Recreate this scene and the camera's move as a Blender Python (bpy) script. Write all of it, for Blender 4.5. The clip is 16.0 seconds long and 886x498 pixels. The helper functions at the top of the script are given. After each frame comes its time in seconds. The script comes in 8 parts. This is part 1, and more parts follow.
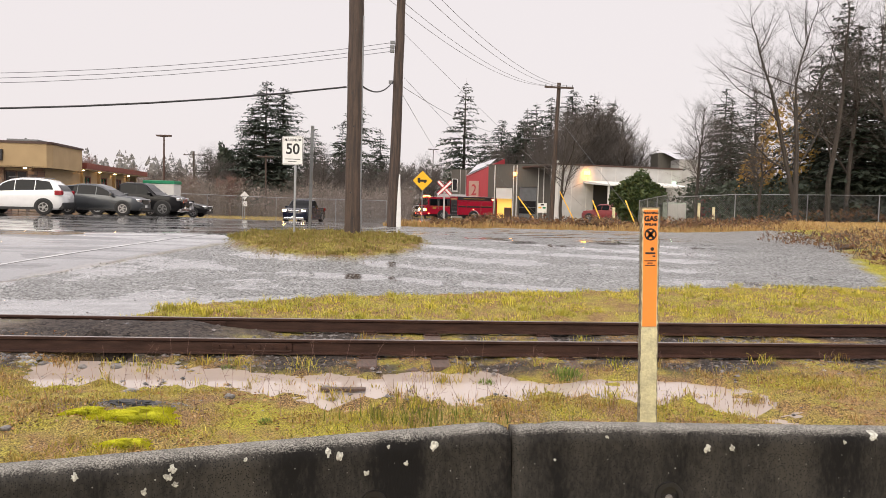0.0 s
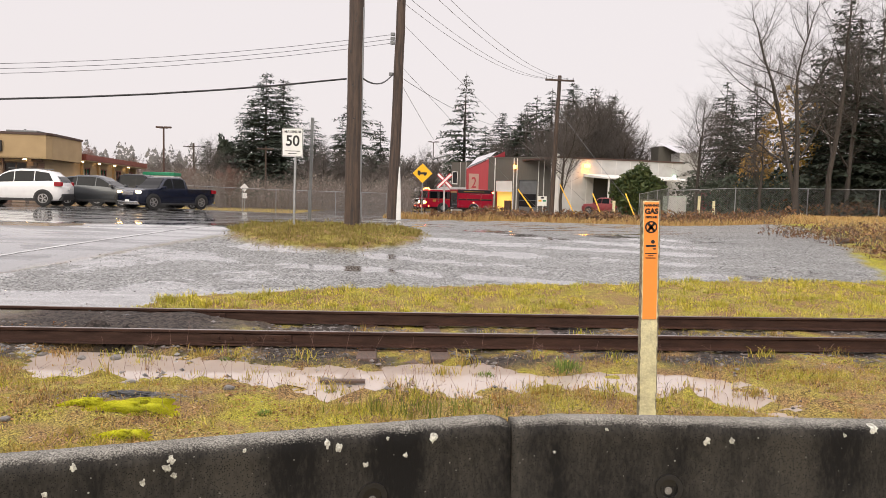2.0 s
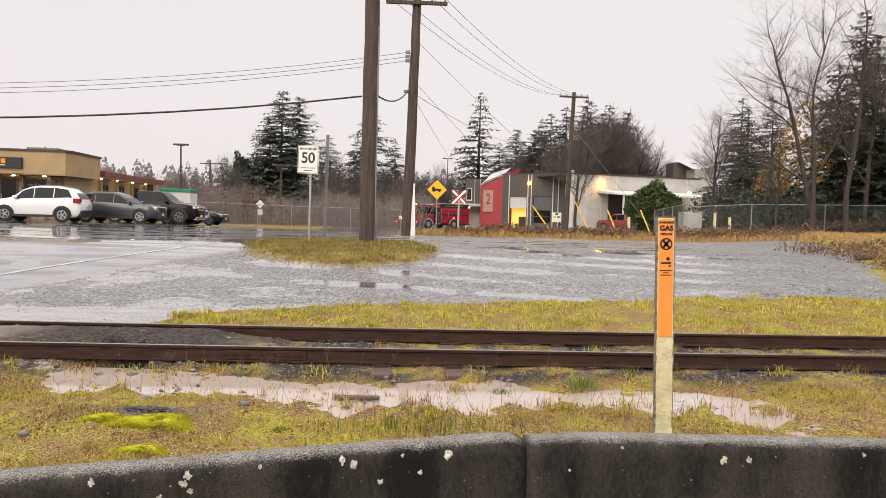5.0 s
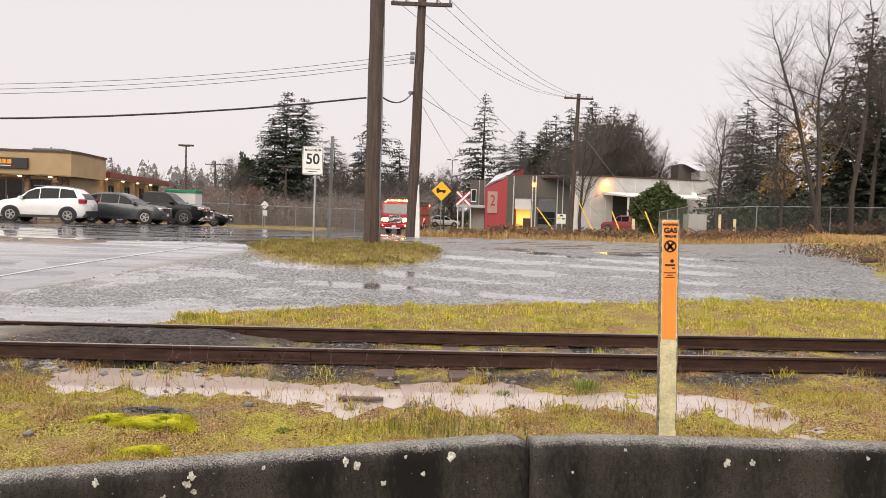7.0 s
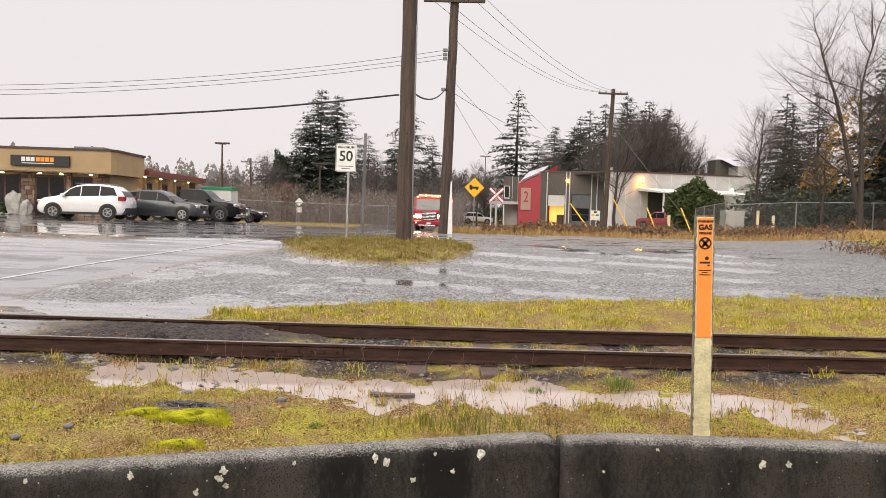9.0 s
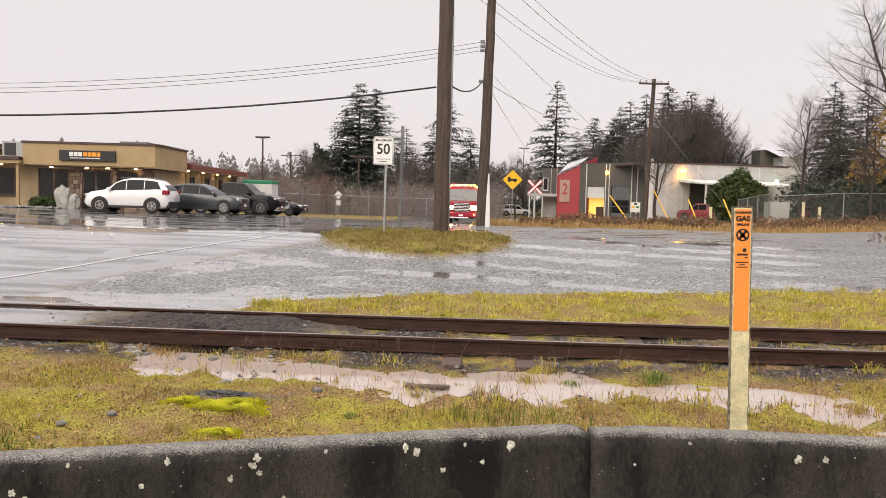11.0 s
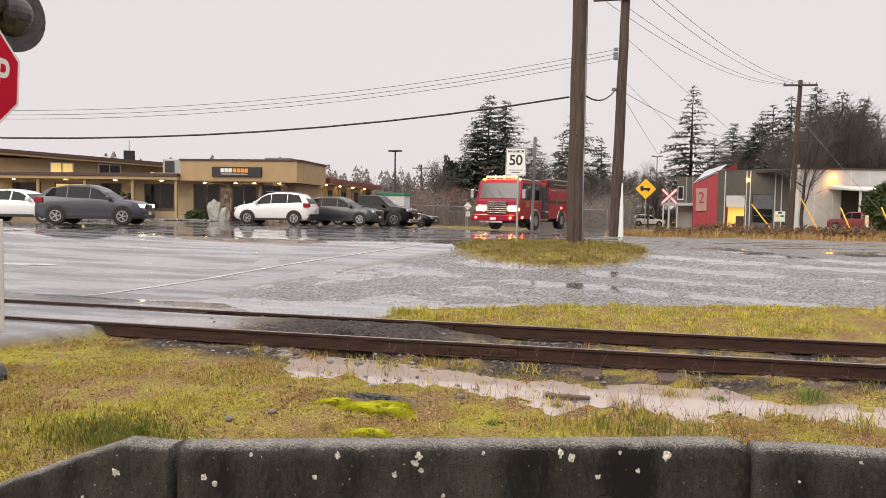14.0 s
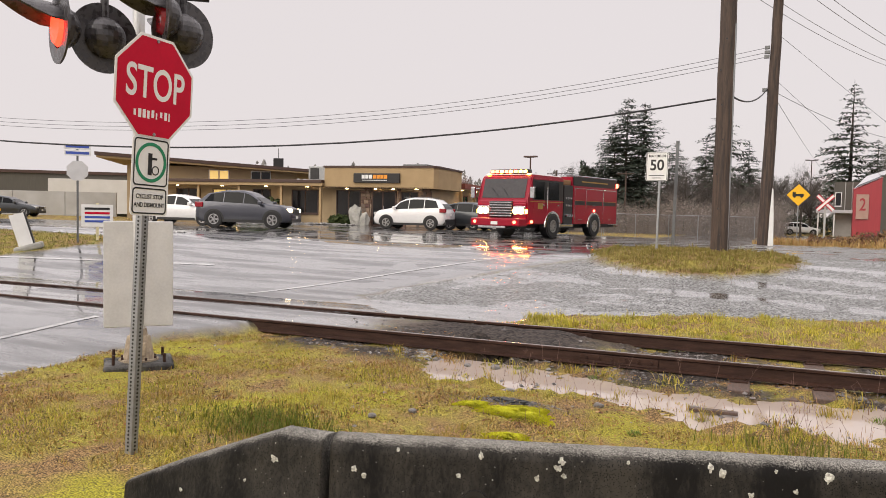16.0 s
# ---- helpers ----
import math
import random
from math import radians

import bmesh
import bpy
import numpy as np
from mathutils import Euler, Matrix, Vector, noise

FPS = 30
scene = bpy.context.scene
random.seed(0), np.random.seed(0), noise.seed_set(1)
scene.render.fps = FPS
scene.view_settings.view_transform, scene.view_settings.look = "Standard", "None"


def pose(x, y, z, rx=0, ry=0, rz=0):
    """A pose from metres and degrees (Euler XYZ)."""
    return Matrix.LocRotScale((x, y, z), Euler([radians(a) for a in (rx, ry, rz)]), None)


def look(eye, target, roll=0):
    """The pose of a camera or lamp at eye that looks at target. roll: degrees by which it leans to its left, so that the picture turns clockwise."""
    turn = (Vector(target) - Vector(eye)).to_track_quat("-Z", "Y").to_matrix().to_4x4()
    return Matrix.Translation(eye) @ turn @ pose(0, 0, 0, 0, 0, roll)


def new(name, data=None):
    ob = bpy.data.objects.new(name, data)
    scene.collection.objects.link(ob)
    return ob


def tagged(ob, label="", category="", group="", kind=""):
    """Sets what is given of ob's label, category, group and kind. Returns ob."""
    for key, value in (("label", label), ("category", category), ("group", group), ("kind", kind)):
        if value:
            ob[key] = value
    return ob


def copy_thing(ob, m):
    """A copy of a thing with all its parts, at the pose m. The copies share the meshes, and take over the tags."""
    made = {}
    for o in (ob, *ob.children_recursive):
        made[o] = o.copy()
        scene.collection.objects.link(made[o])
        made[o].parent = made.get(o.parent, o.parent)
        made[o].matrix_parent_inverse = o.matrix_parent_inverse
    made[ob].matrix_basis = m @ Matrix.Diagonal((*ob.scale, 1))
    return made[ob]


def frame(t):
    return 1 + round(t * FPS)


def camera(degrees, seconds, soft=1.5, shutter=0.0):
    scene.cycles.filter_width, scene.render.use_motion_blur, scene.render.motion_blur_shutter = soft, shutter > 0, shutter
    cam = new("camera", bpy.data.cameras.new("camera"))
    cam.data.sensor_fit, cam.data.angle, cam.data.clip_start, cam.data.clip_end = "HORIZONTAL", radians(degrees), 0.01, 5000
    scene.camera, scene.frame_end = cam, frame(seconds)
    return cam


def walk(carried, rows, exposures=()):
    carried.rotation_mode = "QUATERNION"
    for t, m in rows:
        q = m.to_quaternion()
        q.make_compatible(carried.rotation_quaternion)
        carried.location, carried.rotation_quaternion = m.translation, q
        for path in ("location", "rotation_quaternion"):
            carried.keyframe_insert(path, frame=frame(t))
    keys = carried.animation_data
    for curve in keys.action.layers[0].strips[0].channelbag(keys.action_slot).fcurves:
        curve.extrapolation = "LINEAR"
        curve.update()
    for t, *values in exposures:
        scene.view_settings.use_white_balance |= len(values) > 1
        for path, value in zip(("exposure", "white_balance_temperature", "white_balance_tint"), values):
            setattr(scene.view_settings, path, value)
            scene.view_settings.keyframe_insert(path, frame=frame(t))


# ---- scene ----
cam = camera(61.1, 16.0, soft=0.85)
PATH = [
    (0, (0.001, -0.078, 1.842), (0.001, 1.918, 1.718), 1.4),
    (0.5, (0.002, -0.068, 1.84), (0.002, 1.927, 1.709), 1.4),
    (1, (0.0, -0.066, 1.838), (0.002, 1.929, 1.7), 1.5),
    (1.5, (0.002, -0.066, 1.838), (0.005, 1.929, 1.695), 1.6),
    (2, (0.0, -0.064, 1.835), (0.001, 1.93, 1.692), 1.6),
    (2.5, (0.0, -0.07, 1.838), (-0.004, 1.925, 1.697), 1.6),
    (3, (0.0, -0.071, 1.84), (-0.013, 1.924, 1.706), 1.6),
    (3.5, (-0.003, -0.081, 1.841), (-0.03, 1.916, 1.719), 1.5),
    (4, (-0.004, -0.08, 1.84), (-0.036, 1.916, 1.727), 1.6),
    (6.5, (0.001, -0.086, 1.843), (-0.046, 1.911, 1.749), 1.5),
    (7, (0.001, -0.087, 1.844), (-0.049, 1.91, 1.746), 1.7),
    (7.5, (-0.002, -0.077, 1.84), (-0.067, 1.92, 1.738), 1.8),
    (8, (-0.006, -0.078, 1.842), (-0.094, 1.917, 1.736), 1.8),
    (8.5, (0.003, -0.077, 1.846), (-0.114, 1.917, 1.739), 1.7),
    (11, (0.056, -0.085, 1.844), (-0.183, 1.896, 1.712), 1.4),
    (11.5, (0.061, -0.097, 1.841), (-0.242, 1.876, 1.706), 1.3),
    (12, (0.051, -0.102, 1.842), (-0.319, 1.859, 1.708), 1.2),
    (12.5, (0.032, -0.113, 1.84), (-0.388, 1.838, 1.708), 1.0),
    (13, (0.001, -0.146, 1.843), (-0.464, 1.795, 1.717), 0.9),
    (13.5, (-0.026, -0.179, 1.839), (-0.544, 1.749, 1.721), 0.9),
    (14, (-0.045, -0.219, 1.841), (-0.617, 1.694, 1.731), 0.9),
    (14.5, (-0.067, -0.255, 1.839), (-0.706, 1.637, 1.735), 0.9),
    (15, (-0.083, -0.284, 1.838), (-0.799, 1.581, 1.737), 1.1),
    (15.5, (-0.092, -0.291, 1.838), (-0.893, 1.539, 1.738), 1.2),
    (16, (-0.084, -0.275, 1.835), (-0.985, 1.507, 1.734), 1.2),
]
walk(cam, [(t, look(e, g, r)) for t, e, g, r in PATH], [(0, 0.29), (8, 0.28), (12, 0.22), (16, 0.14)])

# ---------- world and light ----------
world = bpy.data.worlds.new("overcast_sky")
scene.world = world
world.use_nodes = True
wn = world.node_tree.nodes
wl = world.node_tree.links
bg = wn["Background"]
sky = wn.new("ShaderNodeTexSky")
sky.sky_type = "NISHITA"
sky.sun_disc = False
sky.sun_elevation = radians(14)
sky.sun_rotation = radians(200)
sky.air_density, sky.dust_density, sky.ozone_density = 1.0, 4.0, 1.0
veil = wn.new("ShaderNodeMixRGB")
veil.inputs[0].default_value = 0.93
veil.inputs[2].default_value = (8.0, 7.38, 7.40, 1)
wl.new(sky.outputs[0], veil.inputs[1])
# an overcast sky grows brighter from the horizon to the zenith
dome = wn.new("ShaderNodeSeparateXYZ")
wl.new(wn.new("ShaderNodeTexCoord").outputs["Generated"], dome.inputs[0])
climb = wn.new("ShaderNodeMapRange")
climb.inputs[1].default_value, climb.inputs[2].default_value = 0.32, 1.0
climb.inputs[3].default_value, climb.inputs[4].default_value = 1.0, 2.8
wl.new(dome.outputs[2], climb.inputs[0])
lift = wn.new("ShaderNodeVectorMath")
lift.operation = "SCALE"
wl.new(veil.outputs[0], lift.inputs[0])
wl.new(climb.outputs[0], lift.inputs["Scale"])
wl.new(lift.outputs[0], bg.inputs[0])
bg.inputs[1].default_value = 0.095
sun = new("sun", bpy.data.lights.new("sun", "SUN"))
sun.data.energy, sun.data.angle, sun.data.color = 1.5, radians(40), (1, 0.91, 0.78)
sun.matrix_world = look((-20, -40, 40), (0, 20, 0))

# ---------- materials ----------
def mat(name, base, rough=0.6, metal=0.0, second=None, scale=6.0, amount=0.5, bump=0.0, bscale=40.0, rvar=0.0, stretch=(1, 1, 1), island=None, objrand=None, spec=0.5, coat=0.0, patch=None):
    """Principled material: two noise scales mix base and second, vary roughness and give relief."""
    m = bpy.data.materials.new(name)
    m.use_nodes = True
    nt = m.node_tree
    n, l = nt.nodes, nt.links
    b = n["Principled BSDF"]
    b.inputs["Roughness"].default_value = rough
    b.inputs["Metallic"].default_value = metal
    b.inputs["Specular IOR Level"].default_value = spec
    b.inputs["Coat Weight"].default_value = coat
    b.inputs["Coat Roughness"].default_value = 0.06
    tc = n.new("ShaderNodeTexCoord")
    mp = n.new("ShaderNodeMapping")
    mp.inputs["Scale"].default_value = stretch
    l.new(tc.outputs["Object"], mp.inputs[0])
    second = second or tuple(c * 0.6 for c in base)
    big = n.new("ShaderNodeTexNoise")
    big.inputs["Scale"].default_value = scale
    big.inputs["Detail"].default_value = 5
    fine = n.new("ShaderNodeTexNoise")
    fine.inputs["Scale"].default_value = bscale
    fine.inputs["Detail"].default_value = 3
    l.new(mp.outputs[0], big.inputs[0])
    l.new(mp.outputs[0], fine.inputs[0])
    add = n.new("ShaderNodeMath")
    add.operation = "MULTIPLY_ADD"
    add.inputs[1].default_value = 0.45
    l.new(fine.outputs[0], add.inputs[0])
    l.new(big.outputs[0], add.inputs[2])
    ramp = n.new("ShaderNodeMapRange")
    ramp.inputs[1].default_value, ramp.inputs[2].default_value = 0.5, 0.95
    ramp.inputs[3].default_value, ramp.inputs[4].default_value = 0.0, amount * 1.4
    l.new(add.outputs[0], ramp.inputs[0])
    mix = n.new("ShaderNodeMixRGB")
    mix.inputs[1].default_value, mix.inputs[2].default_value = (*base, 1), (*second, 1)
    l.new(ramp.outputs[0], mix.inputs[0])
    out = mix
    if island or objrand:
        src = n.new("ShaderNodeNewGeometry").outputs["Random Per Island"] if island else n.new("ShaderNodeObjectInfo").outputs["Random"]
        cr = n.new("ShaderNodeValToRGB")
        cols = island or objrand
        cr.color_ramp.elements[0].color, cr.color_ramp.elements[1].color = (*cols[0], 1), (*cols[-1], 1)
        for i, c in enumerate(cols[1:-1]):
            cr.color_ramp.elements.new((i + 1) / (len(cols) - 1)).color = (*c, 1)
        l.new(src, cr.inputs[0])
        out = cr
        if patch:
            cr2 = n.new("ShaderNodeValToRGB")
            cr2.color_ramp.elements[0].color, cr2.color_ramp.elements[1].color = (*patch[0], 1), (*patch[-1], 1)
            for i, c in enumerate(patch[1:-1]):
                cr2.color_ramp.elements.new((i + 1) / (len(patch) - 1)).color = (*c, 1)
            l.new(src, cr2.inputs[0])
            m2 = n.new("ShaderNodeMixRGB")
            pr = n.new("ShaderNodeMapRange")
            pr.inputs[1].default_value, pr.inputs[2].default_value = 0.44, 0.57
            l.new(big.outputs[0], pr.inputs[0])
            l.new(pr.outputs[0], m2.inputs[0])
            l.new(cr.outputs[0], m2.inputs[1])
            l.new(cr2.outputs[0], m2.inputs[2])
            out = m2
    l.new(out.outputs[0], b.inputs["Base Color"])
    if rvar:
        rr = n.new("ShaderNodeMapRange")
        rr.inputs[1].default_value, rr.inputs[2].default_value = 0.35, 0.65
        rr.inputs[3].default_value, rr.inputs[4].default_value = max(0.02, rough - rvar), min(1, rough + rvar)
        l.new(big.outputs[0], rr.inputs[0])
        l.new(rr.outputs[0], b.inputs["Roughness"])
    if bump:
        bp = n.new("ShaderNodeBump")
        bp.inputs["Strength"].default_value = bump
        bp.inputs["Distance"].default_value = 0.01
        l.new(fine.outputs[0], bp.inputs["Height"])
        l.new(bp.outputs[0], b.inputs["Normal"])
    return m


def glow(name, col, strength):
    m = bpy.data.materials.new(name)
    m.use_nodes = True
    b = m.node_tree.nodes["Principled BSDF"]
    b.inputs["Base Color"].default_value = (*[min(0.9, c) for c in col], 1)
    b.inputs["Emission Color"].default_value = (*col, 1)
    b.inputs["Emission Strength"].default_value = strength
    return m


CONC = mat("weathered_concrete", (0.085, 0.08, 0.07), 0.6, second=(0.012, 0.0115, 0.011), scale=4.2, amount=0.95, bump=0.6, bscale=60, rvar=0.15, stretch=(1, 1, 0.35))
CONCTOP = mat("pale_concrete", (0.34, 0.33, 0.31), 0.7, second=(0.09, 0.085, 0.08), scale=7, amount=0.8, bump=0.6, bscale=120)
LICHEN = mat("lichen", (0.70, 0.70, 0.62), 0.9, second=(0.24, 0.235, 0.2), amount=0.8, rvar=0.0, scale=60, bump=0.8, bscale=200)
POLEWOOD = mat("creosote_wood", (0.10, 0.066, 0.048), 0.75, second=(0.035, 0.026, 0.022), scale=5, amount=0.8, bump=0.7, bscale=30, stretch=(3, 3, 0.25))
TIE = mat("sleeper_wood", (0.13, 0.082, 0.062), 0.7, second=(0.03, 0.024, 0.022), scale=8, bump=0.8, bscale=40, stretch=(6, 1, 3))
RUST = mat("rusted_steel", (0.060, 0.029, 0.020), 0.6, 0.1, spec=0.25, second=(0.024, 0.012, 0.009), scale=7, amount=0.7, bump=0.35, bscale=60, rvar=0.15, stretch=(0.4, 2, 2))
RAILTOP = mat("worn_rail_top", (0.36, 0.33, 0.31), 0.22, 0.9, second=(0.2, 0.15, 0.12), scale=10)
GALV = mat("galvanised_steel", (0.36, 0.37, 0.38), 0.45, 0.7, second=(0.22, 0.23, 0.24), scale=12, bump=0.2)
GALVD = mat("dull_grey_steel", (0.18, 0.185, 0.19), 0.5, 0.5, scale=12, bump=0.2)
WHITE = mat("white_sheeting", (0.78, 0.78, 0.76), 0.35, second=(0.62, 0.62, 0.6), scale=4, amount=0.4)
BLACK = mat("black_print", (0.012, 0.012, 0.013), 0.4)
HOODBLK = mat("black_hood_paint", (0.022, 0.020, 0.022), 0.3, second=(0.085, 0.08, 0.085), scale=14, rvar=0.12)
SIGNRED = mat("red_sheeting", (0.52, 0.004, 0.03), 0.55, spec=0.15, second=(0.42, 0.004, 0.025), scale=5)
SIGNGREEN = mat("green_sheeting", (0.01, 0.24, 0.11), 0.4)
YELLOW = mat("yellow_sheeting", (0.85, 0.48, 0.01), 0.4, second=(0.75, 0.4, 0.01))
ORANGE = mat("orange_sheeting", (0.95, 0.30, 0.05), 0.45, second=(0.88, 0.26, 0.05), scale=6, amount=0.4)
CREAM = mat("chipped_cream_paint", (0.72, 0.66, 0.40), 0.6, second=(0.30, 0.27, 0.18), scale=14, amount=0.5, bump=0.5, bscale=60)
BASEBEIGE = mat("weathered_beige_casting", (0.46, 0.38, 0.27), 0.6, second=(0.22, 0.17, 0.12), scale=14, amount=0.7, bump=0.4)
CHIP = mat("bare_weathered_edge", (0.10, 0.085, 0.06), 0.8, second=(0.28, 0.25, 0.18), scale=30, amount=0.8, bump=0.6)
BARE = mat("silvery_aluminium", (0.68, 0.68, 0.68), 0.42, 0.3, second=(0.5, 0.5, 0.5), scale=3)
TANFASC = mat("tan_stucco", (0.42, 0.30, 0.16), 0.85, second=(0.34, 0.24, 0.125), scale=1.2, amount=0.6, bump=0.4, bscale=90)
TANWALL = mat("beige_stucco", (0.40, 0.30, 0.18), 0.85, second=(0.33, 0.25, 0.15), scale=1.5, bump=0.4, bscale=90)
BROWNTRIM = mat("dark_brown_trim", (0.075, 0.04, 0.03), 0.6, scale=5, bump=0.2)
REDTRIM = mat("red_brown_fascia", (0.22, 0.055, 0.035), 0.6, scale=5, bump=0.2)
WALLGREY = mat("grey_brown_siding", (0.095, 0.088, 0.074), 0.7, second=(0.07, 0.066, 0.056), scale=1.5, bump=0.3, stretch=(6, 6, 0.5))
WALLPALE = mat("pale_grey_block", (0.46, 0.46, 0.45), 0.8, second=(0.34, 0.33, 0.31), scale=0.8, amount=0.6, bump=0.3, bscale=25)
WALLWHITE = mat("white_wall_paint", (0.62, 0.61, 0.58), 0.75, second=(0.5, 0.49, 0.46), scale=0.7, bump=0.2)
REDWALL = mat("red_metal_cladding", (0.36, 0.035, 0.045), 0.5, second=(0.28, 0.03, 0.04), scale=1.5, bump=0.2, stretch=(8, 8, 0.4))
PANELROSE = mat("faded_rose_panel", (0.42, 0.27, 0.22), 0.6, second=(0.34, 0.2, 0.16), scale=2)
ROOFPALE = mat("pale_metal_roof", (0.50, 0.50, 0.52), 0.4, 0.3, second=(0.4, 0.4, 0.42), scale=2)
CAVEROCK = mat("stone_cladding", (0.16, 0.10, 0.075), 0.75, objrand=((0.11, 0.06, 0.05), (0.2, 0.13, 0.09), (0.30, 0.22, 0.16), (0.09, 0.07, 0.065)), bump=0.6, bscale=20)
BOULDER = mat("pale_boulder", (0.42, 0.41, 0.37), 0.8, second=(0.25, 0.25, 0.23), scale=3, amount=0.7, bump=0.8, bscale=18)
RIVERSTONE = mat("wet_stones", (0.20, 0.19, 0.18), 0.35, island=((0.07, 0.07, 0.068), (0.17, 0.165, 0.158), (0.32, 0.315, 0.30), (0.11, 0.10, 0.095)), bump=0.4)
BALLAST = mat("wet_ballast", (0.10, 0.10, 0.10), 0.3, island=((0.02, 0.019, 0.02), (0.07, 0.062, 0.058), (0.17, 0.15, 0.14), (0.045, 0.034, 0.028)), bump=0.5)
BARK = mat("grey_bark", (0.085, 0.073, 0.064), 0.9, second=(0.035, 0.03, 0.027), scale=4, bump=0.8, bscale=15, stretch=(2, 2, 0.4))
TWIG = mat("bare_twigs", (0.12, 0.107, 0.098), 0.9, second=(0.08, 0.07, 0.064), scale=2)
PALETWIG = mat("pale_scrub_stems", (0.22, 0.19, 0.17), 0.9, second=(0.15, 0.125, 0.11), scale=2)
REDTWIG = mat("reddish_twigs", (0.24, 0.155, 0.13), 0.9, second=(0.16, 0.10, 0.09), scale=2)
NEEDLE = mat("fir_needles", (0.03, 0.045, 0.03), 0.8, island=((0.036, 0.051, 0.041), (0.064, 0.080, 0.062), (0.088, 0.102, 0.08)))
NEEDLE2 = mat("cedar_needles", (0.03, 0.04, 0.03), 0.8, island=((0.030, 0.043, 0.031), (0.056, 0.070, 0.050), (0.08, 0.09, 0.066)))
AUTUMN = mat("yellow_autumn_leaves", (0.4, 0.25, 0.04), 0.7, island=((0.26, 0.13, 0.02), (0.42, 0.25, 0.035), (0.36, 0.24, 0.06)))
SHRUB = mat("evergreen_shrub_leaves", (0.06, 0.08, 0.035), 0.55, island=((0.03, 0.05, 0.022), (0.06, 0.085, 0.03), (0.10, 0.115, 0.045)))
BRAMBLE = mat("dead_bramble_leaves", (0.11, 0.07, 0.045), 0.8, island=((0.09, 0.05, 0.034), (0.18, 0.095, 0.055), (0.27, 0.155, 0.08), (0.13, 0.10, 0.045)))
STRAW = mat("dry_grass", (0.3, 0.2, 0.09), 0.8, island=((0.28, 0.15, 0.055), (0.44, 0.28, 0.11), (0.54, 0.38, 0.18), (0.26, 0.20, 0.06)))
GRASS = mat("grass_blades", (0.15, 0.16, 0.04), 0.7, scale=1.3, island=((0.18, 0.175, 0.018), (0.42, 0.37, 0.04), (0.60, 0.50, 0.10), (0.04, 0.034, 0.010), (0.29, 0.31, 0.025), (0.56, 0.39, 0.13), (0.10, 0.12, 0.015)), patch=((0.52, 0.33, 0.12), (0.33, 0.17, 0.05), (0.07, 0.04, 0.016), (0.56, 0.42, 0.17), (0.27, 0.24, 0.03), (0.15, 0.08, 0.035), (0.40, 0.32, 0.06)))
MOSSTUFT = mat("moss_tufts", (0.4, 0.4, 0.03), 0.9, island=((0.30, 0.33, 0.012), (0.48, 0.47, 0.02), (0.56, 0.53, 0.03), (0.38, 0.38, 0.02)))
DARKSTONE = mat("dark_wet_stone", (0.17, 0.155, 0.14), 0.45, second=(0.08, 0.075, 0.07), scale=12, bump=0.5)
SCRUB = mat("grey_brown_scrub", (0.14, 0.11, 0.095), 0.9, island=((0.22, 0.185, 0.165), (0.28, 0.24, 0.215), (0.33, 0.28, 0.25), (0.25, 0.22, 0.20)))
ISLEGRASS = mat("brownish_grass_blades", (0.2, 0.16, 0.06), 0.8, scale=1.4, island=((0.14, 0.12, 0.03), (0.27, 0.21, 0.06), (0.17, 0.18, 0.035), (0.38, 0.28, 0.11), (0.09, 0.06, 0.03)), patch=((0.13, 0.14, 0.025), (0.24, 0.24, 0.05), (0.36, 0.27, 0.10), (0.08, 0.07, 0.02), (0.30, 0.20, 0.07)))
LITTER = mat("dead_leaf_litter", (0.2, 0.12, 0.06), 0.8, island=((0.10, 0.055, 0.03), (0.34, 0.19, 0.08), (0.48, 0.33, 0.16), (0.05, 0.035, 0.025), (0.27, 0.12, 0.05)))
STRIPGRASS = mat("lime_grass_blades", (0.3, 0.3, 0.05), 0.7, scale=1.6, island=((0.32, 0.32, 0.03), (0.58, 0.49, 0.06), (0.72, 0.58, 0.14), (0.11, 0.11, 0.02), (0.44, 0.42, 0.04)), patch=((0.54, 0.44, 0.10), (0.32, 0.33, 0.05), (0.16, 0.12, 0.03), (0.58, 0.52, 0.11), (0.22, 0.28, 0.03)))
GREENGRASS = mat("fresh_grass_blades", (0.10, 0.16, 0.03), 0.6, island=((0.06, 0.09, 0.015), (0.12, 0.15, 0.022), (0.22, 0.21, 0.04), (0.20, 0.14, 0.05)))
FRESHGREEN = mat("bright_weed_leaves", (0.12, 0.22, 0.04), 0.6, spec=0.2, island=((0.07, 0.11, 0.02), (0.13, 0.19, 0.035), (0.22, 0.27, 0.06)))
TYRE = mat("tyre_rubber", (0.014, 0.014, 0.014), 0.7, bump=0.3)
ALLOY = mat("alloy_wheel", (0.5, 0.5, 0.51), 0.3, 0.9)
CHROME = mat("chrome", (0.65, 0.65, 0.66), 0.12, 1.0)
PLASTIC = mat("black_plastic", (0.02, 0.02, 0.021), 0.45)
GLASS = mat("tinted_car_glass", (0.006, 0.007, 0.008), 0.05, spec=0.12)
SCREEN = mat("pale_reflecting_windscreen", (0.05, 0.045, 0.045), 0.1, spec=0.6, coat=0.3)
ROOMGLASS = mat("dark_window_glass", (0.02, 0.02, 0.022), 0.08, spec=0.3)
WPAINT = mat("white_car_paint", (0.74, 0.74, 0.74), 0.22, coat=0.6, amount=0.1)
GPAINT = mat("grey_car_paint", (0.055, 0.06, 0.066), 0.28, 0.45, coat=0.25, amount=0.1)
HPAINT = mat("slate_car_paint", (0.065, 0.068, 0.085), 0.28, 0.4, coat=0.25, amount=0.1)
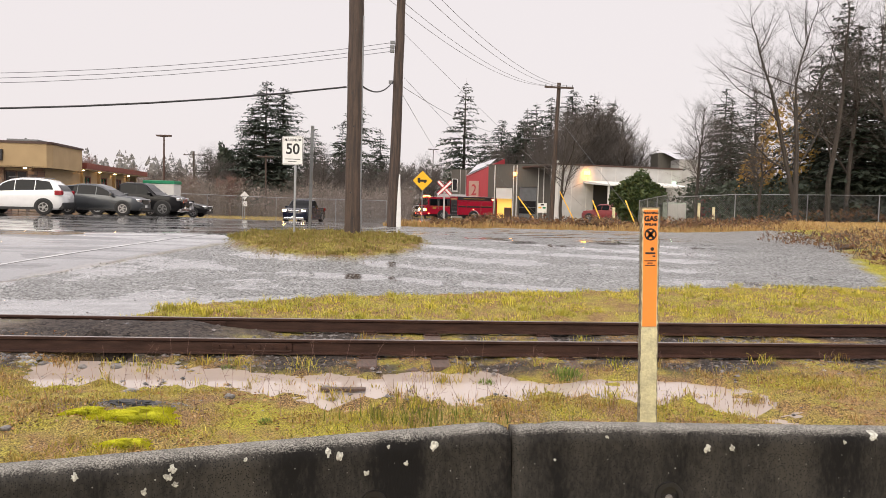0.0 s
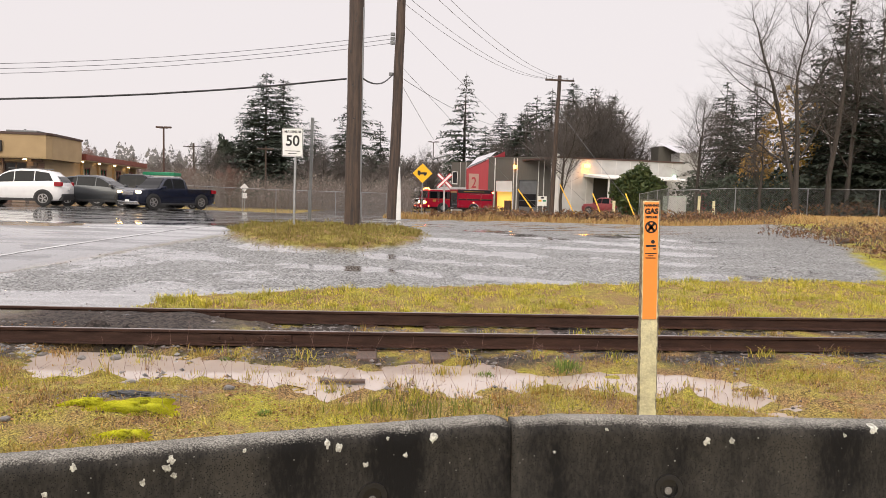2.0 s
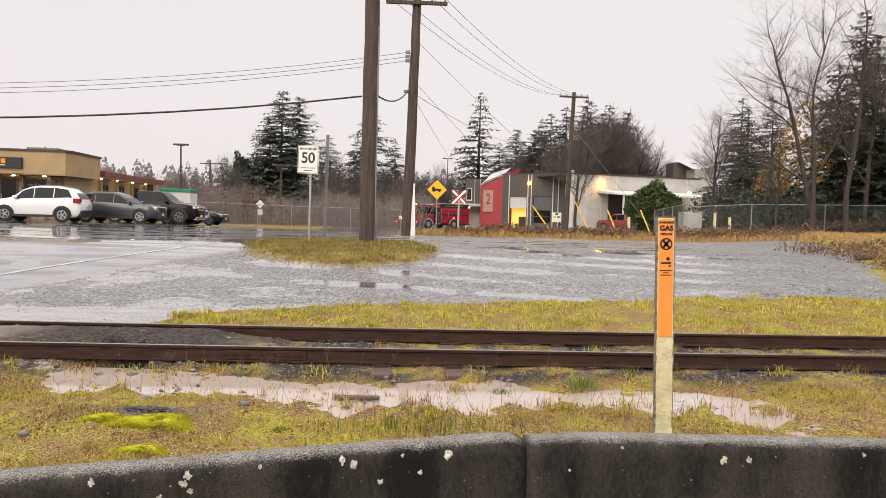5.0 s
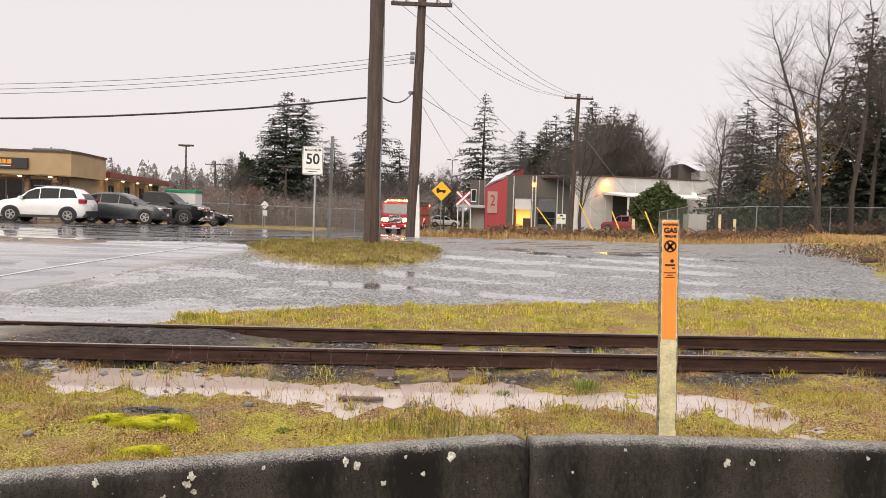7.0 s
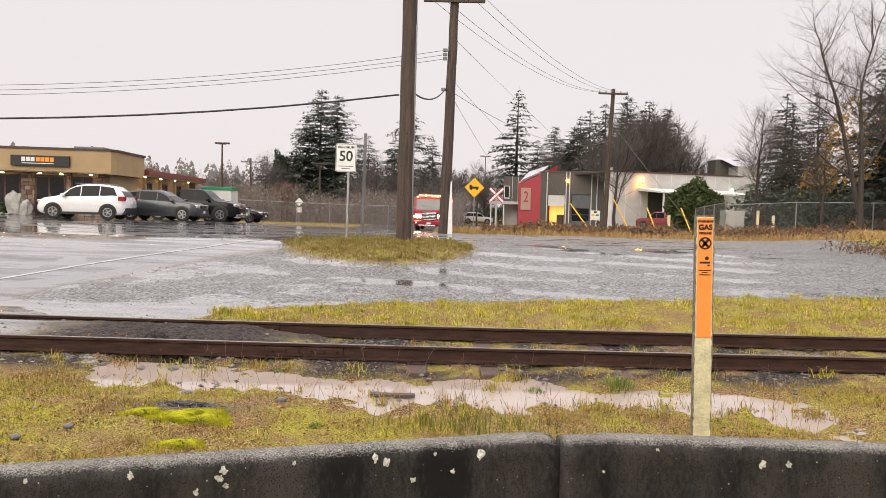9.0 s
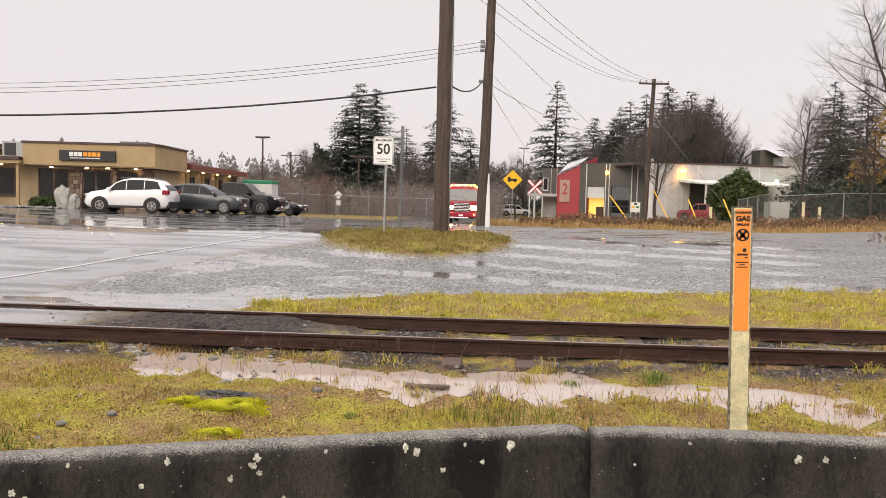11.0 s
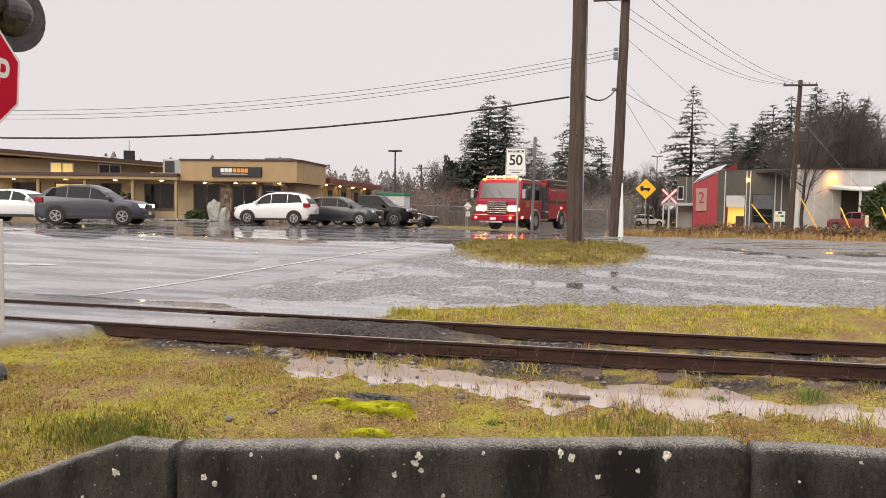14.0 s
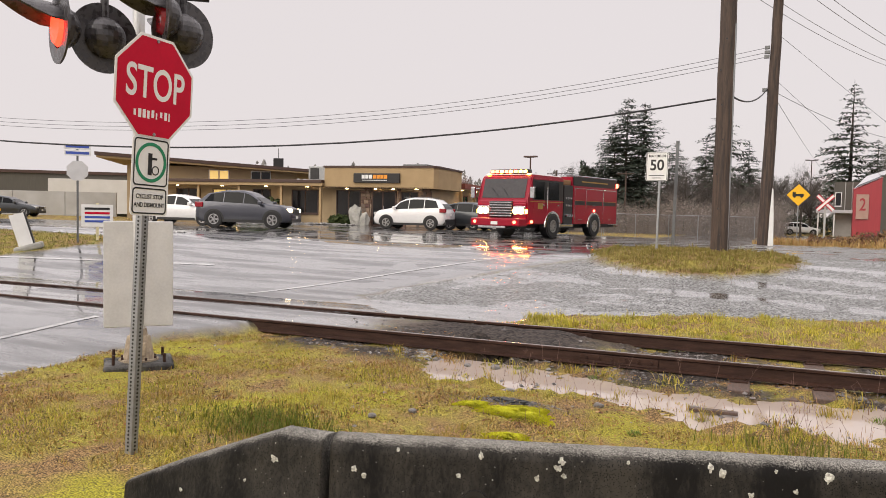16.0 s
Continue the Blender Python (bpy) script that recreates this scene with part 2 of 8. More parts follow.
BPAINT = mat("black_car_paint", (0.008, 0.008, 0.009), 0.2, spec=0.15, coat=0.08, amount=0.1)
NPAINT = mat("navy_car_paint", (0.007, 0.010, 0.024), 0.18, 0.1, spec=0.35, coat=0.15, amount=0.1)
FIRERED = mat("fire_engine_red", (0.28, 0.004, 0.022), 0.28, spec=0.3, coat=0.12, second=(0.25, 0.004, 0.015), scale=2, amount=0.3)
DULLGOLD = mat("dull_gold_leaf", (0.42, 0.26, 0.06), 0.4, 0.4)
CARRED = mat("dull_red_paint", (0.22, 0.03, 0.034), 0.35)
HEADLAMP = glow("headlamp_lit", (1.0, 0.56, 0.18), 22)
HEADSOFT = glow("running_lamp_lit", (1.0, 0.74, 0.40), 9)
REDLAMP = glow("red_beacon_lit", (1.0, 0.06, 0.03), 22)
AMBERLAMP = glow("amber_beacon_lit", (1.0, 0.34, 0.05), 22)
TAILRED = mat("red_lamp_lens", (0.30, 0.006, 0.015), 0.15)
TAILLIT = glow("tail_lamp_lit", (1.0, 0.10, 0.05), 2.5)
SOFFIT = glow("warm_soffit_lamp", (1.0, 0.66, 0.28), 12)
SODIUM = glow("sodium_lamp", (1.0, 0.36, 0.04), 14)
MERCURY = glow("greenish_wall_lamp", (0.6, 1.0, 0.72), 8)
# bay lamp light put into the wall itself as emission
BAYLIT = glow("glowing_interior_wall", (1.0, 0.62, 0.14), 0.5)
ROOMLIT = glow("lit_office_interior", (1.0, 0.66, 0.22), 0.55)
CROSSRED = glow("crossing_lamp_lit", (1.0, 0.025, 0.01), 6)
CABLE = mat("black_cable", (0.03, 0.03, 0.032), 0.6)
WIREGREY = mat("weathered_wire", (0.16, 0.16, 0.17), 0.5, 0.4)
LINEWHITE = mat("road_line_paint", (0.66, 0.66, 0.64), 0.3, second=(0.16, 0.16, 0.16), scale=3, amount=0.7, bscale=25, coat=1.0)
BLUEPRINT = mat("blue_print", (0.05, 0.10, 0.45), 0.5)
ORANGEPRINT = mat("orange_letter_face", (0.9, 0.34, 0.03), 0.5)


def ground_material():
    """Soil, wet asphalt and wet gravel, mixed by the sheet's own surface layers."""
    m = bpy.data.materials.new("ground_surfaces")
    m.use_nodes = True
    n, l = m.node_tree.nodes, m.node_tree.links
    b = n["Principled BSDF"]
    pos = n.new("ShaderNodeTexCoord").outputs["Object"]

    def noise_tex(scale, detail=4, stretch=None):
        t = n.new("ShaderNodeTexNoise")
        t.inputs["Scale"].default_value, t.inputs["Detail"].default_value = scale, detail
        if stretch:
            mp = n.new("ShaderNodeMapping")
            mp.inputs["Scale"].default_value = stretch
            mp.inputs["Rotation"].default_value = (0, 0, radians(-22))
            l.new(pos, mp.inputs[0])
            l.new(mp.outputs[0], t.inputs[0])
        else:
            l.new(pos, t.inputs[0])
        return t.outputs[0]

    def rng(v, a, c, lo=0.0, hi=1.0):
        r = n.new("ShaderNodeMapRange")
        r.inputs[1].default_value, r.inputs[2].default_value, r.inputs[3].default_value, r.inputs[4].default_value = a, c, lo, hi
        l.new(v, r.inputs[0])
        return r.outputs[0]

    def mixc(f, a, c):
        x = n.new("ShaderNodeMixRGB")
        for sock, val in ((0, f), (1, a), (2, c)):
            if isinstance(val, tuple):
                x.inputs[sock].default_value = (*val, 1)
            elif isinstance(val, float):
                x.inputs[sock].default_value = val
            else:
                l.new(val, x.inputs[sock])
        return x.outputs[0]

    def mixv(f, a, c):
        x = n.new("ShaderNodeMix")
        for sock, val in ((0, f), (2, a), (3, c)):
            if isinstance(val, float):
                x.inputs[sock].default_value = val
            else:
                l.new(val, x.inputs[sock])
        return x.outputs[0]

    def layer(name):
        a = n.new("ShaderNodeAttribute")
        a.attribute_name = name
        return a.outputs["Fac"]

    n_mid, n_fine, n_soil = noise_tex(2.2), noise_tex(38, 3), noise_tex(85, 6)
    grain = noise_tex(90, 2)
    vor = n.new("ShaderNodeTexVoronoi")
    vor.inputs["Scale"].default_value = 30
    l.new(pos, vor.inputs[0])
    soil = mixc(rng(n_soil, 0.40, 0.66), (0.040, 0.025, 0.014), (0.46, 0.29, 0.12))
    soil = mixc(rng(n_mid, 0.42, 0.62), soil, mixc(rng(n_soil, 0.38, 0.66), (0.050, 0.042, 0.012), (0.50, 0.42, 0.08)))
    moss = mixc(rng(grain, 0.36, 0.64), (0.05, 0.05, 0.007), (0.50, 0.47, 0.035))
    soil = mixc(layer("moss"), soil, moss)
    stones = mixc(rng(vor.outputs["Color"], 0.2, 0.8), (0.014, 0.015, 0.015), (0.37, 0.375, 0.365))
    stones = mixc(rng(n_mid, 0.35, 0.7), stones, mixc(0.5, stones, (0.10, 0.10, 0.095)))
    dark_stones = mixc(rng(vor.outputs["Color"], 0.2, 0.8), (0.014, 0.012, 0.011), (0.072, 0.058, 0.050))
    soil = mixc(layer("stony"), soil, dark_stones)
    tar = mixc(rng(n_mid, 0.3, 0.7), (0.055, 0.055, 0.056), (0.085, 0.083, 0.081))
    tar = mixc(rng(grain, 0.55, 0.75), tar, (0.14, 0.14, 0.14))
    grav, asph = layer("gravel"), layer("asphalt")
    w1 = n.new("ShaderNodeMath")
    w1.operation = "MULTIPLY_ADD"
    w1.inputs[1].default_value = 1.1
    l.new(noise_tex(7, 6), w1.inputs[0])
    l.new(layer("wet"), w1.inputs[2])
    w2 = n.new("ShaderNodeMath")
    w2.operation = "MULTIPLY_ADD"
    w2.inputs[1].default_value = 0.7
    l.new(noise_tex(1.6, 6, (0.35, 2.6, 1)), w2.inputs[0])
    l.new(w1.outputs[0], w2.inputs[2])
    wet = rng(w2.outputs[0], 1.06, 1.38)
    col = mixc(grav, soil, stones)
    col = mixc(asph, col, tar)
    col = mixc(rng(wet, 0.55, 1.0, 0.0, 0.45), col, (0.06, 0.052, 0.045))
    streak = noise_tex(0.9, 5, (0.35, 2.4, 1))
    film = n.new("ShaderNodeMath")
    film.operation = "MULTIPLY_ADD"
    film.inputs[1].default_value = 0.28
    film.use_clamp = True
    l.new(rng(streak, 0.42, 0.62), film.inputs[0])
    l.new(wet, film.inputs[2])
    rough = mixv(film.outputs[0], 0.55, 0.16)
    rough = mixv(grav, 0.85, rough)
    trough = mixv(rng(streak, 0.38, 0.58), 0.42, 0.09)
    rough = mixv(asph, rough, trough)
    rough = mixv(rng(wet, 0.6, 1.0), rough, mixv(grav, 0.07, 0.12))
    l.new(col, b.inputs["Base Color"])
    l.new(rough, b.inputs["Roughness"])
    film_all = n.new("ShaderNodeMath")
    film_all.operation = "MAXIMUM"
    sheet = n.new("ShaderNodeMath")
    sheet.operation = "MULTIPLY"
    l.new(asph, sheet.inputs[0])
    l.new(rng(streak, 0.38, 0.56, 0.4, 1.0), sheet.inputs[1])
    l.new(sheet.outputs[0], film_all.inputs[0])
    l.new(rng(wet, 0.15, 0.6), film_all.inputs[1])
    film_g = n.new("ShaderNodeMath")
    film_g.operation = "MULTIPLY_ADD"
    film_g.inputs[1].default_value = 0.10
    film_g.use_clamp = True
    l.new(grav, film_g.inputs[0])
    l.new(film_all.outputs[0], film_g.inputs[2])
    l.new(film_g.outputs[0], b.inputs["Coat Weight"])
    b.inputs["Coat IOR"].default_value = 1.7
    l.new(mixv(rng(streak, 0.36, 0.60), 0.12, 0.035), b.inputs["Coat Roughness"])
    hard = n.new("ShaderNodeMath")
    hard.operation = "MAXIMUM"
    l.new(asph, hard.inputs[0])
    l.new(grav, hard.inputs[1])
    l.new(mixv(hard.outputs[0], 0.2, 0.7), b.inputs["Specular IOR Level"])
    h = mixv(grav, n_fine, rng(vor.outputs["Distance"], 0.0, 0.6, 1.0, 0.0))
    h = mixv(asph, h, mixv(0.6, grain, noise_tex(2.4, 4, (0.3, 2.4, 1))))
    bp = n.new("ShaderNodeBump")
    bp.inputs["Distance"].default_value = 0.03
    st = mixv(asph, mixv(grav, 0.8, mixv(film.outputs[0], 1.0, 0.3)), 0.13)
    l.new(mixv(rng(wet, 0.6, 1.0), st, 0.0), bp.inputs["Strength"])
    l.new(h, bp.inputs["Height"])
    l.new(bp.outputs[0], b.inputs["Normal"])
    return m


def water_material():
    m = bpy.data.materials.new("muddy_puddle_water")
    m.use_nodes = True
    n, l = m.node_tree.nodes, m.node_tree.links
    b = n["Principled BSDF"]
    b.inputs["Base Color"].default_value = (0.42, 0.35, 0.30, 1)
    b.inputs["Coat Weight"].default_value = 0.25
    b.inputs["Roughness"].default_value = 0.06
    b.inputs["IOR"].default_value = 1.33
    t = n.new("ShaderNodeTexNoise")
    t.inputs["Scale"].default_value = 9
    l.new(n.new("ShaderNodeTexCoord").outputs["Object"], t.inputs[0])
    bp = n.new("ShaderNodeBump")
    bp.inputs["Strength"].default_value, bp.inputs["Distance"].default_value = 0.05, 0.02
    l.new(t.outputs[0], bp.inputs["Height"])
    l.new(bp.outputs[0], b.inputs["Normal"])
    return m


def concrete_material(name, base, dark, rough, top):
    """Old cast concrete: run-down stains, pits and pale specks of lichen."""
    m = mat(name, base, rough, second=dark, scale=4.0 if not top else 16.0, amount=0.95, bump=0.6, bscale=60, rvar=0.15, stretch=(1, 1, 0.4) if not top else (1, 1, 1))
    n, l = m.node_tree.nodes, m.node_tree.links
    b = n["Principled BSDF"]
    src = b.inputs["Base Color"].links[0].from_socket
    pos = n.new("ShaderNodeTexCoord").outputs["Object"]
    for scale, lim, keep, col in ((75, 0.24, 0.982, (0.16, 0.155, 0.14)), (150, 0.42, 0.62, (0.006, 0.006, 0.006)), (45, 0.18, 0.988, (0.26, 0.26, 0.23))):
        v = n.new("ShaderNodeTexVoronoi")
        v.inputs["Scale"].default_value = scale
        l.new(pos, v.inputs[0])
        near = n.new("ShaderNodeMath")
        near.operation = "LESS_THAN"
        near.inputs[1].default_value = lim
        l.new(v.outputs["Distance"], near.inputs[0])
        pick = n.new("ShaderNodeMath")
        pick.operation = "GREATER_THAN"
        pick.inputs[1].default_value = keep
        sep = n.new("ShaderNodeSeparateColor")
        l.new(v.outputs["Color"], sep.inputs[0])
        l.new(sep.outputs[0], pick.inputs[0])
        both = n.new("ShaderNodeMath")
        both.operation = "MULTIPLY"
        l.new(near.outputs[0], both.inputs[0])
        l.new(pick.outputs[0], both.inputs[1])
        mx = n.new("ShaderNodeMixRGB")
        l.new(both.outputs[0], mx.inputs[0])
        l.new(src, mx.inputs[1])
        mx.inputs[2].default_value = (*col, 1)
        src = mx.outputs[0]
    l.new(src, b.inputs["Base Color"])
    return m


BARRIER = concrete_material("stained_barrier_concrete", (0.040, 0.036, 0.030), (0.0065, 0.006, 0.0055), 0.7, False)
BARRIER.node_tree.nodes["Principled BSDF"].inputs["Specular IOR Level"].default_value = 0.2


def paint_top_light(m, pale, dark):
    """Paints top light into the colour: upward-facing faces turn paler, speckled with grit."""
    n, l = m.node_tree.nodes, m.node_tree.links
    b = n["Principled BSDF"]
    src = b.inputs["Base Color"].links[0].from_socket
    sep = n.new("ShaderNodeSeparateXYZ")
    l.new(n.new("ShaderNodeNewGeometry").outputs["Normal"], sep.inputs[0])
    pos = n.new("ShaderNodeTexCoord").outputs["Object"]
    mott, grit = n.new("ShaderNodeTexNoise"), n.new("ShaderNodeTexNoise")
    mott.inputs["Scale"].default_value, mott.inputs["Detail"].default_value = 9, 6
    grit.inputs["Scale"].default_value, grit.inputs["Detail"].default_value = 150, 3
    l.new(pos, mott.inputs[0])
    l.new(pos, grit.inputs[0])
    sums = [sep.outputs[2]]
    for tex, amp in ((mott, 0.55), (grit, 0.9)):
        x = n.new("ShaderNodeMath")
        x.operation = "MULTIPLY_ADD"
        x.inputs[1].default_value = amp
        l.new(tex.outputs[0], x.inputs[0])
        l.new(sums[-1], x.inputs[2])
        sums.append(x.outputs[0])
    # share of the painted top light, from the upward normal and noise
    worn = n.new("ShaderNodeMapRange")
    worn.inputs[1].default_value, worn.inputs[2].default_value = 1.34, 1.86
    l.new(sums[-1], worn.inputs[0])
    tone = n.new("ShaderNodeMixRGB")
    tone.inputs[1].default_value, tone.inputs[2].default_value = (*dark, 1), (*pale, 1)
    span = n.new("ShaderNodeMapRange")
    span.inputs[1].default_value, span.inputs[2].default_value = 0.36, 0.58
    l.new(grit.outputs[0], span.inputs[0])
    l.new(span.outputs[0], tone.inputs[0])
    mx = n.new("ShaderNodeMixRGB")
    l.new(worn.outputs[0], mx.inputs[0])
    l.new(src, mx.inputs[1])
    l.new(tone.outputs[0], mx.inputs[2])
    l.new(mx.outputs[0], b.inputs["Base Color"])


# light on the barrier's top is put into its colour, over real grit
paint_top_light(BARRIER, (0.30, 0.287, 0.255), (0.085, 0.081, 0.072))
for _m in (GRASS, STRIPGRASS, ISLEGRASS, GREENGRASS, STRAW, MOSSTUFT, LITTER, BRAMBLE, SCRUB, NEEDLE, NEEDLE2, SHRUB, TWIG, REDTWIG, PALETWIG, BARK):
    _m.node_tree.nodes["Principled BSDF"].inputs["Specular IOR Level"].default_value = 0.18
DOORGREY = mat("grey_door_paint", (0.12, 0.125, 0.13), 0.6, scale=2)


# ---------- builders ----------
def to_mesh(name, bm, material, smooth=False):
    me = bpy.data.meshes.new(name)
    bmesh.ops.recalc_face_normals(bm, faces=bm.faces)
    bm.to_mesh(me)
    bm.free()
    me.materials.append(material)
    if smooth:
        for p in me.polygons:
            p.use_smooth = True
    return me


def part(name, bm, material, parent, label="", smooth=False):
    ob = new(name, to_mesh(name, bm, material, smooth))
    ob.parent = parent
    if label:
        ob["label"] = label
    return ob


def raw(name, V, F, material, parent=None, smooth=False):
    me = bpy.data.meshes.new(name)
    me.from_pydata(V, [], F)
    me.materials.append(material)
    if smooth:
        for p in me.polygons:
            p.use_smooth = True
    ob = new(name, me)
    ob.parent = parent
    return ob


def thing(name, m, label, category, group="", kind=""):
    ob = new(name)
    ob.matrix_world = m
    return tagged(ob, label, category, group, kind)


def bx(x0, x1, y0, y1, z0, z1, bev=0.0, bm=None, m=None):
    bm = bm or bmesh.new()
    r = bmesh.ops.create_cube(bm, size=1)
    vs = r["verts"]
    for v in vs:
        v.co = Vector(((x0 + x1) / 2 + v.co.x * (x1 - x0), (y0 + y1) / 2 + v.co.y * (y1 - y0), (z0 + z1) / 2 + v.co.z * (z1 - z0)))
    if bev:
        es = list({e for v in vs for e in v.link_edges})
        r2 = bmesh.ops.bevel(bm, geom=es, offset=bev, segments=2, profile=0.5, affect="EDGES")
        vs = list({v for f in r2["faces"] for v in f.verts})
    if m is not None:
        bmesh.ops.transform(bm, matrix=m, verts=vs)
    return bm


def rod(p0, p1, r0, r1=None, seg=10, bm=None):
    bm = bm or bmesh.new()
    p0, p1 = Vector(p0), Vector(p1)
    d = p1 - p0
    m = Matrix.Translation((p0 + p1) / 2) @ d.to_track_quat("Z", "Y").to_matrix().to_4x4()
    bmesh.ops.create_cone(bm, cap_ends=True, segments=seg, radius1=r0, radius2=r0 if r1 is None else r1, depth=d.length, matrix=m)
    return bm


def prism(pts, d0, d1, axis="y", bm=None):
    """A flat outline, extruded along an axis from d0 to d1."""
    bm = bm or bmesh.new()
    def at(p, d):
        return (p[0], d, p[1]) if axis == "y" else (d, p[0], p[1]) if axis == "x" else (p[0], p[1], d)
    a = [bm.verts.new(at(p, d0)) for p in pts]
    c = [bm.verts.new(at(p, d1)) for p in pts]
    bm.faces.new(a)
    bm.faces.new(c[::-1])
    for i in range(len(pts)):
        j = (i + 1) % len(pts)
        bm.faces.new((a[j], a[i], c[i], c[j]))
    return bm


def ring(r0, r1, y0, y1, seg=28, bm=None):
    """A flat ring round the y axis."""
    bm = bm or bmesh.new()
    L = [[bm.verts.new((r * math.cos(2 * math.pi * i / seg), y, r * math.sin(2 * math.pi * i / seg))) for i in range(seg)] for r, y in ((r0, y0), (r1, y0), (r1, y1), (r0, y1))]
    for k in range(4):
        for i in range(seg):
            j = (i + 1) % seg
            bm.faces.new((L[k][i], L[k][j], L[(k + 1) % 4][j], L[(k + 1) % 4][i]))
    return bm


def text(name, s, size, m, material, parent, depth=0.002, bold=0.0, wide=1.0):
    """Words in the built-in font, in the xz plane facing -y, centred."""
    cu = bpy.data.curves.new(name, "FONT")
    cu.body, cu.size, cu.extrude, cu.offset = s, size, depth, bold
    cu.align_x, cu.align_y = "CENTER", "CENTER"
    tmp = bpy.data.objects.new(name, cu)
    scene.collection.objects.link(tmp)
    me = bpy.data.meshes.new_from_object(tmp.evaluated_get(bpy.context.evaluated_depsgraph_get()))
    bpy.data.objects.remove(tmp)
    me.transform(m @ pose(0, 0, 0, 90, 0, 0) @ Matrix.Diagonal((wide, 1, 1, 1)))
    me.materials.clear()
    me.materials.append(material)
    ob = new(name, me)
    ob.parent = parent
    return ob


def tube(V, F, p0, p1, r0, r1, seg=5):
    d = np.subtract(p1, p0)
    if np.linalg.norm(d) < 1e-5:
        return
    d = d / np.linalg.norm(d)
    a = np.cross(d, (0.31, 0.2, 0.93) if abs(d[2]) < 0.9 else (1, 0, 0))
    a /= np.linalg.norm(a)
    c = np.cross(d, a)
    k = len(V)
    for p, r in ((p0, r0), (p1, r1)):
        for i in range(seg):
            w = 2 * math.pi * i / seg
            V.append(tuple(np.array(p) + r * (math.cos(w) * a + math.sin(w) * c)))
    for i in range(seg):
        j = (i + 1) % seg
        F.append((k + i, k + j, k + seg + j, k + seg + i))


def sst(a, b, x):
    t = np.clip((x - a) / (b - a), 0, 1)
    return t * t * (3 - 2 * t)


def wobble(x, y, s, seed=0.0):
    return noise.noise(Vector((x * s + seed, y * s - seed, seed * 1.7)))


# ---------- ground ----------
def rip(x, y, s=1.0, k=0.0):
    """Smooth uneven field of about -1 to 1."""
    x, y = x * s + k, y * s - 0.7 * k
    return (0.5 * np.sin(2.1 * x + 1.7 * np.sin(1.3 * y + k)) * np.sin(1.9 * y + 1.4 * np.sin(1.1 * x)) + 0.3 * np.sin(4.7 * x + 2.1 * np.sin(2.9 * y)) * np.sin(5.3 * y + 1.9 * np.sin(3.7 * x + k))
            + 0.2 * np.sin(10.3 * x + 2.0 * np.sin(7.1 * y)) * np.sin(9.1 * y + 2.2 * np.sin(8.3 * x)))


def rail_y(x):
    return 8.80 + 0.08 * x + 0.002 * np.clip(x, -14, 14) ** 2


EDGE_Y = [-400, 4.6, 7.0, 8.4, 9.0, 10.6, 11.2, 12.3, 13.7, 16, 17.7, 20, 23, 26, 30, 40, 60, 70, 400]
EDGE_X = [-7.4, -7.7, -7.9, -7.4, -7.0, -6.6, -7.3, -8.2, -7.9, -6.8, -5.8, -4.8, -3.8, -3.0, -2.5, -2.2, -2.0, -2.0, -2.0]


def pool(x, y):
    """Where the ditch beside the track holds water."""
    c = 7.45 - 0.09 * x + 0.22 * np.sin(1.1 * x) + 0.1 * np.sin(2.7 * x + 1)
    w = 0.62 + 0.16 * np.sin(1.7 * x + 2) + 0.08 * np.sin(4.3 * x)
    return np.exp(-((y - c) / w) ** 2) * sst(-4.7, -3.9, x) * (1 - sst(3.0, 3.9, x))


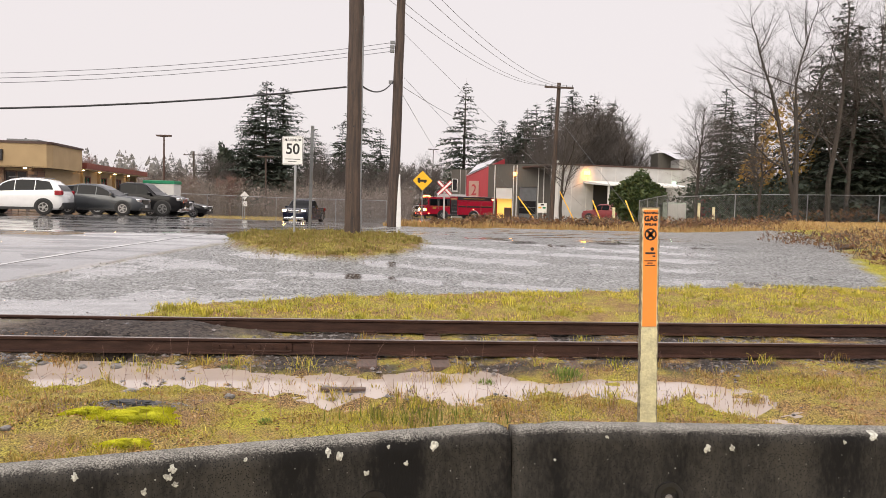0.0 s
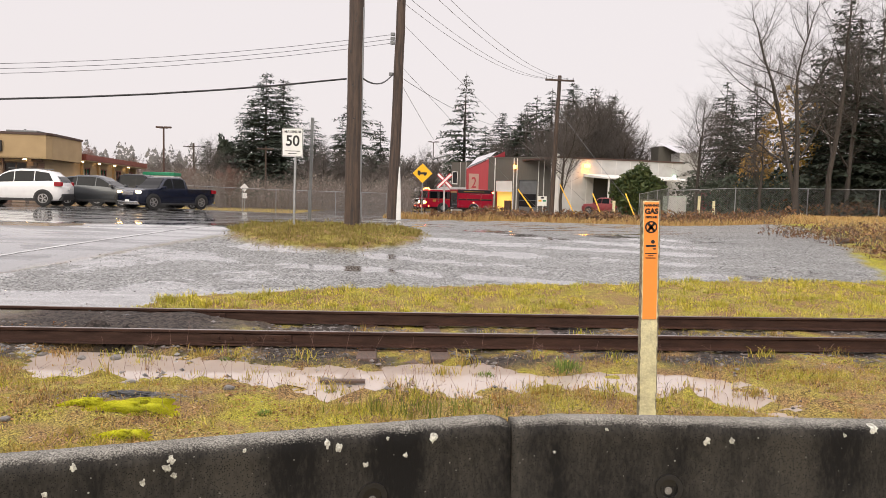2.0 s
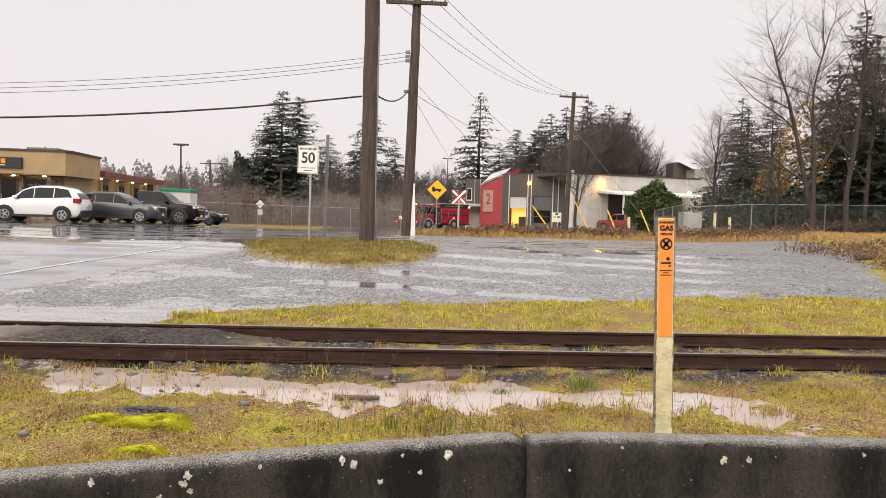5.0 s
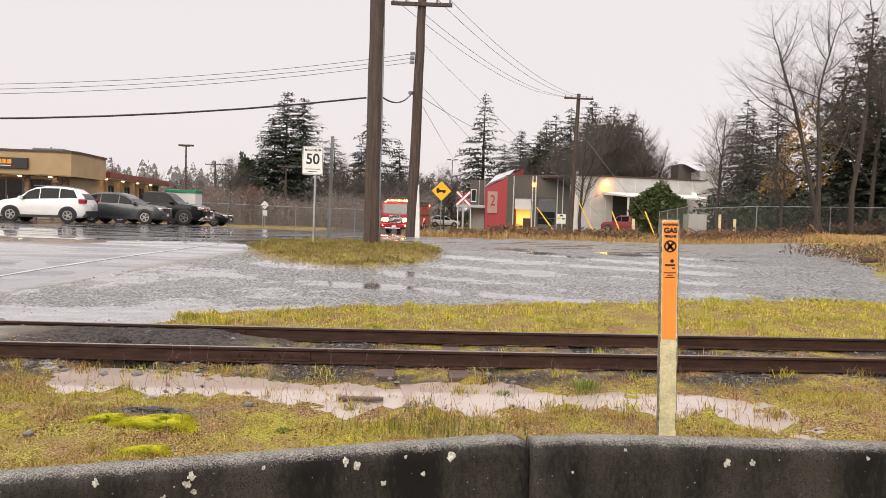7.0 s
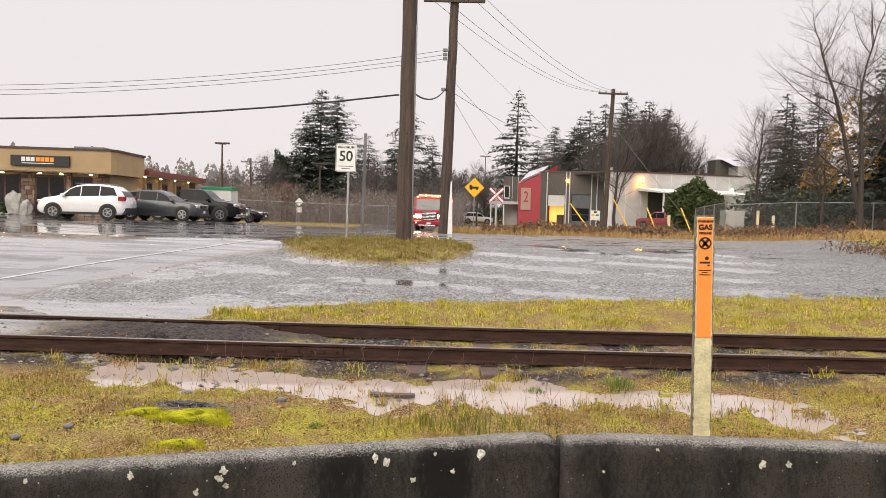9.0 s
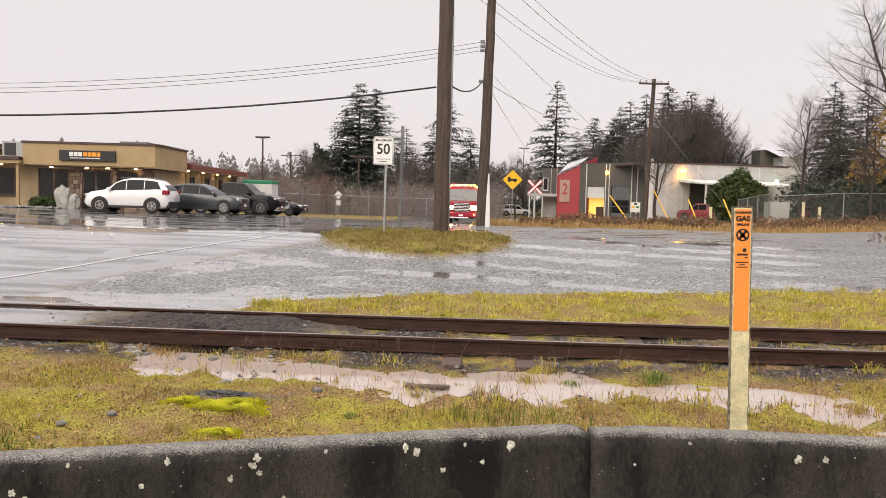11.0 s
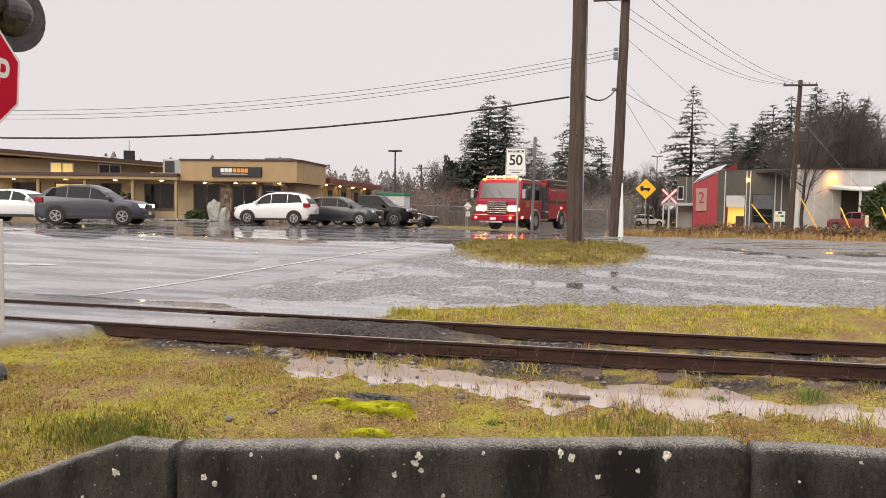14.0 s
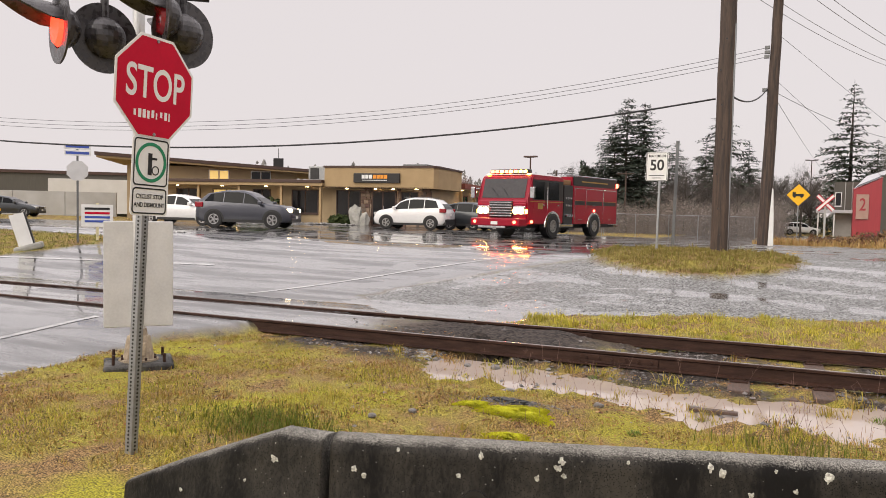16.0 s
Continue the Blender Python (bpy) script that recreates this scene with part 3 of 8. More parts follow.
def layers(x, y):
    x, y = np.asarray(x, float), np.asarray(y, float)
    s = y - rail_y(x)
    j = 0.16 * rip(x, y, 1.6, 2.0)
    xe = np.interp(y, EDGE_Y, EDGE_X)
    tar = sst(0.12, -0.12, x - xe - j) * sst(68.5, 66.5, y)
    tar = np.maximum(tar, sst(-14, -13, x) * sst(17, 16, x) * sst(58, 60, y) * sst(103, 101, y) * np.where(x > -2, sst(74, 76, y), 1))
    corner = sst(-19.8, -20.3, x + 0.44 * (15.8 - y) + j) * sst(12.0, 12.6, y) * sst(17.3, 16.8, y)
    lawn = sst(-38, -40, x) * sst(22, 24, y)
    between = sst(0.02, 0.10, s) * sst(1.50, 1.42, s) * sst(-2.2, -2.9, x + 2 * j)
    crumbled = between * sst(-6.6, -5.0, x + 2 * j)
    tar = np.maximum(tar * (1 - corner) * (1 - lawn), between)
    tar *= np.where((s > -0.1) & (s < 1.6) & (x > -6.5), between, 1)
    tar = tar * (1 - crumbled)
    top = np.interp(x, [-4.6, -4.2, -1.6, 4, 10, 14], [10.9, 11.8, 13.0, 14.4, 15.6, 16.5])
    strip = sst(-5.0, -4.2, x) * sst(0.15, -0.15, y - top - 1.4 * j)
    xr = np.interp(y, [13, 15.5, 19.5, 24, 28, 31.5], [9, 9.4, 10.6, 12.4, 13.5, 13.8])
    island = sst(1.08, 0.92, np.hypot((x + 3.05 + 0.12 * (y - 19.7)) / 2.55, (y - 19.7) / 3.15) + 0.5 * j)
    grav = (1 - strip) * sst(0.2, -0.2, x - xr - 2 * j) * sst(31.6, 31.1, y + j) * sst(10.5, 10.8, y - 0.075 * x)
    grav = grav * (1 - tar) * (1 - island) * (s > 1.6) * sst(-11, -10, x)
    stony = sst(-1.1, -0.5, s) * sst(2.5, 1.9, s) * sst(-0.35, 0.25, rip(x, y, 1.3, 5)) * (1 - tar)
    stony = np.maximum(stony, crumbled)
    stony = np.maximum(stony, 0.9 * np.exp(-(((x + 2.75) / 0.5) ** 2 + ((y - 6.22) / 0.16) ** 2)))
    moss = sst(0.25, 0.55, rip(x, y, 0.75, 3.3)) * (s < -0.4) * 0.55 * (1 - tar)
    moss = np.maximum(moss, 0.9 * sst(1.4, 0.6, np.abs(x - xr - 0.7)) * (y > 15) * (y < 31) * sst(-0.3, 0.3, rip(x, y, 0.8, 1)))
    moss = np.maximum(moss, 0.85 * sst(-11, -8.5, x) * sst(-2.0, -4.0, x) * sst(0.0, 0.5, rip(x, y, 0.6, 7)) * (s < -0.6) * (1 - tar))
    wet = grav * sst(0.35, 0.9, np.exp(-((y - 11.9 - 0.16 * (x + 4)) / 0.9) ** 2) * sst(0.8, -1.6, x) + 0.18 * rip(x, y, 1.2, 8))
    arc = np.hypot((x - 9.0) * 0.34, y - 21.5)
    wet = np.maximum(wet, grav * 0.58 * sst(0.45, 0.85, 0.5 + 0.5 * np.sin(arc * 5.2 + 1.3 * rip(x, y, 0.33) + 0.5 * rip(x, y, 1.3, 2))) * sst(-0.45, 0.15, rip(x, y, 0.45, 4)) * sst(9.5, 6.0, x) * sst(13.0, 14.5, y))
    wet = np.maximum(wet, grav * sst(0.1, 0.5, rip(x, y, 0.5, 12)) * 0.38 * sst(-1.5, -3.0, x))
    wet = np.maximum(wet, tar * 0.9 * sst(0.35, 0.6, rip(x, y, 0.23, 9)))
    return tar, grav, stony, moss, wet, island, strip


def crumb(x, y, s):
    """The broken asphalt filling between the rails."""
    j = 0.16 * rip(x, y, 1.6, 2.0)
    return sst(0.02, 0.10, s) * sst(1.50, 1.42, s) * sst(-2.2, -3.4, x + 2 * j) * sst(-6.6, -5.0, x + 2 * j)


def G(x, y):
    """Height of the ground."""
    x, y = np.asarray(x, float), np.asarray(y, float)
    s = y - rail_y(x)
    tar, grav, stony, moss, wet, island, strip = layers(x, y)
    yy = y + (np.clip(x, -30, 30) + 8) * 0.5 * sst(30, 40, y)
    z = 0.82 * sst(1.4, 12.5, s) - 1.02 * sst(28, 70, np.where(x > 2, y - 6, yy)) - 0.15 * sst(66, 110, y)
    z = z + 0.45 * sst(9, 19, x) * sst(18, 34, y)
    z = z + 0.12 * sst(12, 22, -x) * sst(32, 24, y) * sst(12, 18, y)
    soil = (1 - tar) * (1 - grav)
    z = z + 0.030 * soil * rip(x, y, 1.7) * sst(60, 30, y) + 0.012 * grav * rip(x, y, 1.1)
    z = z + 0.155 * np.maximum(0, rip(x, y, 3.1, 4)) * sst(0.05, 0.3, pool(x, y)) - 0.165 * pool(x, y) + 0.03 * sst(-1.0, -2.4, s) * soil * (s > -7)
    z = z + 0.16 * crumb(x, y, s) + 0.16 * tar * sst(-3.2, -0.3, s) * sst(4.0, 1.6, s) * np.where(s > 1.6, 1 - sst(1.6, 4.0, s), 1)
    z = z + 0.08 * island * (1 + 0.4 * rip(x, y, 0.9)) - 0.05 * grav * sst(13, 15, y) * sst(24, 20, y) * sst(-2.5, -4.5, x) + 0.05 * strip * (s > 1.7)
    z = z - 0.08 * np.exp(-(((x - 2.9) / 1.6) ** 2 + ((s - 2.55) / 0.35) ** 2))
    z = z - 0.13 * np.exp(-(((x + 11.5) / 3.5) ** 2 + ((y - 31) / 6) ** 2))
    z = z + 0.06 * np.exp(-(((x + 2.55) / 0.55) ** 2 + ((y - 6.0) / 0.42) ** 2))
    return z


def gz(x, y):
    return float(G(x, y))


def build_ground():
    def spread(a, b, step, far):
        core = [a]
        while core[-1] < b:
            core.append(core[-1] + step)
        return core
    xs = [-4000, -1500, -600, -300, -180, -120, -90, -70] + list(np.arange(-55, -16, 0.6)) + list(np.arange(-16, 11.5, 0.1)) + list(np.arange(11.5, 40, 0.5)) + [45, 52, 60, 75, 95, 130, 200, 400, 1000, 4000]
    ys = [-4000, -1000, -300, -100, -40, -15, -6] + list(np.arange(-3, 3, 0.5)) + list(np.arange(3, 15, 0.075)) + list(np.arange(15, 34, 0.2)) + list(np.arange(34, 112, 0.8)) + [116, 125, 140, 170, 220, 320, 600, 1500, 5000]
    X, Y = np.meshgrid(xs, ys)
    Z = G(X, Y)
    n = len(xs)
    V = np.stack([X.ravel(), Y.ravel(), Z.ravel()], 1)
    a = (np.arange(len(ys) - 1)[:, None] * n + np.arange(n - 1)[None, :]).ravel()
    F = np.stack([a, a + 1, a + n + 1, a + n], 1)
    me = bpy.data.meshes.new("ground")
    me.from_pydata(V.tolist(), [], F.tolist())
    names = ("asphalt", "gravel", "stony", "moss", "wet")
    for nm, val in zip(names, layers(X, Y)[:5]):
        at = me.attributes.new(nm, "FLOAT", "POINT")
        at.data.foreach_set("value", val.ravel().astype(np.float32))
    me.materials.append(ground_material())
    me.polygons.foreach_set("use_smooth", [True] * len(me.polygons))
    tagged(new("ground", me), "wet ground of soil, gravel and rain-soaked asphalt", "ground", kind="structure")
    water = water_material()
    for nm, x0, x1, y0, y1, z, lab in (("puddle", -5.2, 4.6, 5.9, 8.35, -0.055, "shallow muddy puddle in the ditch beside the rails"), ("puddle", 0.6, 5.6, 11.1, 12.4, 0.005, "narrow puddle behind the far rail")):
        bm = bmesh.new()
        bmesh.ops.create_grid(bm, x_segments=8, y_segments=4, size=0.5)
        for v in bm.verts:
            v.co = Vector((x0 + (v.co.x + 0.5) * (x1 - x0), y0 + (v.co.y + 0.5) * (y1 - y0), z))
        tagged(new(nm, to_mesh(nm, bm, water)), lab, "water", kind="structure")


build_ground()


def blades(name, P, H, W, material, label, seed, lean=0.5, category="grass"):
    """Many bent grass blades as one piece of stuff."""
    rs = np.random.RandomState(seed)
    n = len(P)
    P = np.asarray(P, float)
    ang = rs.rand(n) * 2 * np.pi
    side = np.stack([np.cos(ang), np.sin(ang), np.zeros(n)], 1) * (np.asarray(W)[:, None] / 2)
    la = rs.rand(n) * 2 * np.pi
    ln = np.stack([np.cos(la), np.sin(la), np.zeros(n)], 1) * (np.asarray(H) * lean * rs.rand(n))[:, None]
    up = np.zeros((n, 3))
    up[:, 2] = H
    V = np.stack([P - side, P + side, P + 0.55 * up + 0.35 * ln + 0.7 * side, P + 0.55 * up + 0.35 * ln - 0.7 * side, P + up * (1 - 0.3 * lean) + ln], 1).reshape(-1, 3)
    k = np.arange(n) * 5
    F = np.stack([k, k + 1, k + 2, k + 3], 1).tolist() + np.stack([k + 3, k + 2, k + 4], 1).tolist()
    ob = raw(name, V.tolist(), F, material)
    return tagged(ob, label, category, kind="stuff")


def scatter(n, x0, x1, y0, y1, keep, seed):
    rs = np.random.RandomState(seed)
    x, y = x0 + rs.rand(n) * (x1 - x0), y0 + rs.rand(n) * (y1 - y0)
    k = rs.rand(n) < keep(x, y)
    x, y = x[k], y[k]
    return np.stack([x, y, G(x, y) - 0.005], 1), rs


def tufts(name, P, count, H, width, material, label, seed, spread=0.06, category="grass"):
    """Clumps whose blades bend outwards from the middle."""
    rs = np.random.RandomState(seed)
    n = len(P)
    size = 0.35 + 1.1 * rs.rand(n) ** 2
    per = np.maximum(5, (count * size * (0.6 + 0.8 * rs.rand(n))).astype(int))
    who = np.repeat(np.arange(n), per)
    m = len(who)
    a, q = rs.rand(m) * 2 * np.pi, np.sqrt(rs.rand(m))
    out = np.stack([np.cos(a), np.sin(a), np.zeros(m)], 1)
    B = P[who] + out * (spread * q * size[who])[:, None]
    h = H * size[who] * (0.45 + 0.75 * rs.rand(m)) * (1.1 - 0.4 * q)
    w = width * (0.7 + 0.6 * rs.rand(m)) / 2
    side = np.stack([-np.sin(a + 0.8 * rs.randn(m)), np.cos(a), np.zeros(m)], 1) * w[:, None]
    ln = out * (h * (0.2 + 0.9 * q * rs.rand(m)))[:, None] + rs.randn(m, 3) * (0.12 * h)[:, None] * (1, 1, 0)
    up = np.zeros((m, 3))
    up[:, 2] = h
    V = np.stack([B - side, B + side, B + 0.6 * up + 0.3 * ln + 0.8 * side, B + 0.6 * up + 0.3 * ln - 0.8 * side, B + 0.92 * up + ln], 1).reshape(-1, 3)
    k = np.arange(m) * 5
    F = np.stack([k, k + 1, k + 2, k + 3], 1).tolist() + np.stack([k + 3, k + 2, k + 4], 1).tolist()
    return tagged(raw(name, V.tolist(), F, material), label, category, kind="stuff")


def build_grass():
    def soil(x, y):
        t = layers(x, y)
        return (1 - t[0]) * (1 - t[1]) * (1 - 0.8 * t[2])
    def verge(x, y):
        s = y - rail_y(x)
        wetness = np.maximum(0.16, sst(0.34, 0.12, pool(x, y)))
        return soil(x, y) * wetness * sst(-0.25, -0.7, s) * np.clip(0.32 + 1.3 * rip(x, y, 1.1, 6), 0.03, 1)
    P, rs = scatter(480000, -13, 9, 3.1, 9.4, verge, 11)
    h = 0.016 + 0.060 * rs.rand(len(P)) ** 2 * (1 + 0.6 * rip(P[:, 0], P[:, 1], 0.7, 1))
    blades("verge_grass", P, np.clip(h, 0.015, 0.2), 0.005 + 0.004 * rs.rand(len(P)), GRASS, "short yellowing winter grass on the near verge", 1, 1.1)
    P, rs = scatter(90000, -5, 12, 10.6, 16.2, lambda x, y: layers(x, y)[6] * (y - rail_y(x) > 1.75) * np.clip(0.5 + 0.9 * rip(x, y, 1.0, 3), 0.06, 1) * (np.hypot((x - 2.9) / 1.7, (y - rail_y(x) - 2.55) / 0.38) > 1), 12)
    h = 0.02 + 0.075 * rs.rand(len(P)) * np.clip(0.7 + 0.9 * rip(P[:, 0], P[:, 1], 1.6, 9), 0.1, 1.6)
    blades("strip_grass", P, h, 0.009 + 0.006 * rs.rand(len(P)), STRIPGRASS, "rough grass strip between the rails and gravel lot", 2, 0.9)
    P, rs = scatter(26000, -6.2, 0.2, 16, 23.4, lambda x, y: layers(x, y)[5], 13)
    h = (0.03 + 0.12 * rs.rand(len(P)) ** 1.6 * np.clip(0.8 + 0.8 * rip(P[:, 0], P[:, 1], 1.5, 3), 0.2, 1.7)) * (0.4 + 0.6 * np.clip(1.3 - np.hypot((P[:, 0] + 3.05) / 2.55, (P[:, 1] - 19.7) / 3.15), 0, 1))
    blades("island_grass", P, h, 0.012 + 0.008 * rs.rand(len(P)), ISLEGRASS, "tufty grass on the small island round the pole", 3, 0.8)
    def rough_side(x, y):
        t = layers(x, y)
        edge = np.interp(y, [13, 15.5, 19.5, 24, 28, 31.5], [9, 9.4, 10.6, 12.4, 13.5, 13.8])
        return (1 - t[1]) * (1 - t[6]) * np.where(y < 31.3, sst(0.5, 1.9, x - edge), 1.0) * (1 - t[0])
    P, rs = scatter(60000, 9, 26, 12.5, 37, rough_side, 14)
    h = 0.05 + 0.32 * rs.rand(len(P)) ** 1.5 * np.clip(0.55 + 0.7 * rip(P[:, 0], P[:, 1], 0.45, 2), 0.1, 1.3)
    blades("rough_grass", P, h, 0.016 + 0.012 * rs.rand(len(P)), STRAW, "tall dry straw-coloured grass round the lot edge", 4, 0.9)
    P, rs = scatter(30000, -2.6, 16, 30.6, 35, lambda x, y: (layers(x, y)[1] < 0.4) * (layers(x, y)[0] < 0.4) * 1.0, 15)
    h = 0.08 + 0.36 * rs.rand(len(P)) ** 1.6 * np.clip(0.8 + 0.8 * rip(P[:, 0], P[:, 1], 0.9, 4), 0.2, 1.6)
    blades("hedge_grass", P, h, 0.02 + 0.012 * rs.rand(len(P)), STRAW, "dry grass along the foot of the brambles", 5, 0.8)
    P, rs = scatter(16000, -34, -19, 11.8, 17.5, lambda x, y: (1 - layers(x, y)[0]), 16)
    blades("corner_grass", P, 0.03 + 0.06 * rs.rand(len(P)), 0.014 + 0.01 * rs.rand(len(P)), GREENGRASS, "worn grass on the far street corner", 6, 0.8)
    for cx, cy, rx, ry, m in ((-2.42, 5.88, 0.34, 0.20, 10000), (-2.86, 5.92, 0.17, 0.12, 2600), (-2.25, 5.24, 0.2, 0.1, 2200)):
        rq = np.random.RandomState(m)
        a, q = rq.rand(m) * 6.283, np.sqrt(rq.rand(m)) * (0.85 + 0.25 * np.sin(rq.rand(m) * 6.283))
        wv = 1 + 0.22 * np.sin(3 * a + cx) + 0.12 * np.sin(7 * a)
        X, Y = cx + rx * q * wv * np.cos(a), cy + ry * q * wv * np.sin(a)
        Z = G(X, Y) + 0.02 * np.clip(1 - q ** 2, 0, 1)
        blades("moss_tufts", np.stack([X, Y, Z], 1), 0.012 + 0.014 * rq.rand(m), 0.006 + 0.005 * rq.rand(m), MOSSTUFT, "bright yellow-green moss patch on the verge", m, 1.2, "moss")
    P, rs = scatter(5200, -5, 12, 10.6, 16.2, lambda x, y: layers(x, y)[6] * (y - rail_y(x) > 1.85) * np.clip(0.3 + 0.9 * rip(x, y, 1.3, 5), 0.05, 0.8) * (np.hypot((x - 2.9) / 1.7, (y - rail_y(x) - 2.55) / 0.38) > 1), 41)
    tufts("strip_tufts", P, 30, 0.115, 0.008, STRIPGRASS, "lush lime-green grass clumps along the gravel lot", 42, 0.09)
    P, rs = scatter(1700, -6.2, 0.2, 16, 23.4, lambda x, y: (layers(x, y)[5] > 0.6) * np.clip(0.35 + 0.8 * rip(x, y, 1.2, 15), 0.05, 0.9), 43)
    tufts("island_tufts", P, 26, 0.13, 0.013, ISLEGRASS, "dry brown grass clumps on the pole island", 44, 0.12)
    P, rs = scatter(3600, -12, 9, 3.3, 8.9, lambda x, y: 0.8 * verge(x, y) * (pool(x, y) < 0.25), 45)
    tufts("verge_tufts", P, 22, 0.075, 0.005, GRASS, "small clumps of yellowing grass on the verge", 46, 0.05)
    P, rs = scatter(2600, -11, 9, 3.5, 8.3, lambda x, y: 0.7 * soil(x, y) * np.clip(0.3 + rip(x, y, 0.9, 33), 0.03, 0.9), 47)
    tufts("dry_tufts", P, 20, 0.075, 0.005, STRAW, "dead straw-coloured clumps among the grass", 48, 0.06)
    Q = np.array([(-1.02, 6.95), (1.35, 7.95), (-2.35, 8.15), (-3.3, 8.2), (0.5, 7.75), (-1.4, 5.9)])
    P = np.stack([Q[:, 0], Q[:, 1], np.maximum(G(Q[:, 0], Q[:, 1]), -0.06) - 0.01], 1)
    tufts("green_rosettes", P, 150, 0.11, 0.009, FRESHGREEN, "bright green weed clumps at the edge of the puddle", 55, 0.14)
    # dead leaves, bits of bark and stalks
    P, rs = scatter(52000, -12, 9, 3.3, 9.0, lambda x, y: soil(x, y) * sst(0.5, 0.2, pool(x, y)) * np.clip(0.45 + 0.9 * rip(x, y, 1.5, 19), 0.05, 1), 49)
    P[:, 2] += 0.012
    blades("leaf_litter", P, 0.008 + 0.014 * rs.rand(len(P)), 0.012 + 0.022 * rs.rand(len(P)), LITTER, "brown dead leaves and bits on the wet verge", 50, 3.0, "litter")
    P, rs = scatter(1500, -4.6, 3.6, 6.6, 8.3, lambda x, y: sst(0.25, 0.6, pool(x, y)) * np.clip(0.3 + 1.3 * rip(x, y, 1.4, 25), 0.04, 1), 51)
    P[:, 2] = -0.06
    blades("puddle_stalks", P, 0.03 + 0.17 * rs.rand(len(P)) ** 2, 0.004 + 0.003 * rs.rand(len(P)), LITTER, "thin dead stalks standing in the puddle", 52, 0.5, "stalks")
    P, rs = scatter(1900, -4.6, 3.6, 6.5, 8.3, lambda x, y: sst(0.15, 0.4, pool(x, y)) * np.clip(0.05 + 1.2 * rip(x, y, 1.7, 27), 0.0, 0.8), 53)
    P[:, 2] = -0.06
    tufts("puddle_tufts", P, 12, 0.06, 0.006, GRASS, "drowned grass clumps breaking the puddle", 54, 0.07)
    # separate tufts along the puddle and the rails
    rs = np.random.RandomState(21)
    spots = [(-3.6, 8.15), (-3.35, 8.2), (-1.0, 6.95), (0.25, 8.2), (0.3, 8.28), (0.05, 7.75), (2.55, 8.55), (3.1, 7.2), (-2.3, 8.25), (-3.1, 8.1), (-2.7, 8.3), (-1.5, 8.2), (1.1, 8.4), (2.0, 8.5), (-1.9, 7.3), (-0.4, 7.1), (0.9, 7.2), (1.7, 7.3), (2.3, 7.1), (-3.2, 7.1), (3.9, 8.9), (1.0, 6.75), (1.55, 6.7), (2.0, 6.6), (-0.2, 6.5), (0.55, 6.45), (-4.2, 8.2), (-4.9, 8.05), (4.9, 9.1), (1.9, 9.9), (0.6, 9.6), (3.4, 10.0), (-1.0, 9.6), (4.6, 10.2), (2.9, 10.2)]
    Q = []
    for x, y in spots:
        for _ in range(rs.randint(25, 70)):
            a, r = rs.rand() * 6.28, 0.11 * rs.rand()
            Q.append((x + r * math.cos(a) * 1.6, y + r * math.sin(a)))
    Q = np.array(Q)
    P = np.stack([Q[:, 0], Q[:, 1], np.maximum(G(Q[:, 0], Q[:, 1]), -0.06) - 0.01], 1)
    blades("tuft_grass", P, 0.06 + 0.14 * rs.rand(len(P)), 0.006 + 0.004 * rs.rand(len(P)), GRASS, "loose tufts of grass beside puddle and rails", 7, 1.0)
    Q = np.stack([rs.normal(-0.15, 0.38, 260), rs.normal(6.05, 0.14, 260)], 1)
    P = np.stack([Q[:, 0], Q[:, 1], G(Q[:, 0], Q[:, 1])], 1)
    blades("rush_grass", P, 0.06 + 0.15 * rs.rand(260), 0.006 + 0.003 * rs.rand(260), GREENGRASS, "dark green rushes behind the barrier", 8, 0.5)
    Q = np.stack([rs.normal(-4.1, 0.32, 2600), rs.normal(4.55, 0.22, 2600)], 1)
    P = np.stack([Q[:, 0], Q[:, 1], G(Q[:, 0], Q[:, 1])], 1)
    blades("dark_tuft_grass", P, 0.03 + 0.08 * rs.rand(2600), 0.006 + 0.004 * rs.rand(2600), GREENGRASS, "dense dark green grass tuft near the stop sign", 9, 0.8)


build_grass()


def pebbles(name, n, x0, x1, y0, y1, keep, size, material, label, seed, lift=0.0):
    P, rs = scatter(n, x0, x1, y0, y1, keep, seed)
    base = np.array([(1, 0, 0), (-1, 0, 0), (0, 1, 0), (0, -1, 0), (0, 0, 0.7), (0, 0, -0.7)])
    tri = np.array([(0, 2, 4), (2, 1, 4), (1, 3, 4), (3, 0, 4), (2, 0, 5), (1, 2, 5), (3, 1, 5), (0, 3, 5)])
    m = len(P)
    r = size * (0.4 + 1.0 * rs.rand(m) ** 2)
    sc = r[:, None, None] * (0.7 + 0.6 * rs.rand(m, 6, 3)) * (1, 1, 0.75)
    a = rs.rand(m) * 6.28
    R = np.zeros((m, 3, 3))
    R[:, 0, 0], R[:, 0, 1], R[:, 1, 0], R[:, 1, 1], R[:, 2, 2] = np.cos(a), -np.sin(a), np.sin(a), np.cos(a), 1
    V = np.einsum("mij,mkj->mki", R, base[None] * sc) + P[:, None, :] + np.array((0, 0, lift))
    F = (tri[None] + (np.arange(m) * 6)[:, None, None]).reshape(-1, 3)
    return tagged(raw(name, V.reshape(-1, 3).tolist(), F.tolist(), material), label, "stones", kind="stuff")


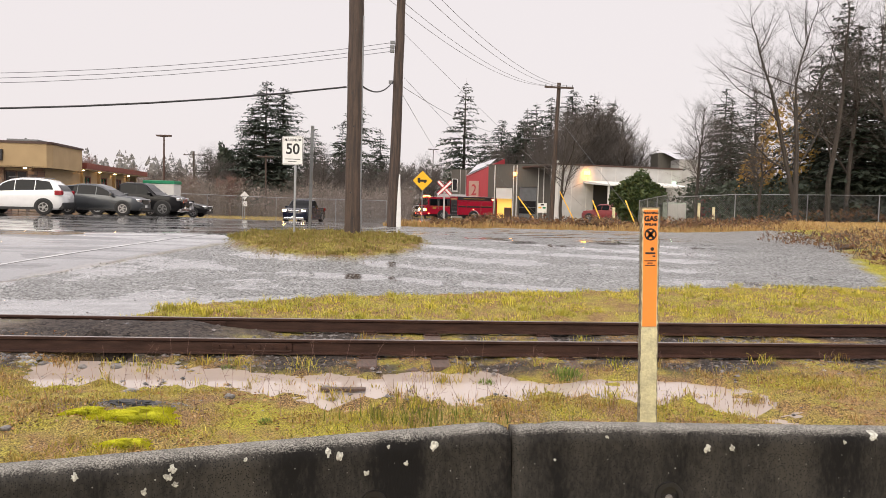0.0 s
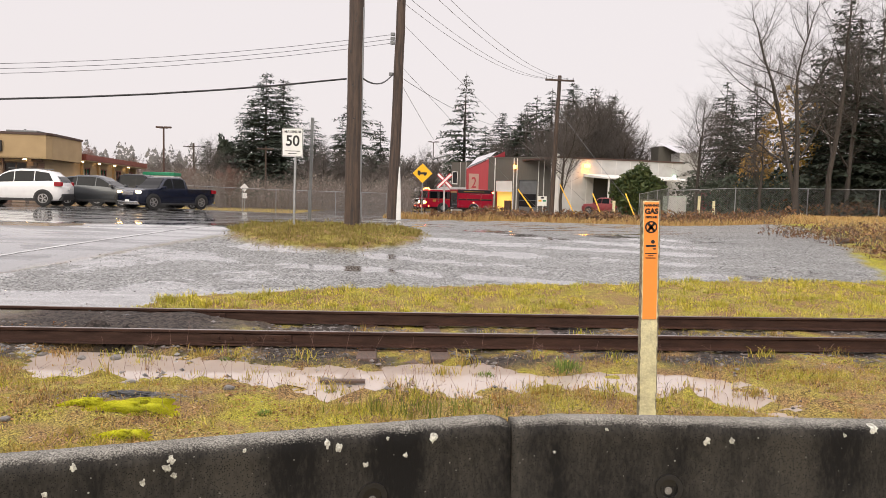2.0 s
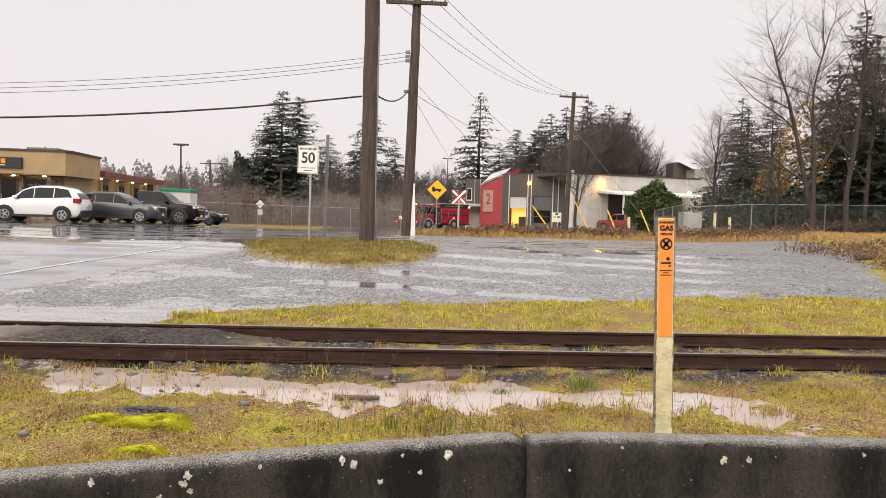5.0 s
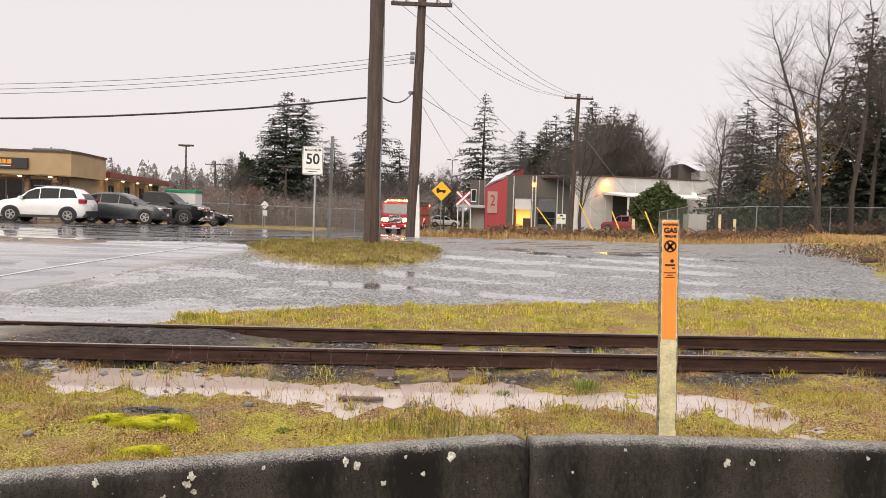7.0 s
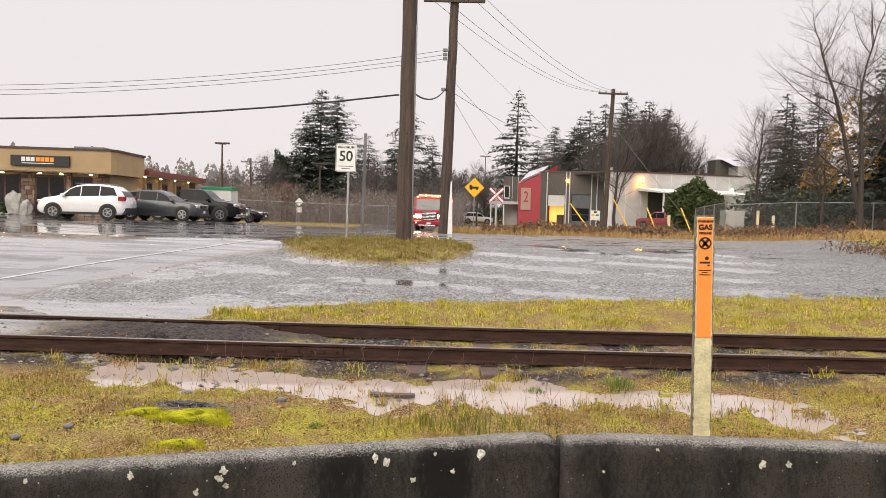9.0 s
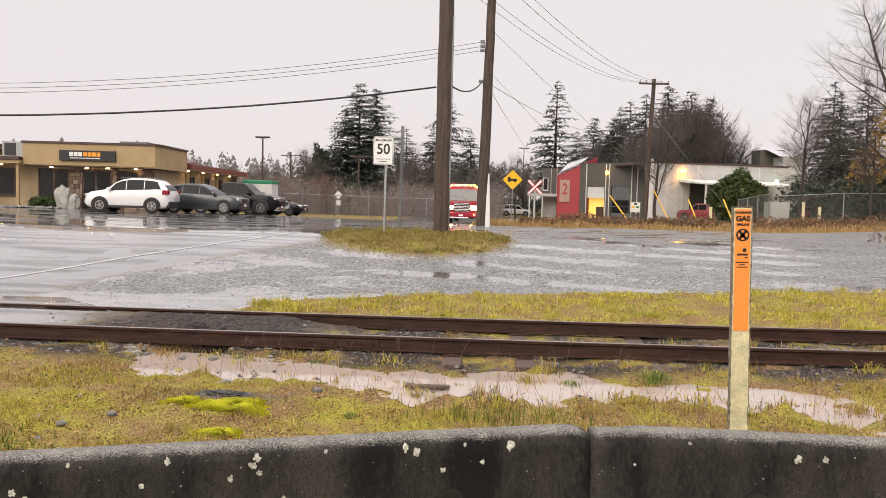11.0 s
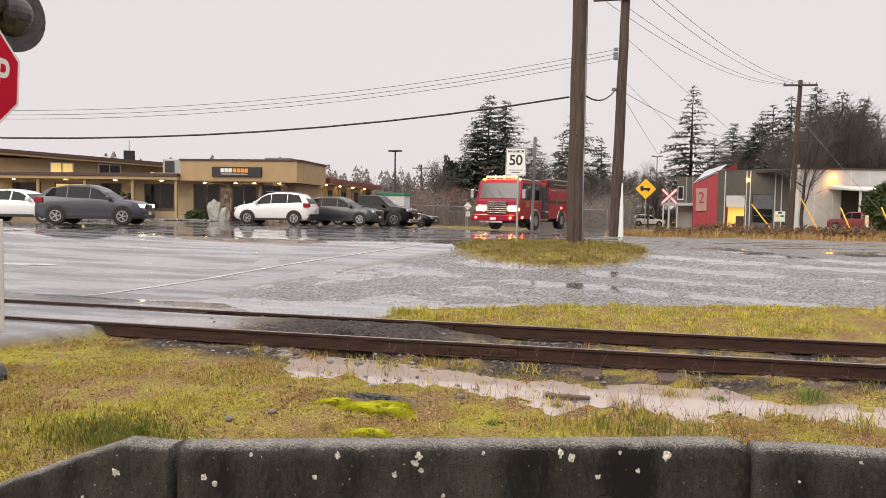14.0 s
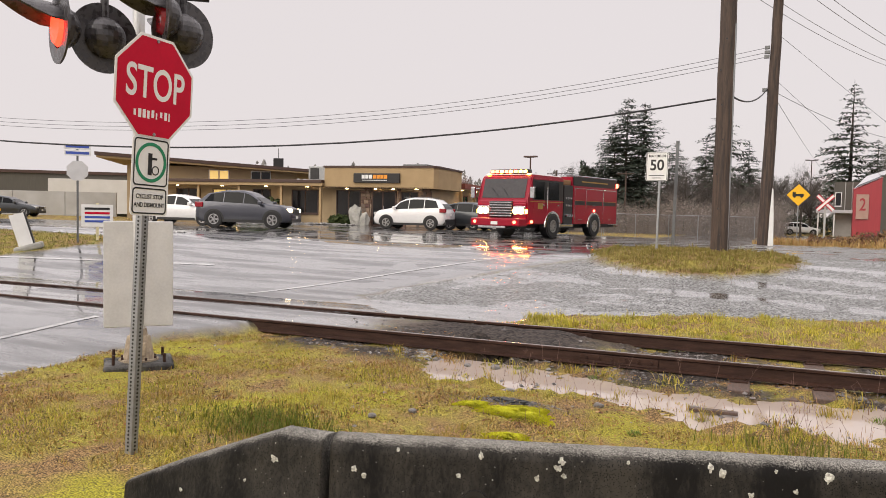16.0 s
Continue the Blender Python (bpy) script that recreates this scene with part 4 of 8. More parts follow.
pebbles("ballast_stones", 26000, -6.5, 9, 7.8, 11.6, lambda x, y: (1 - layers(x, y)[0]) * (1 - 0.97 * crumb(x, y, y - rail_y(x))) * sst(-0.75, -0.3, y - rail_y(x)) * sst(2.3, 1.8, y - rail_y(x)) * np.clip(0.35 + rip(x, y, 1.1, 5), 0.03, 1), 0.03, BALLAST, "wet angular ballast stones between the sleepers", 31)
pebbles("verge_stones", 2400, -8, 7, 4, 8.6, lambda x, y: (1 - layers(x, y)[0]) * np.clip(0.25 + rip(x, y, 0.8, 15), 0.03, 1), 0.022, RIVERSTONE, "scattered pale stones on the grass verge", 32)
pebbles("gravel_stones", 34000, -8.5, 10, 11, 20, lambda x, y: layers(x, y)[1] * (1 - 0.8 * layers(x, y)[4]), 0.017, RIVERSTONE, "loose wet gravel of the pull-off lot", 33)
pebbles("puddle_stones", 500, -4.7, 3.6, 6.6, 8.5, lambda x, y: sst(0.1, 0.5, pool(x, y)) * np.clip(0.1 + 1.1 * rip(x, y, 1.5, 22), 0.02, 0.9), 0.035, BALLAST, "dark stones lying in the muddy puddle", 36, 0.06)
pebbles("dark_gravel_stones", 30000, -9, 10, 11, 24, lambda x, y: layers(x, y)[1] * (1 - 0.85 * layers(x, y)[4]), 0.021, BALLAST, "dark wet stones strewn over the gravel lot", 35)
pebbles("crossing_stones", 160, -8, -2, 8.6, 10.4, lambda x, y: layers(x, y)[0], 0.016, BALLAST, "small stones lying on the crossing asphalt", 34)


pebbles("asphalt_crumbs", 2600, -3.25, -1.95, 5.85, 6.55, lambda x, y: np.exp(-(((x + 2.62) / 0.42) ** 2 + ((y - 6.2) / 0.13) ** 2)), 0.022, BALLAST, "black crumbs of old asphalt round the moss", 37)
pebbles("ditch_stones", 2600, -5.6, -2.3, 7.75, 8.55, lambda x, y: np.exp(-(((x + 4.1) / 0.9) ** 2 + ((y - 8.15) / 0.2) ** 2)) * np.clip(0.5 + rip(x, y, 1.9, 3), 0.1, 1), 0.034, RIVERSTONE, "grey and brown stones at the end of the puddle", 38)


def build_lines():
    """Painted edge lines of the road, following the ground."""
    def stripe(pts, w, label):
        bm = bmesh.new()
        prev = None
        for i in range(len(pts) - 1):
            a, c = Vector(pts[i]), Vector(pts[i + 1])
            nrm = Vector((-(c - a).y, (c - a).x)).normalized() * (w / 2)
            k = max(2, int((c - a).length / 0.25))
            for q in range(k + 1):
                p = a.lerp(c, q / k)
                row = [bm.verts.new((p.x + sgn * nrm.x, p.y + sgn * nrm.y, gz(p.x + sgn * nrm.x, p.y + sgn * nrm.y) + 0.006)) for sgn in (-1, 1)]
                if prev and q:
                    bm.faces.new((prev[0], row[0], row[1], prev[1]))
                prev = row
        tagged(new("road_line", to_mesh("road_line", bm, LINEWHITE)), label, "road marking", kind="structure")
    stripe([(-10.9, 10.8), (-9.6, 13.3), (-8.7, 15.3), (-7.2, 18.1), (-6.1, 21.2), (-5.3, 24.4), (-4.4, 29)], 0.11, "worn white edge line on wet asphalt")
    stripe([(-9.72, 5.7), (-9.76, 7.4)], 0.12, "short white lane line before the rails")
    stripe([(-22.5, 12.8), (-20.99, 13.09), (-14, 14.26)], 0.2, "white line across the mouth of the side street")
    stripe([(-20.43, 18.79), (-21.09, 22.43)], 0.2, "white stop line of the far street")


build_lines()


# ---------- the track ----------
def build_track():
    prof = [(-0.075, 0), (0.075, 0), (0.075, 0.012), (0.012, 0.03), (0.009, 0.128), (0.036, 0.142), (0.037, 0.166), (0.030, 0.172), (-0.030, 0.172), (-0.037, 0.166), (-0.036, 0.142), (-0.009, 0.128), (-0.012, 0.03), (-0.075, 0.012)]
    xs = list(np.arange(-60, -16, 4)) + list(np.arange(-16, 14, 1.0)) + list(np.arange(14, 70, 4))
    for off, lab in ((0.0, "rusty brown steel rail with a worn bright top"), (1.535, "rusty brown steel rail beside the gravel lot")):
        t = thing("rail", Matrix(), lab, "rail", "pair of rails")
        bm = bmesh.new()
        rows = [[bm.verts.new((x + 0.0, float(rail_y(x)) + off + p[0], 0.022 + p[1])) for p in prof] for x in xs]
        for a, c in zip(rows, rows[1:]):
            for i in range(len(prof)):
                j = (i + 1) % len(prof)
                bm.faces.new((a[i], c[i], c[j], a[j]))
        part("rail_body", bm, RUST, t)
        bm = bmesh.new()
        rows = [[bm.verts.new((x, float(rail_y(x)) + off + p, 0.1955 + q)) for p, q in ((-0.024, -0.001), (-0.016, 0.001), (0.016, 0.001), (0.024, -0.001))] for x in xs]
        for a, c in zip(rows, rows[1:]):
            for i in range(3):
                bm.faces.new((a[i], c[i], c[i + 1], a[i + 1]))
        part("running_surface", bm, RAILTOP, t, "bright wheel-polished running surface")
        for xj in ((-2.2,) if off == 0 else (-3.4,)):
            m = pose(xj, float(rail_y(xj)) + off, 0.022, 0, 0, math.degrees(math.atan(0.08)))
            bm = bx(-0.46, 0.46, -0.036, -0.012, 0.035, 0.125, 0.006)
            bx(-0.46, 0.46, -0.055, -0.012, 0.022, 0.045, 0.005, bm)
            bmesh.ops.transform(bm, matrix=m, verts=bm.verts)
            jb = part("joint_bar", bm, RUST, t, "bolted joint bar on the rail")
            for q in range(6):
                bm = rod((-0.38 + q * 0.152, -0.07, 0.085), (-0.38 + q * 0.152, -0.03, 0.085), 0.016, seg=6)
                bmesh.ops.transform(bm, matrix=m, verts=bm.verts)
                part("bolt", bm, RUST, jb)
    # sleepers with tie plates and spikes
    rnd = random.Random(5)
    src = thing("sleeper", Matrix(), "dark weathered timber sleeper under the rails", "sleeper", "sleepers of the track")
    part("beam", bx(-0.115, 0.115, -0.56, 2.08, -0.18, 0.0, 0.012), TIE, src)
    for yy in (0.0, 1.535):
        pl = part("tie_plate", bx(-0.095, 0.095, yy - 0.17, yy + 0.17, 0.0, 0.02, 0.004), RUST, src, "rusty steel tie plate")
        for sx, sy in ((-0.06, -0.1), (0.06, 0.1), (0.06, -0.1), (-0.06, 0.1)):
            part("spike", bx(sx - 0.014, sx + 0.014, yy + sy - 0.02, yy + sy + 0.016, 0.018, 0.05, 0.004), RUST, pl)
    k = 0
    spots = [-0.86, -0.02, 1.5]
    grid = [q for q in np.arange(-2.1, 9.6, 0.56) if min(abs(q - u) for u in spots) > 0.33] + spots
    for q in sorted(grid):
        e = rnd.uniform(-0.075, -0.04) if q not in spots else 0.0
        mm = pose(q, float(rail_y(q)), e + 0.001, 0, rnd.uniform(-1.2, 1.2), rnd.uniform(-3, 3) + 4.5)
        if k == 0:
            src.matrix_world = mm
        else:
            copy_thing(src, mm)
        k += 1


build_track()


# ---------- concrete barriers ----------
def barrier(m, length, label, nose=False, seed=0, chips=(), holes=(), grow=(1.0, 1.0)):
    rnd = random.Random(seed)
    t = thing("concrete_barrier", m, label, "barrier", "road barriers")
    half = [(0.25, 0.0), (0.25, 0.075), (0.115, 0.30), (0.090, 0.655), (0.087, 0.682), (0.080, 0.704), (0.068, 0.721), (0.052, 0.731), (0.032, 0.736), (0.010, 0.737)]
    n = 60
    bm = bmesh.new()
    rows = []
    for i in range(n + 1):
        u = i / n
        x = u * length
        k = grow[0] + (grow[1] - grow[0]) * u
        if nose:
            k = 0.42 + 0.58 * min(1.0, u / 0.80) ** 0.92
        w = 1.0 if not nose else (0.55 + 0.45 * float(sst(0, 0.25, u)))
        chip = sum(d * math.exp(-((x - c) / s) ** 2) for c, s, d in chips)
        row = []
        for side in (-1, 1):
            for (yy, zz) in (half if side < 0 else half[::-1]):
                jit = 0.0016 * rnd.uniform(-1, 1)
                row.append(bm.verts.new((x, side * yy * w + jit * 0.6, max(0, zz * k + (jit * 0.6 if zz > 0.5 else 0) - (chip if zz > 0.68 else 0)))))
        rows.append(row)
    for a, c in zip(rows, rows[1:]):
        for i in range(len(a) - 1):
            bm.faces.new((a[i], c[i], c[i + 1], a[i + 1]))
    bm.faces.new(rows[0])
    bm.faces.new(rows[-1][::-1])
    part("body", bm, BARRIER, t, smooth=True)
    # recess shade painted as a black ring and disc; no hollow is cut
    for hx, hz in holes:
        bmh = ring(0.043, 0.066, -0.012, 0.012, 24)
        bmesh.ops.transform(bmh, matrix=pose(hx, -0.103, hz, -5, 0, 0), verts=bmh.verts)
        h = part("lifting_socket", bmh, BLACK, t, "black ring painted for the shade round a lifting socket")
        bmh = rod((hx, -0.085, hz), (hx, -0.104, hz), 0.043, seg=18)
        part("socket_shadow", bmh, BLACK, h, "black disc painted for the shade inside the lifting socket")
        bmh = rod((hx, -0.085, hz - 0.012), (hx, -0.107, hz - 0.012), 0.024, 0.018, seg=14)
        part("socket_plug", bmh, CONCTOP, h, "pale bottom of the lifting socket")
    return t


def spots_on(t, items, seed, grow=(1.0, 1.0), length=2.6):
    """Lichen blotches: small crusts on the face that looks to the road."""
    rnd = random.Random(seed)
    for x, z, r in items:
        bm = bmesh.new()
        kz = grow[0] + (grow[1] - grow[0]) * x / length
        def skin(zz):
            return -float(np.interp(zz, [0.30, 0.655, 0.682, 0.704, 0.721, 0.731, 0.736], [0.115, 0.090, 0.087, 0.080, 0.068, 0.052, 0.032]))
        r *= 1.05
        rings = []
        for q in (0.25, 0.65, 1.0):
            row = []
            for i in range(14):
                e = r * q * (1 if q < 0.5 else rnd.uniform(0.5, 1.35))
                zz = min(0.735, z + e * math.sin(6.283 * i / 14))
                row.append(bm.verts.new((x + e * math.cos(6.283 * i / 14), skin(zz) - (0.0035 if q < 1 else 0.0005), zz * kz + (0.003 if zz > 0.7 and q < 1 else 0))))
            rings.append(row)
        bm.faces.new(rings[0])
        for p, q in zip(rings, rings[1:]):
            for i in range(14):
                bm.faces.new((p[i], p[(i + 1) % 14], q[(i + 1) % 14], q[i]))
        part("lichen_patch", bm, LICHEN, t, "pale lichen patch")


J1, J2 = (-2.17, 2.715), (0.335, 3.475)
A12 = math.degrees(math.atan2(J2[1] - J1[1], J2[0] - J1[0]))
L12 = math.hypot(J2[0] - J1[0], J2[1] - J1[1])
mid = barrier(pose(*J1, 0.0, 0, 0, A12) @ pose(0.012, 0, 0), L12 - 0.03, "mossy grey concrete road barrier with lichen spots", seed=1, chips=((L12 - 0.02, 0.05, 0.022),), holes=((0.70, 0.49), (1.93, 0.49)), grow=(1.01, 1.078))
right = barrier(pose(*J2, 0.0, 0, 0, 2.5) @ pose(0.012, 0, 0), 2.5, "grey concrete road barrier with a chipped corner", seed=2, chips=((0.02, 0.06, 0.022), (0.13, 0.05, 0.014)), holes=((0.75, 0.48), (1.95, 0.48)), grow=(1.078, 1.07))
barrier(pose(J2[0] + 2.52, J2[1] + 0.115, 0.0, 0, 0, 4) @ pose(0.012, 0, 0), 2.5, "grey concrete road barrier with dark stains", seed=3, grow=(1.07, 1.06))
AN = math.radians(A12 - 13)
nose = barrier(pose(J1[0] - 1.30 * math.cos(AN), J1[1] - 1.30 * math.sin(AN), 0.0, 0, 0, A12 - 13), 1.285, "tapered concrete end piece of the road barrier", nose=True, seed=4)
spots_on(mid, [(0.12, 0.60, 0.014), (0.17, 0.575, 0.012), (0.72, 0.695, 0.013), (0.62, 0.60, 0.011), (0.98, 0.61, 0.014), (1.07, 0.66, 0.016), (1.09, 0.69, 0.014), (1.10, 0.63, 0.012), (1.73, 0.70, 0.016), (1.78, 0.68, 0.017), (2.21, 0.685, 0.02), (2.08, 0.625, 0.011), (1.9, 0.60, 0.012), (0.33, 0.70, 0.009), (1.38, 0.70, 0.008), (2.0, 0.70, 0.007), (0.55, 0.46, 0.012), (1.2, 0.52, 0.01)], 3, (1.01, 1.078), 2.6)
spots_on(right, [(0.93, 0.655, 0.016), (1.05, 0.66, 0.015), (0.45, 0.70, 0.007), (1.6, 0.69, 0.01), (0.2, 0.60, 0.007), (1.75, 0.72, 0.02)], 4, (1.078, 1.07), 2.5)
spots_on(nose, [(1.02, 0.60, 0.02), (0.45, 0.36, 0.012), (0.85, 0.47, 0.008)], 5)


# ---------- posts, signs and poles ----------
def gas_marker():
    t = thing("pipeline_marker", pose(1.53, 5.32, gz(1.53, 5.32) - 0.05, 0, -1.6, 0), "chipped cream wooden marker post with an orange pipeline label", "marker post")
    top = 1.895 - gz(1.53, 5.32)
    rnd = random.Random(3)
    bm = bmesh.new()
    rows = []
    for i in range(31):
        z = top * i / 30
        a, c = 0.066 + rnd.uniform(-0.003, 0.002), 0.066 + rnd.uniform(-0.003, 0.002)
        rows.append([bm.verts.new(p) for p in ((-a, -0.02, z), (c, -0.02, z), (c, 0.02, z), (-a, 0.02, z))])
    for p, q in zip(rows, rows[1:]):
        for i in range(4):
            bm.faces.new((p[i], p[(i + 1) % 4], q[(i + 1) % 4], q[i]))
    bm.faces.new(rows[-1])
    part("post", bm, CHIP, t, "weathered post edge")
    bm = bmesh.new()
    rows = []
    for i in range(61):
        z = 0.02 + (top - 0.03) * i / 60
        rows.append([bm.verts.new((sgn * (0.0585 + rnd.uniform(-0.004, 0.003)), -0.0235, z)) for sgn in (-1, 1)])
    for p, q in zip(rows, rows[1:]):
        bm.faces.new((p[0], p[1], q[1], q[0]))
    part("paint_face", bm, CREAM, t, "chipped cream paint")
    lab = part("label", bx(-0.050, 0.050, -0.0275, -0.0245, top - 0.86, top - 0.018, 0.001), ORANGE, t, "orange warning label")
    f = -0.0285
    text("lettering", "WARNING", 0.0225, pose(0, f, top - 0.042), BLACK, lab, 0.0005, 0.0014)
    text("lettering", "GAS", 0.050, pose(0, f, top - 0.084), BLACK, lab, 0.0005, 0.003)
    text("lettering", "PIPELINE", 0.022, pose(0, f, top - 0.125), BLACK, lab, 0.0005, 0.0014)
    bm = ring(0.033, 0.044, -0.0006, 0.0006, 28)
    for a in (40, -40):
        bx(-0.009, 0.009, -0.0006, 0.0006, -0.035, 0.035, bm=bm, m=pose(0, 0, 0, 0, a, 0))
    bx(-0.016, 0.012, -0.0006, 0.0006, -0.016, 0.0, bm=bm)
    bmesh.ops.transform(bm, matrix=pose(0, f, top - 0.195), verts=bm.verts)
    part("no_digging_symbol", bm, BLACK, lab)
    bm = rod((0.014, f, top - 0.300), (0.014, f + 0.001, top - 0.300), 0.014, seg=12)
    bx(-0.036, 0.036, f, f + 0.001, top - 0.337, top - 0.323, bm=bm)
    bx(0.016, 0.036, f, f + 0.001, top - 0.356, top - 0.346, bm=bm)
    part("emblem", bm, PLASTIC, lab)
    for z, w in ((0.384, 0.042), (0.400, 0.02), (0.416, 0.036)):
        part("print_line", bx(-w, w, f, f + 0.001, top - z - 0.004, top - z + 0.003), BLACK, lab)


gas_marker()


def sign_plate(w, h, r, y0, y1, bm=None):
    """A plate with rounded corners in the xz plane."""
    pts = []
    for cx, cz, a0 in ((w / 2 - r, h / 2 - r, 0), (-w / 2 + r, h / 2 - r, 90), (-w / 2 + r, -h / 2 + r, 180), (w / 2 - r, -h / 2 + r, 270)):
        for k in range(5):
            a = radians(a0 + 22.5 * k)
            pts.append((cx + r * math.cos(a), cz + r * math.sin(a)))
    return prism(pts, y0, y1, "y", bm)


def border(w, h, r, y0, y1, t):
    bm = bmesh.new()
    def loop(g, y):
        out = []
        for cx, cz, a0 in ((w / 2 - r, h / 2 - r, 0), (-w / 2 + r, h / 2 - r, 90), (-w / 2 + r, -h / 2 + r, 180), (w / 2 - r, -h / 2 + r, 270)):
            for k in range(5):
                a = radians(a0 + 22.5 * k)
                out.append(bm.verts.new((cx + (r - g) * math.cos(a), y, cz + (r - g) * math.sin(a))))
        return out
    L = [loop(0, y0), loop(0, y1), loop(t, y1), loop(t, y0)]
    n = len(L[0])
    for k in range(4):
        for i in range(n):
            j = (i + 1) % n
            bm.faces.new((L[k][i], L[k][j], L[(k + 1) % 4][j], L[(k + 1) % 4][i]))
    return bm


def perforated_post(t, h, w, mtl=None):
    part("post", bx(-w / 2, w / 2, -w / 2, w / 2, -0.25, h, 0.004), mtl or GALVD, t, "square perforated steel post")


def stop_sign():
    t = thing("stop_sign", pose(-4.48, 3.49, gz(-4.48, 3.49), -1.92, 1.55, 0) @ pose(0, 0, 0, 0, 0, 92), "red stop sign and cyclist notice on a perforated steel post", "stop sign")
    post = part("post", bx(-0.032, 0.032, -0.032, 0.032, -0.2, 2.95, 0.005), GALV, t, "square perforated steel post")
    for k in range(64):
        z = 0.03 + k * 0.0275
        part("punched_hole", rod((0, -0.0345, z), (0, -0.030, z), 0.0085, seg=8), BLACK, post)
        part("punched_hole", rod((-0.0345, 0, z), (-0.030, 0, z), 0.0085, seg=8), BLACK, post)
    zc, R = 2.63, 0.362
    oct_ = lambda r: [(r / math.cos(radians(22.5)) * math.cos(radians(22.5 + 45 * i)), r / math.cos(radians(22.5)) * math.sin(radians(22.5 + 45 * i))) for i in range(8)]
    bm = prism(oct_(R), -0.040, -0.037)
    bmesh.ops.translate(bm, vec=(0.03, 0, zc), verts=bm.verts)
    pl = part("octagon_plate", bm, WHITE, t, "white border of the octagon plate")
    bm = prism(oct_(R - 0.02), -0.0425, -0.0405)
    bmesh.ops.translate(bm, vec=(0.03, 0, zc), verts=bm.verts)
    part("red_face", bm, SIGNRED, pl, "red reflective sign face")
    text("lettering", "STOP", 0.315, pose(0.03, -0.0435, zc + 0.015), WHITE, pl, 0.0008, 0.004, 0.72)
    rnd = random.Random(9)
    for k in range(9):
        x = 0.03 - 0.19 + k * 0.04
        part("worn_scrap", bx(x, x + rnd.uniform(0.01, 0.03), -0.0438, -0.0428, zc - 0.21 + rnd.uniform(-0.015, 0.01), zc - 0.165 + rnd.uniform(-0.012, 0.012)), WHITE, pl, "peeling white sticker scrap")
    for z in (zc + 0.33, zc - 0.33):
        part("bolt", rod((0.03, -0.05, z), (0.03, -0.036, z), 0.012, seg=8), GALV, t)
    nb = part("notice_backing", sign_plate(0.345, 0.56, 0.03, -0.040, -0.036), WHITE, t, "white cyclist notice with black rounded borders")
    nb.location = (0.02, 0, 2.0)
    for z, h in ((0.10, 0.335), (-0.175, 0.185)):
        b = border(0.315, h, 0.03, -0.0425, -0.0405, 0.010)
        o = part("border", b, BLACK, nb)
        o.location = (0, 0, z)
    b = ring(0.118, 0.142, -0.0425, -0.0405, 36)
    o = part("green_ring", b, SIGNGREEN, nb, "green ring of the cyclist notice")
    o.location = (0, 0, 0.10)
    b = bx(-0.028, 0.008, -0.0425, -0.0405, 0.01, 0.165)
    bx(-0.028, 0.055, -0.0425, -0.0405, 0.12, 0.135, bm=b)
    for cx in (0.03, ):
        r2 = ring(0.026, 0.034, -0.0425, -0.0405, 16)
        bmesh.ops.translate(r2, vec=(cx + 0.012, 0, 0.045), verts=r2.verts)
        o2 = part("wheel_symbol", r2, BLACK, nb)
    part("symbol_bar", b, BLACK, nb)
    text("lettering", "CYCLIST STOP", 0.045, pose(0, -0.0425, -0.145), BLACK, nb, 0.0006, 0.0008, 0.86)
    text("lettering", "AND DISMOUNT", 0.045, pose(0, -0.0425, -0.205), BLACK, nb, 0.0006, 0.0008, 0.82)


stop_sign()


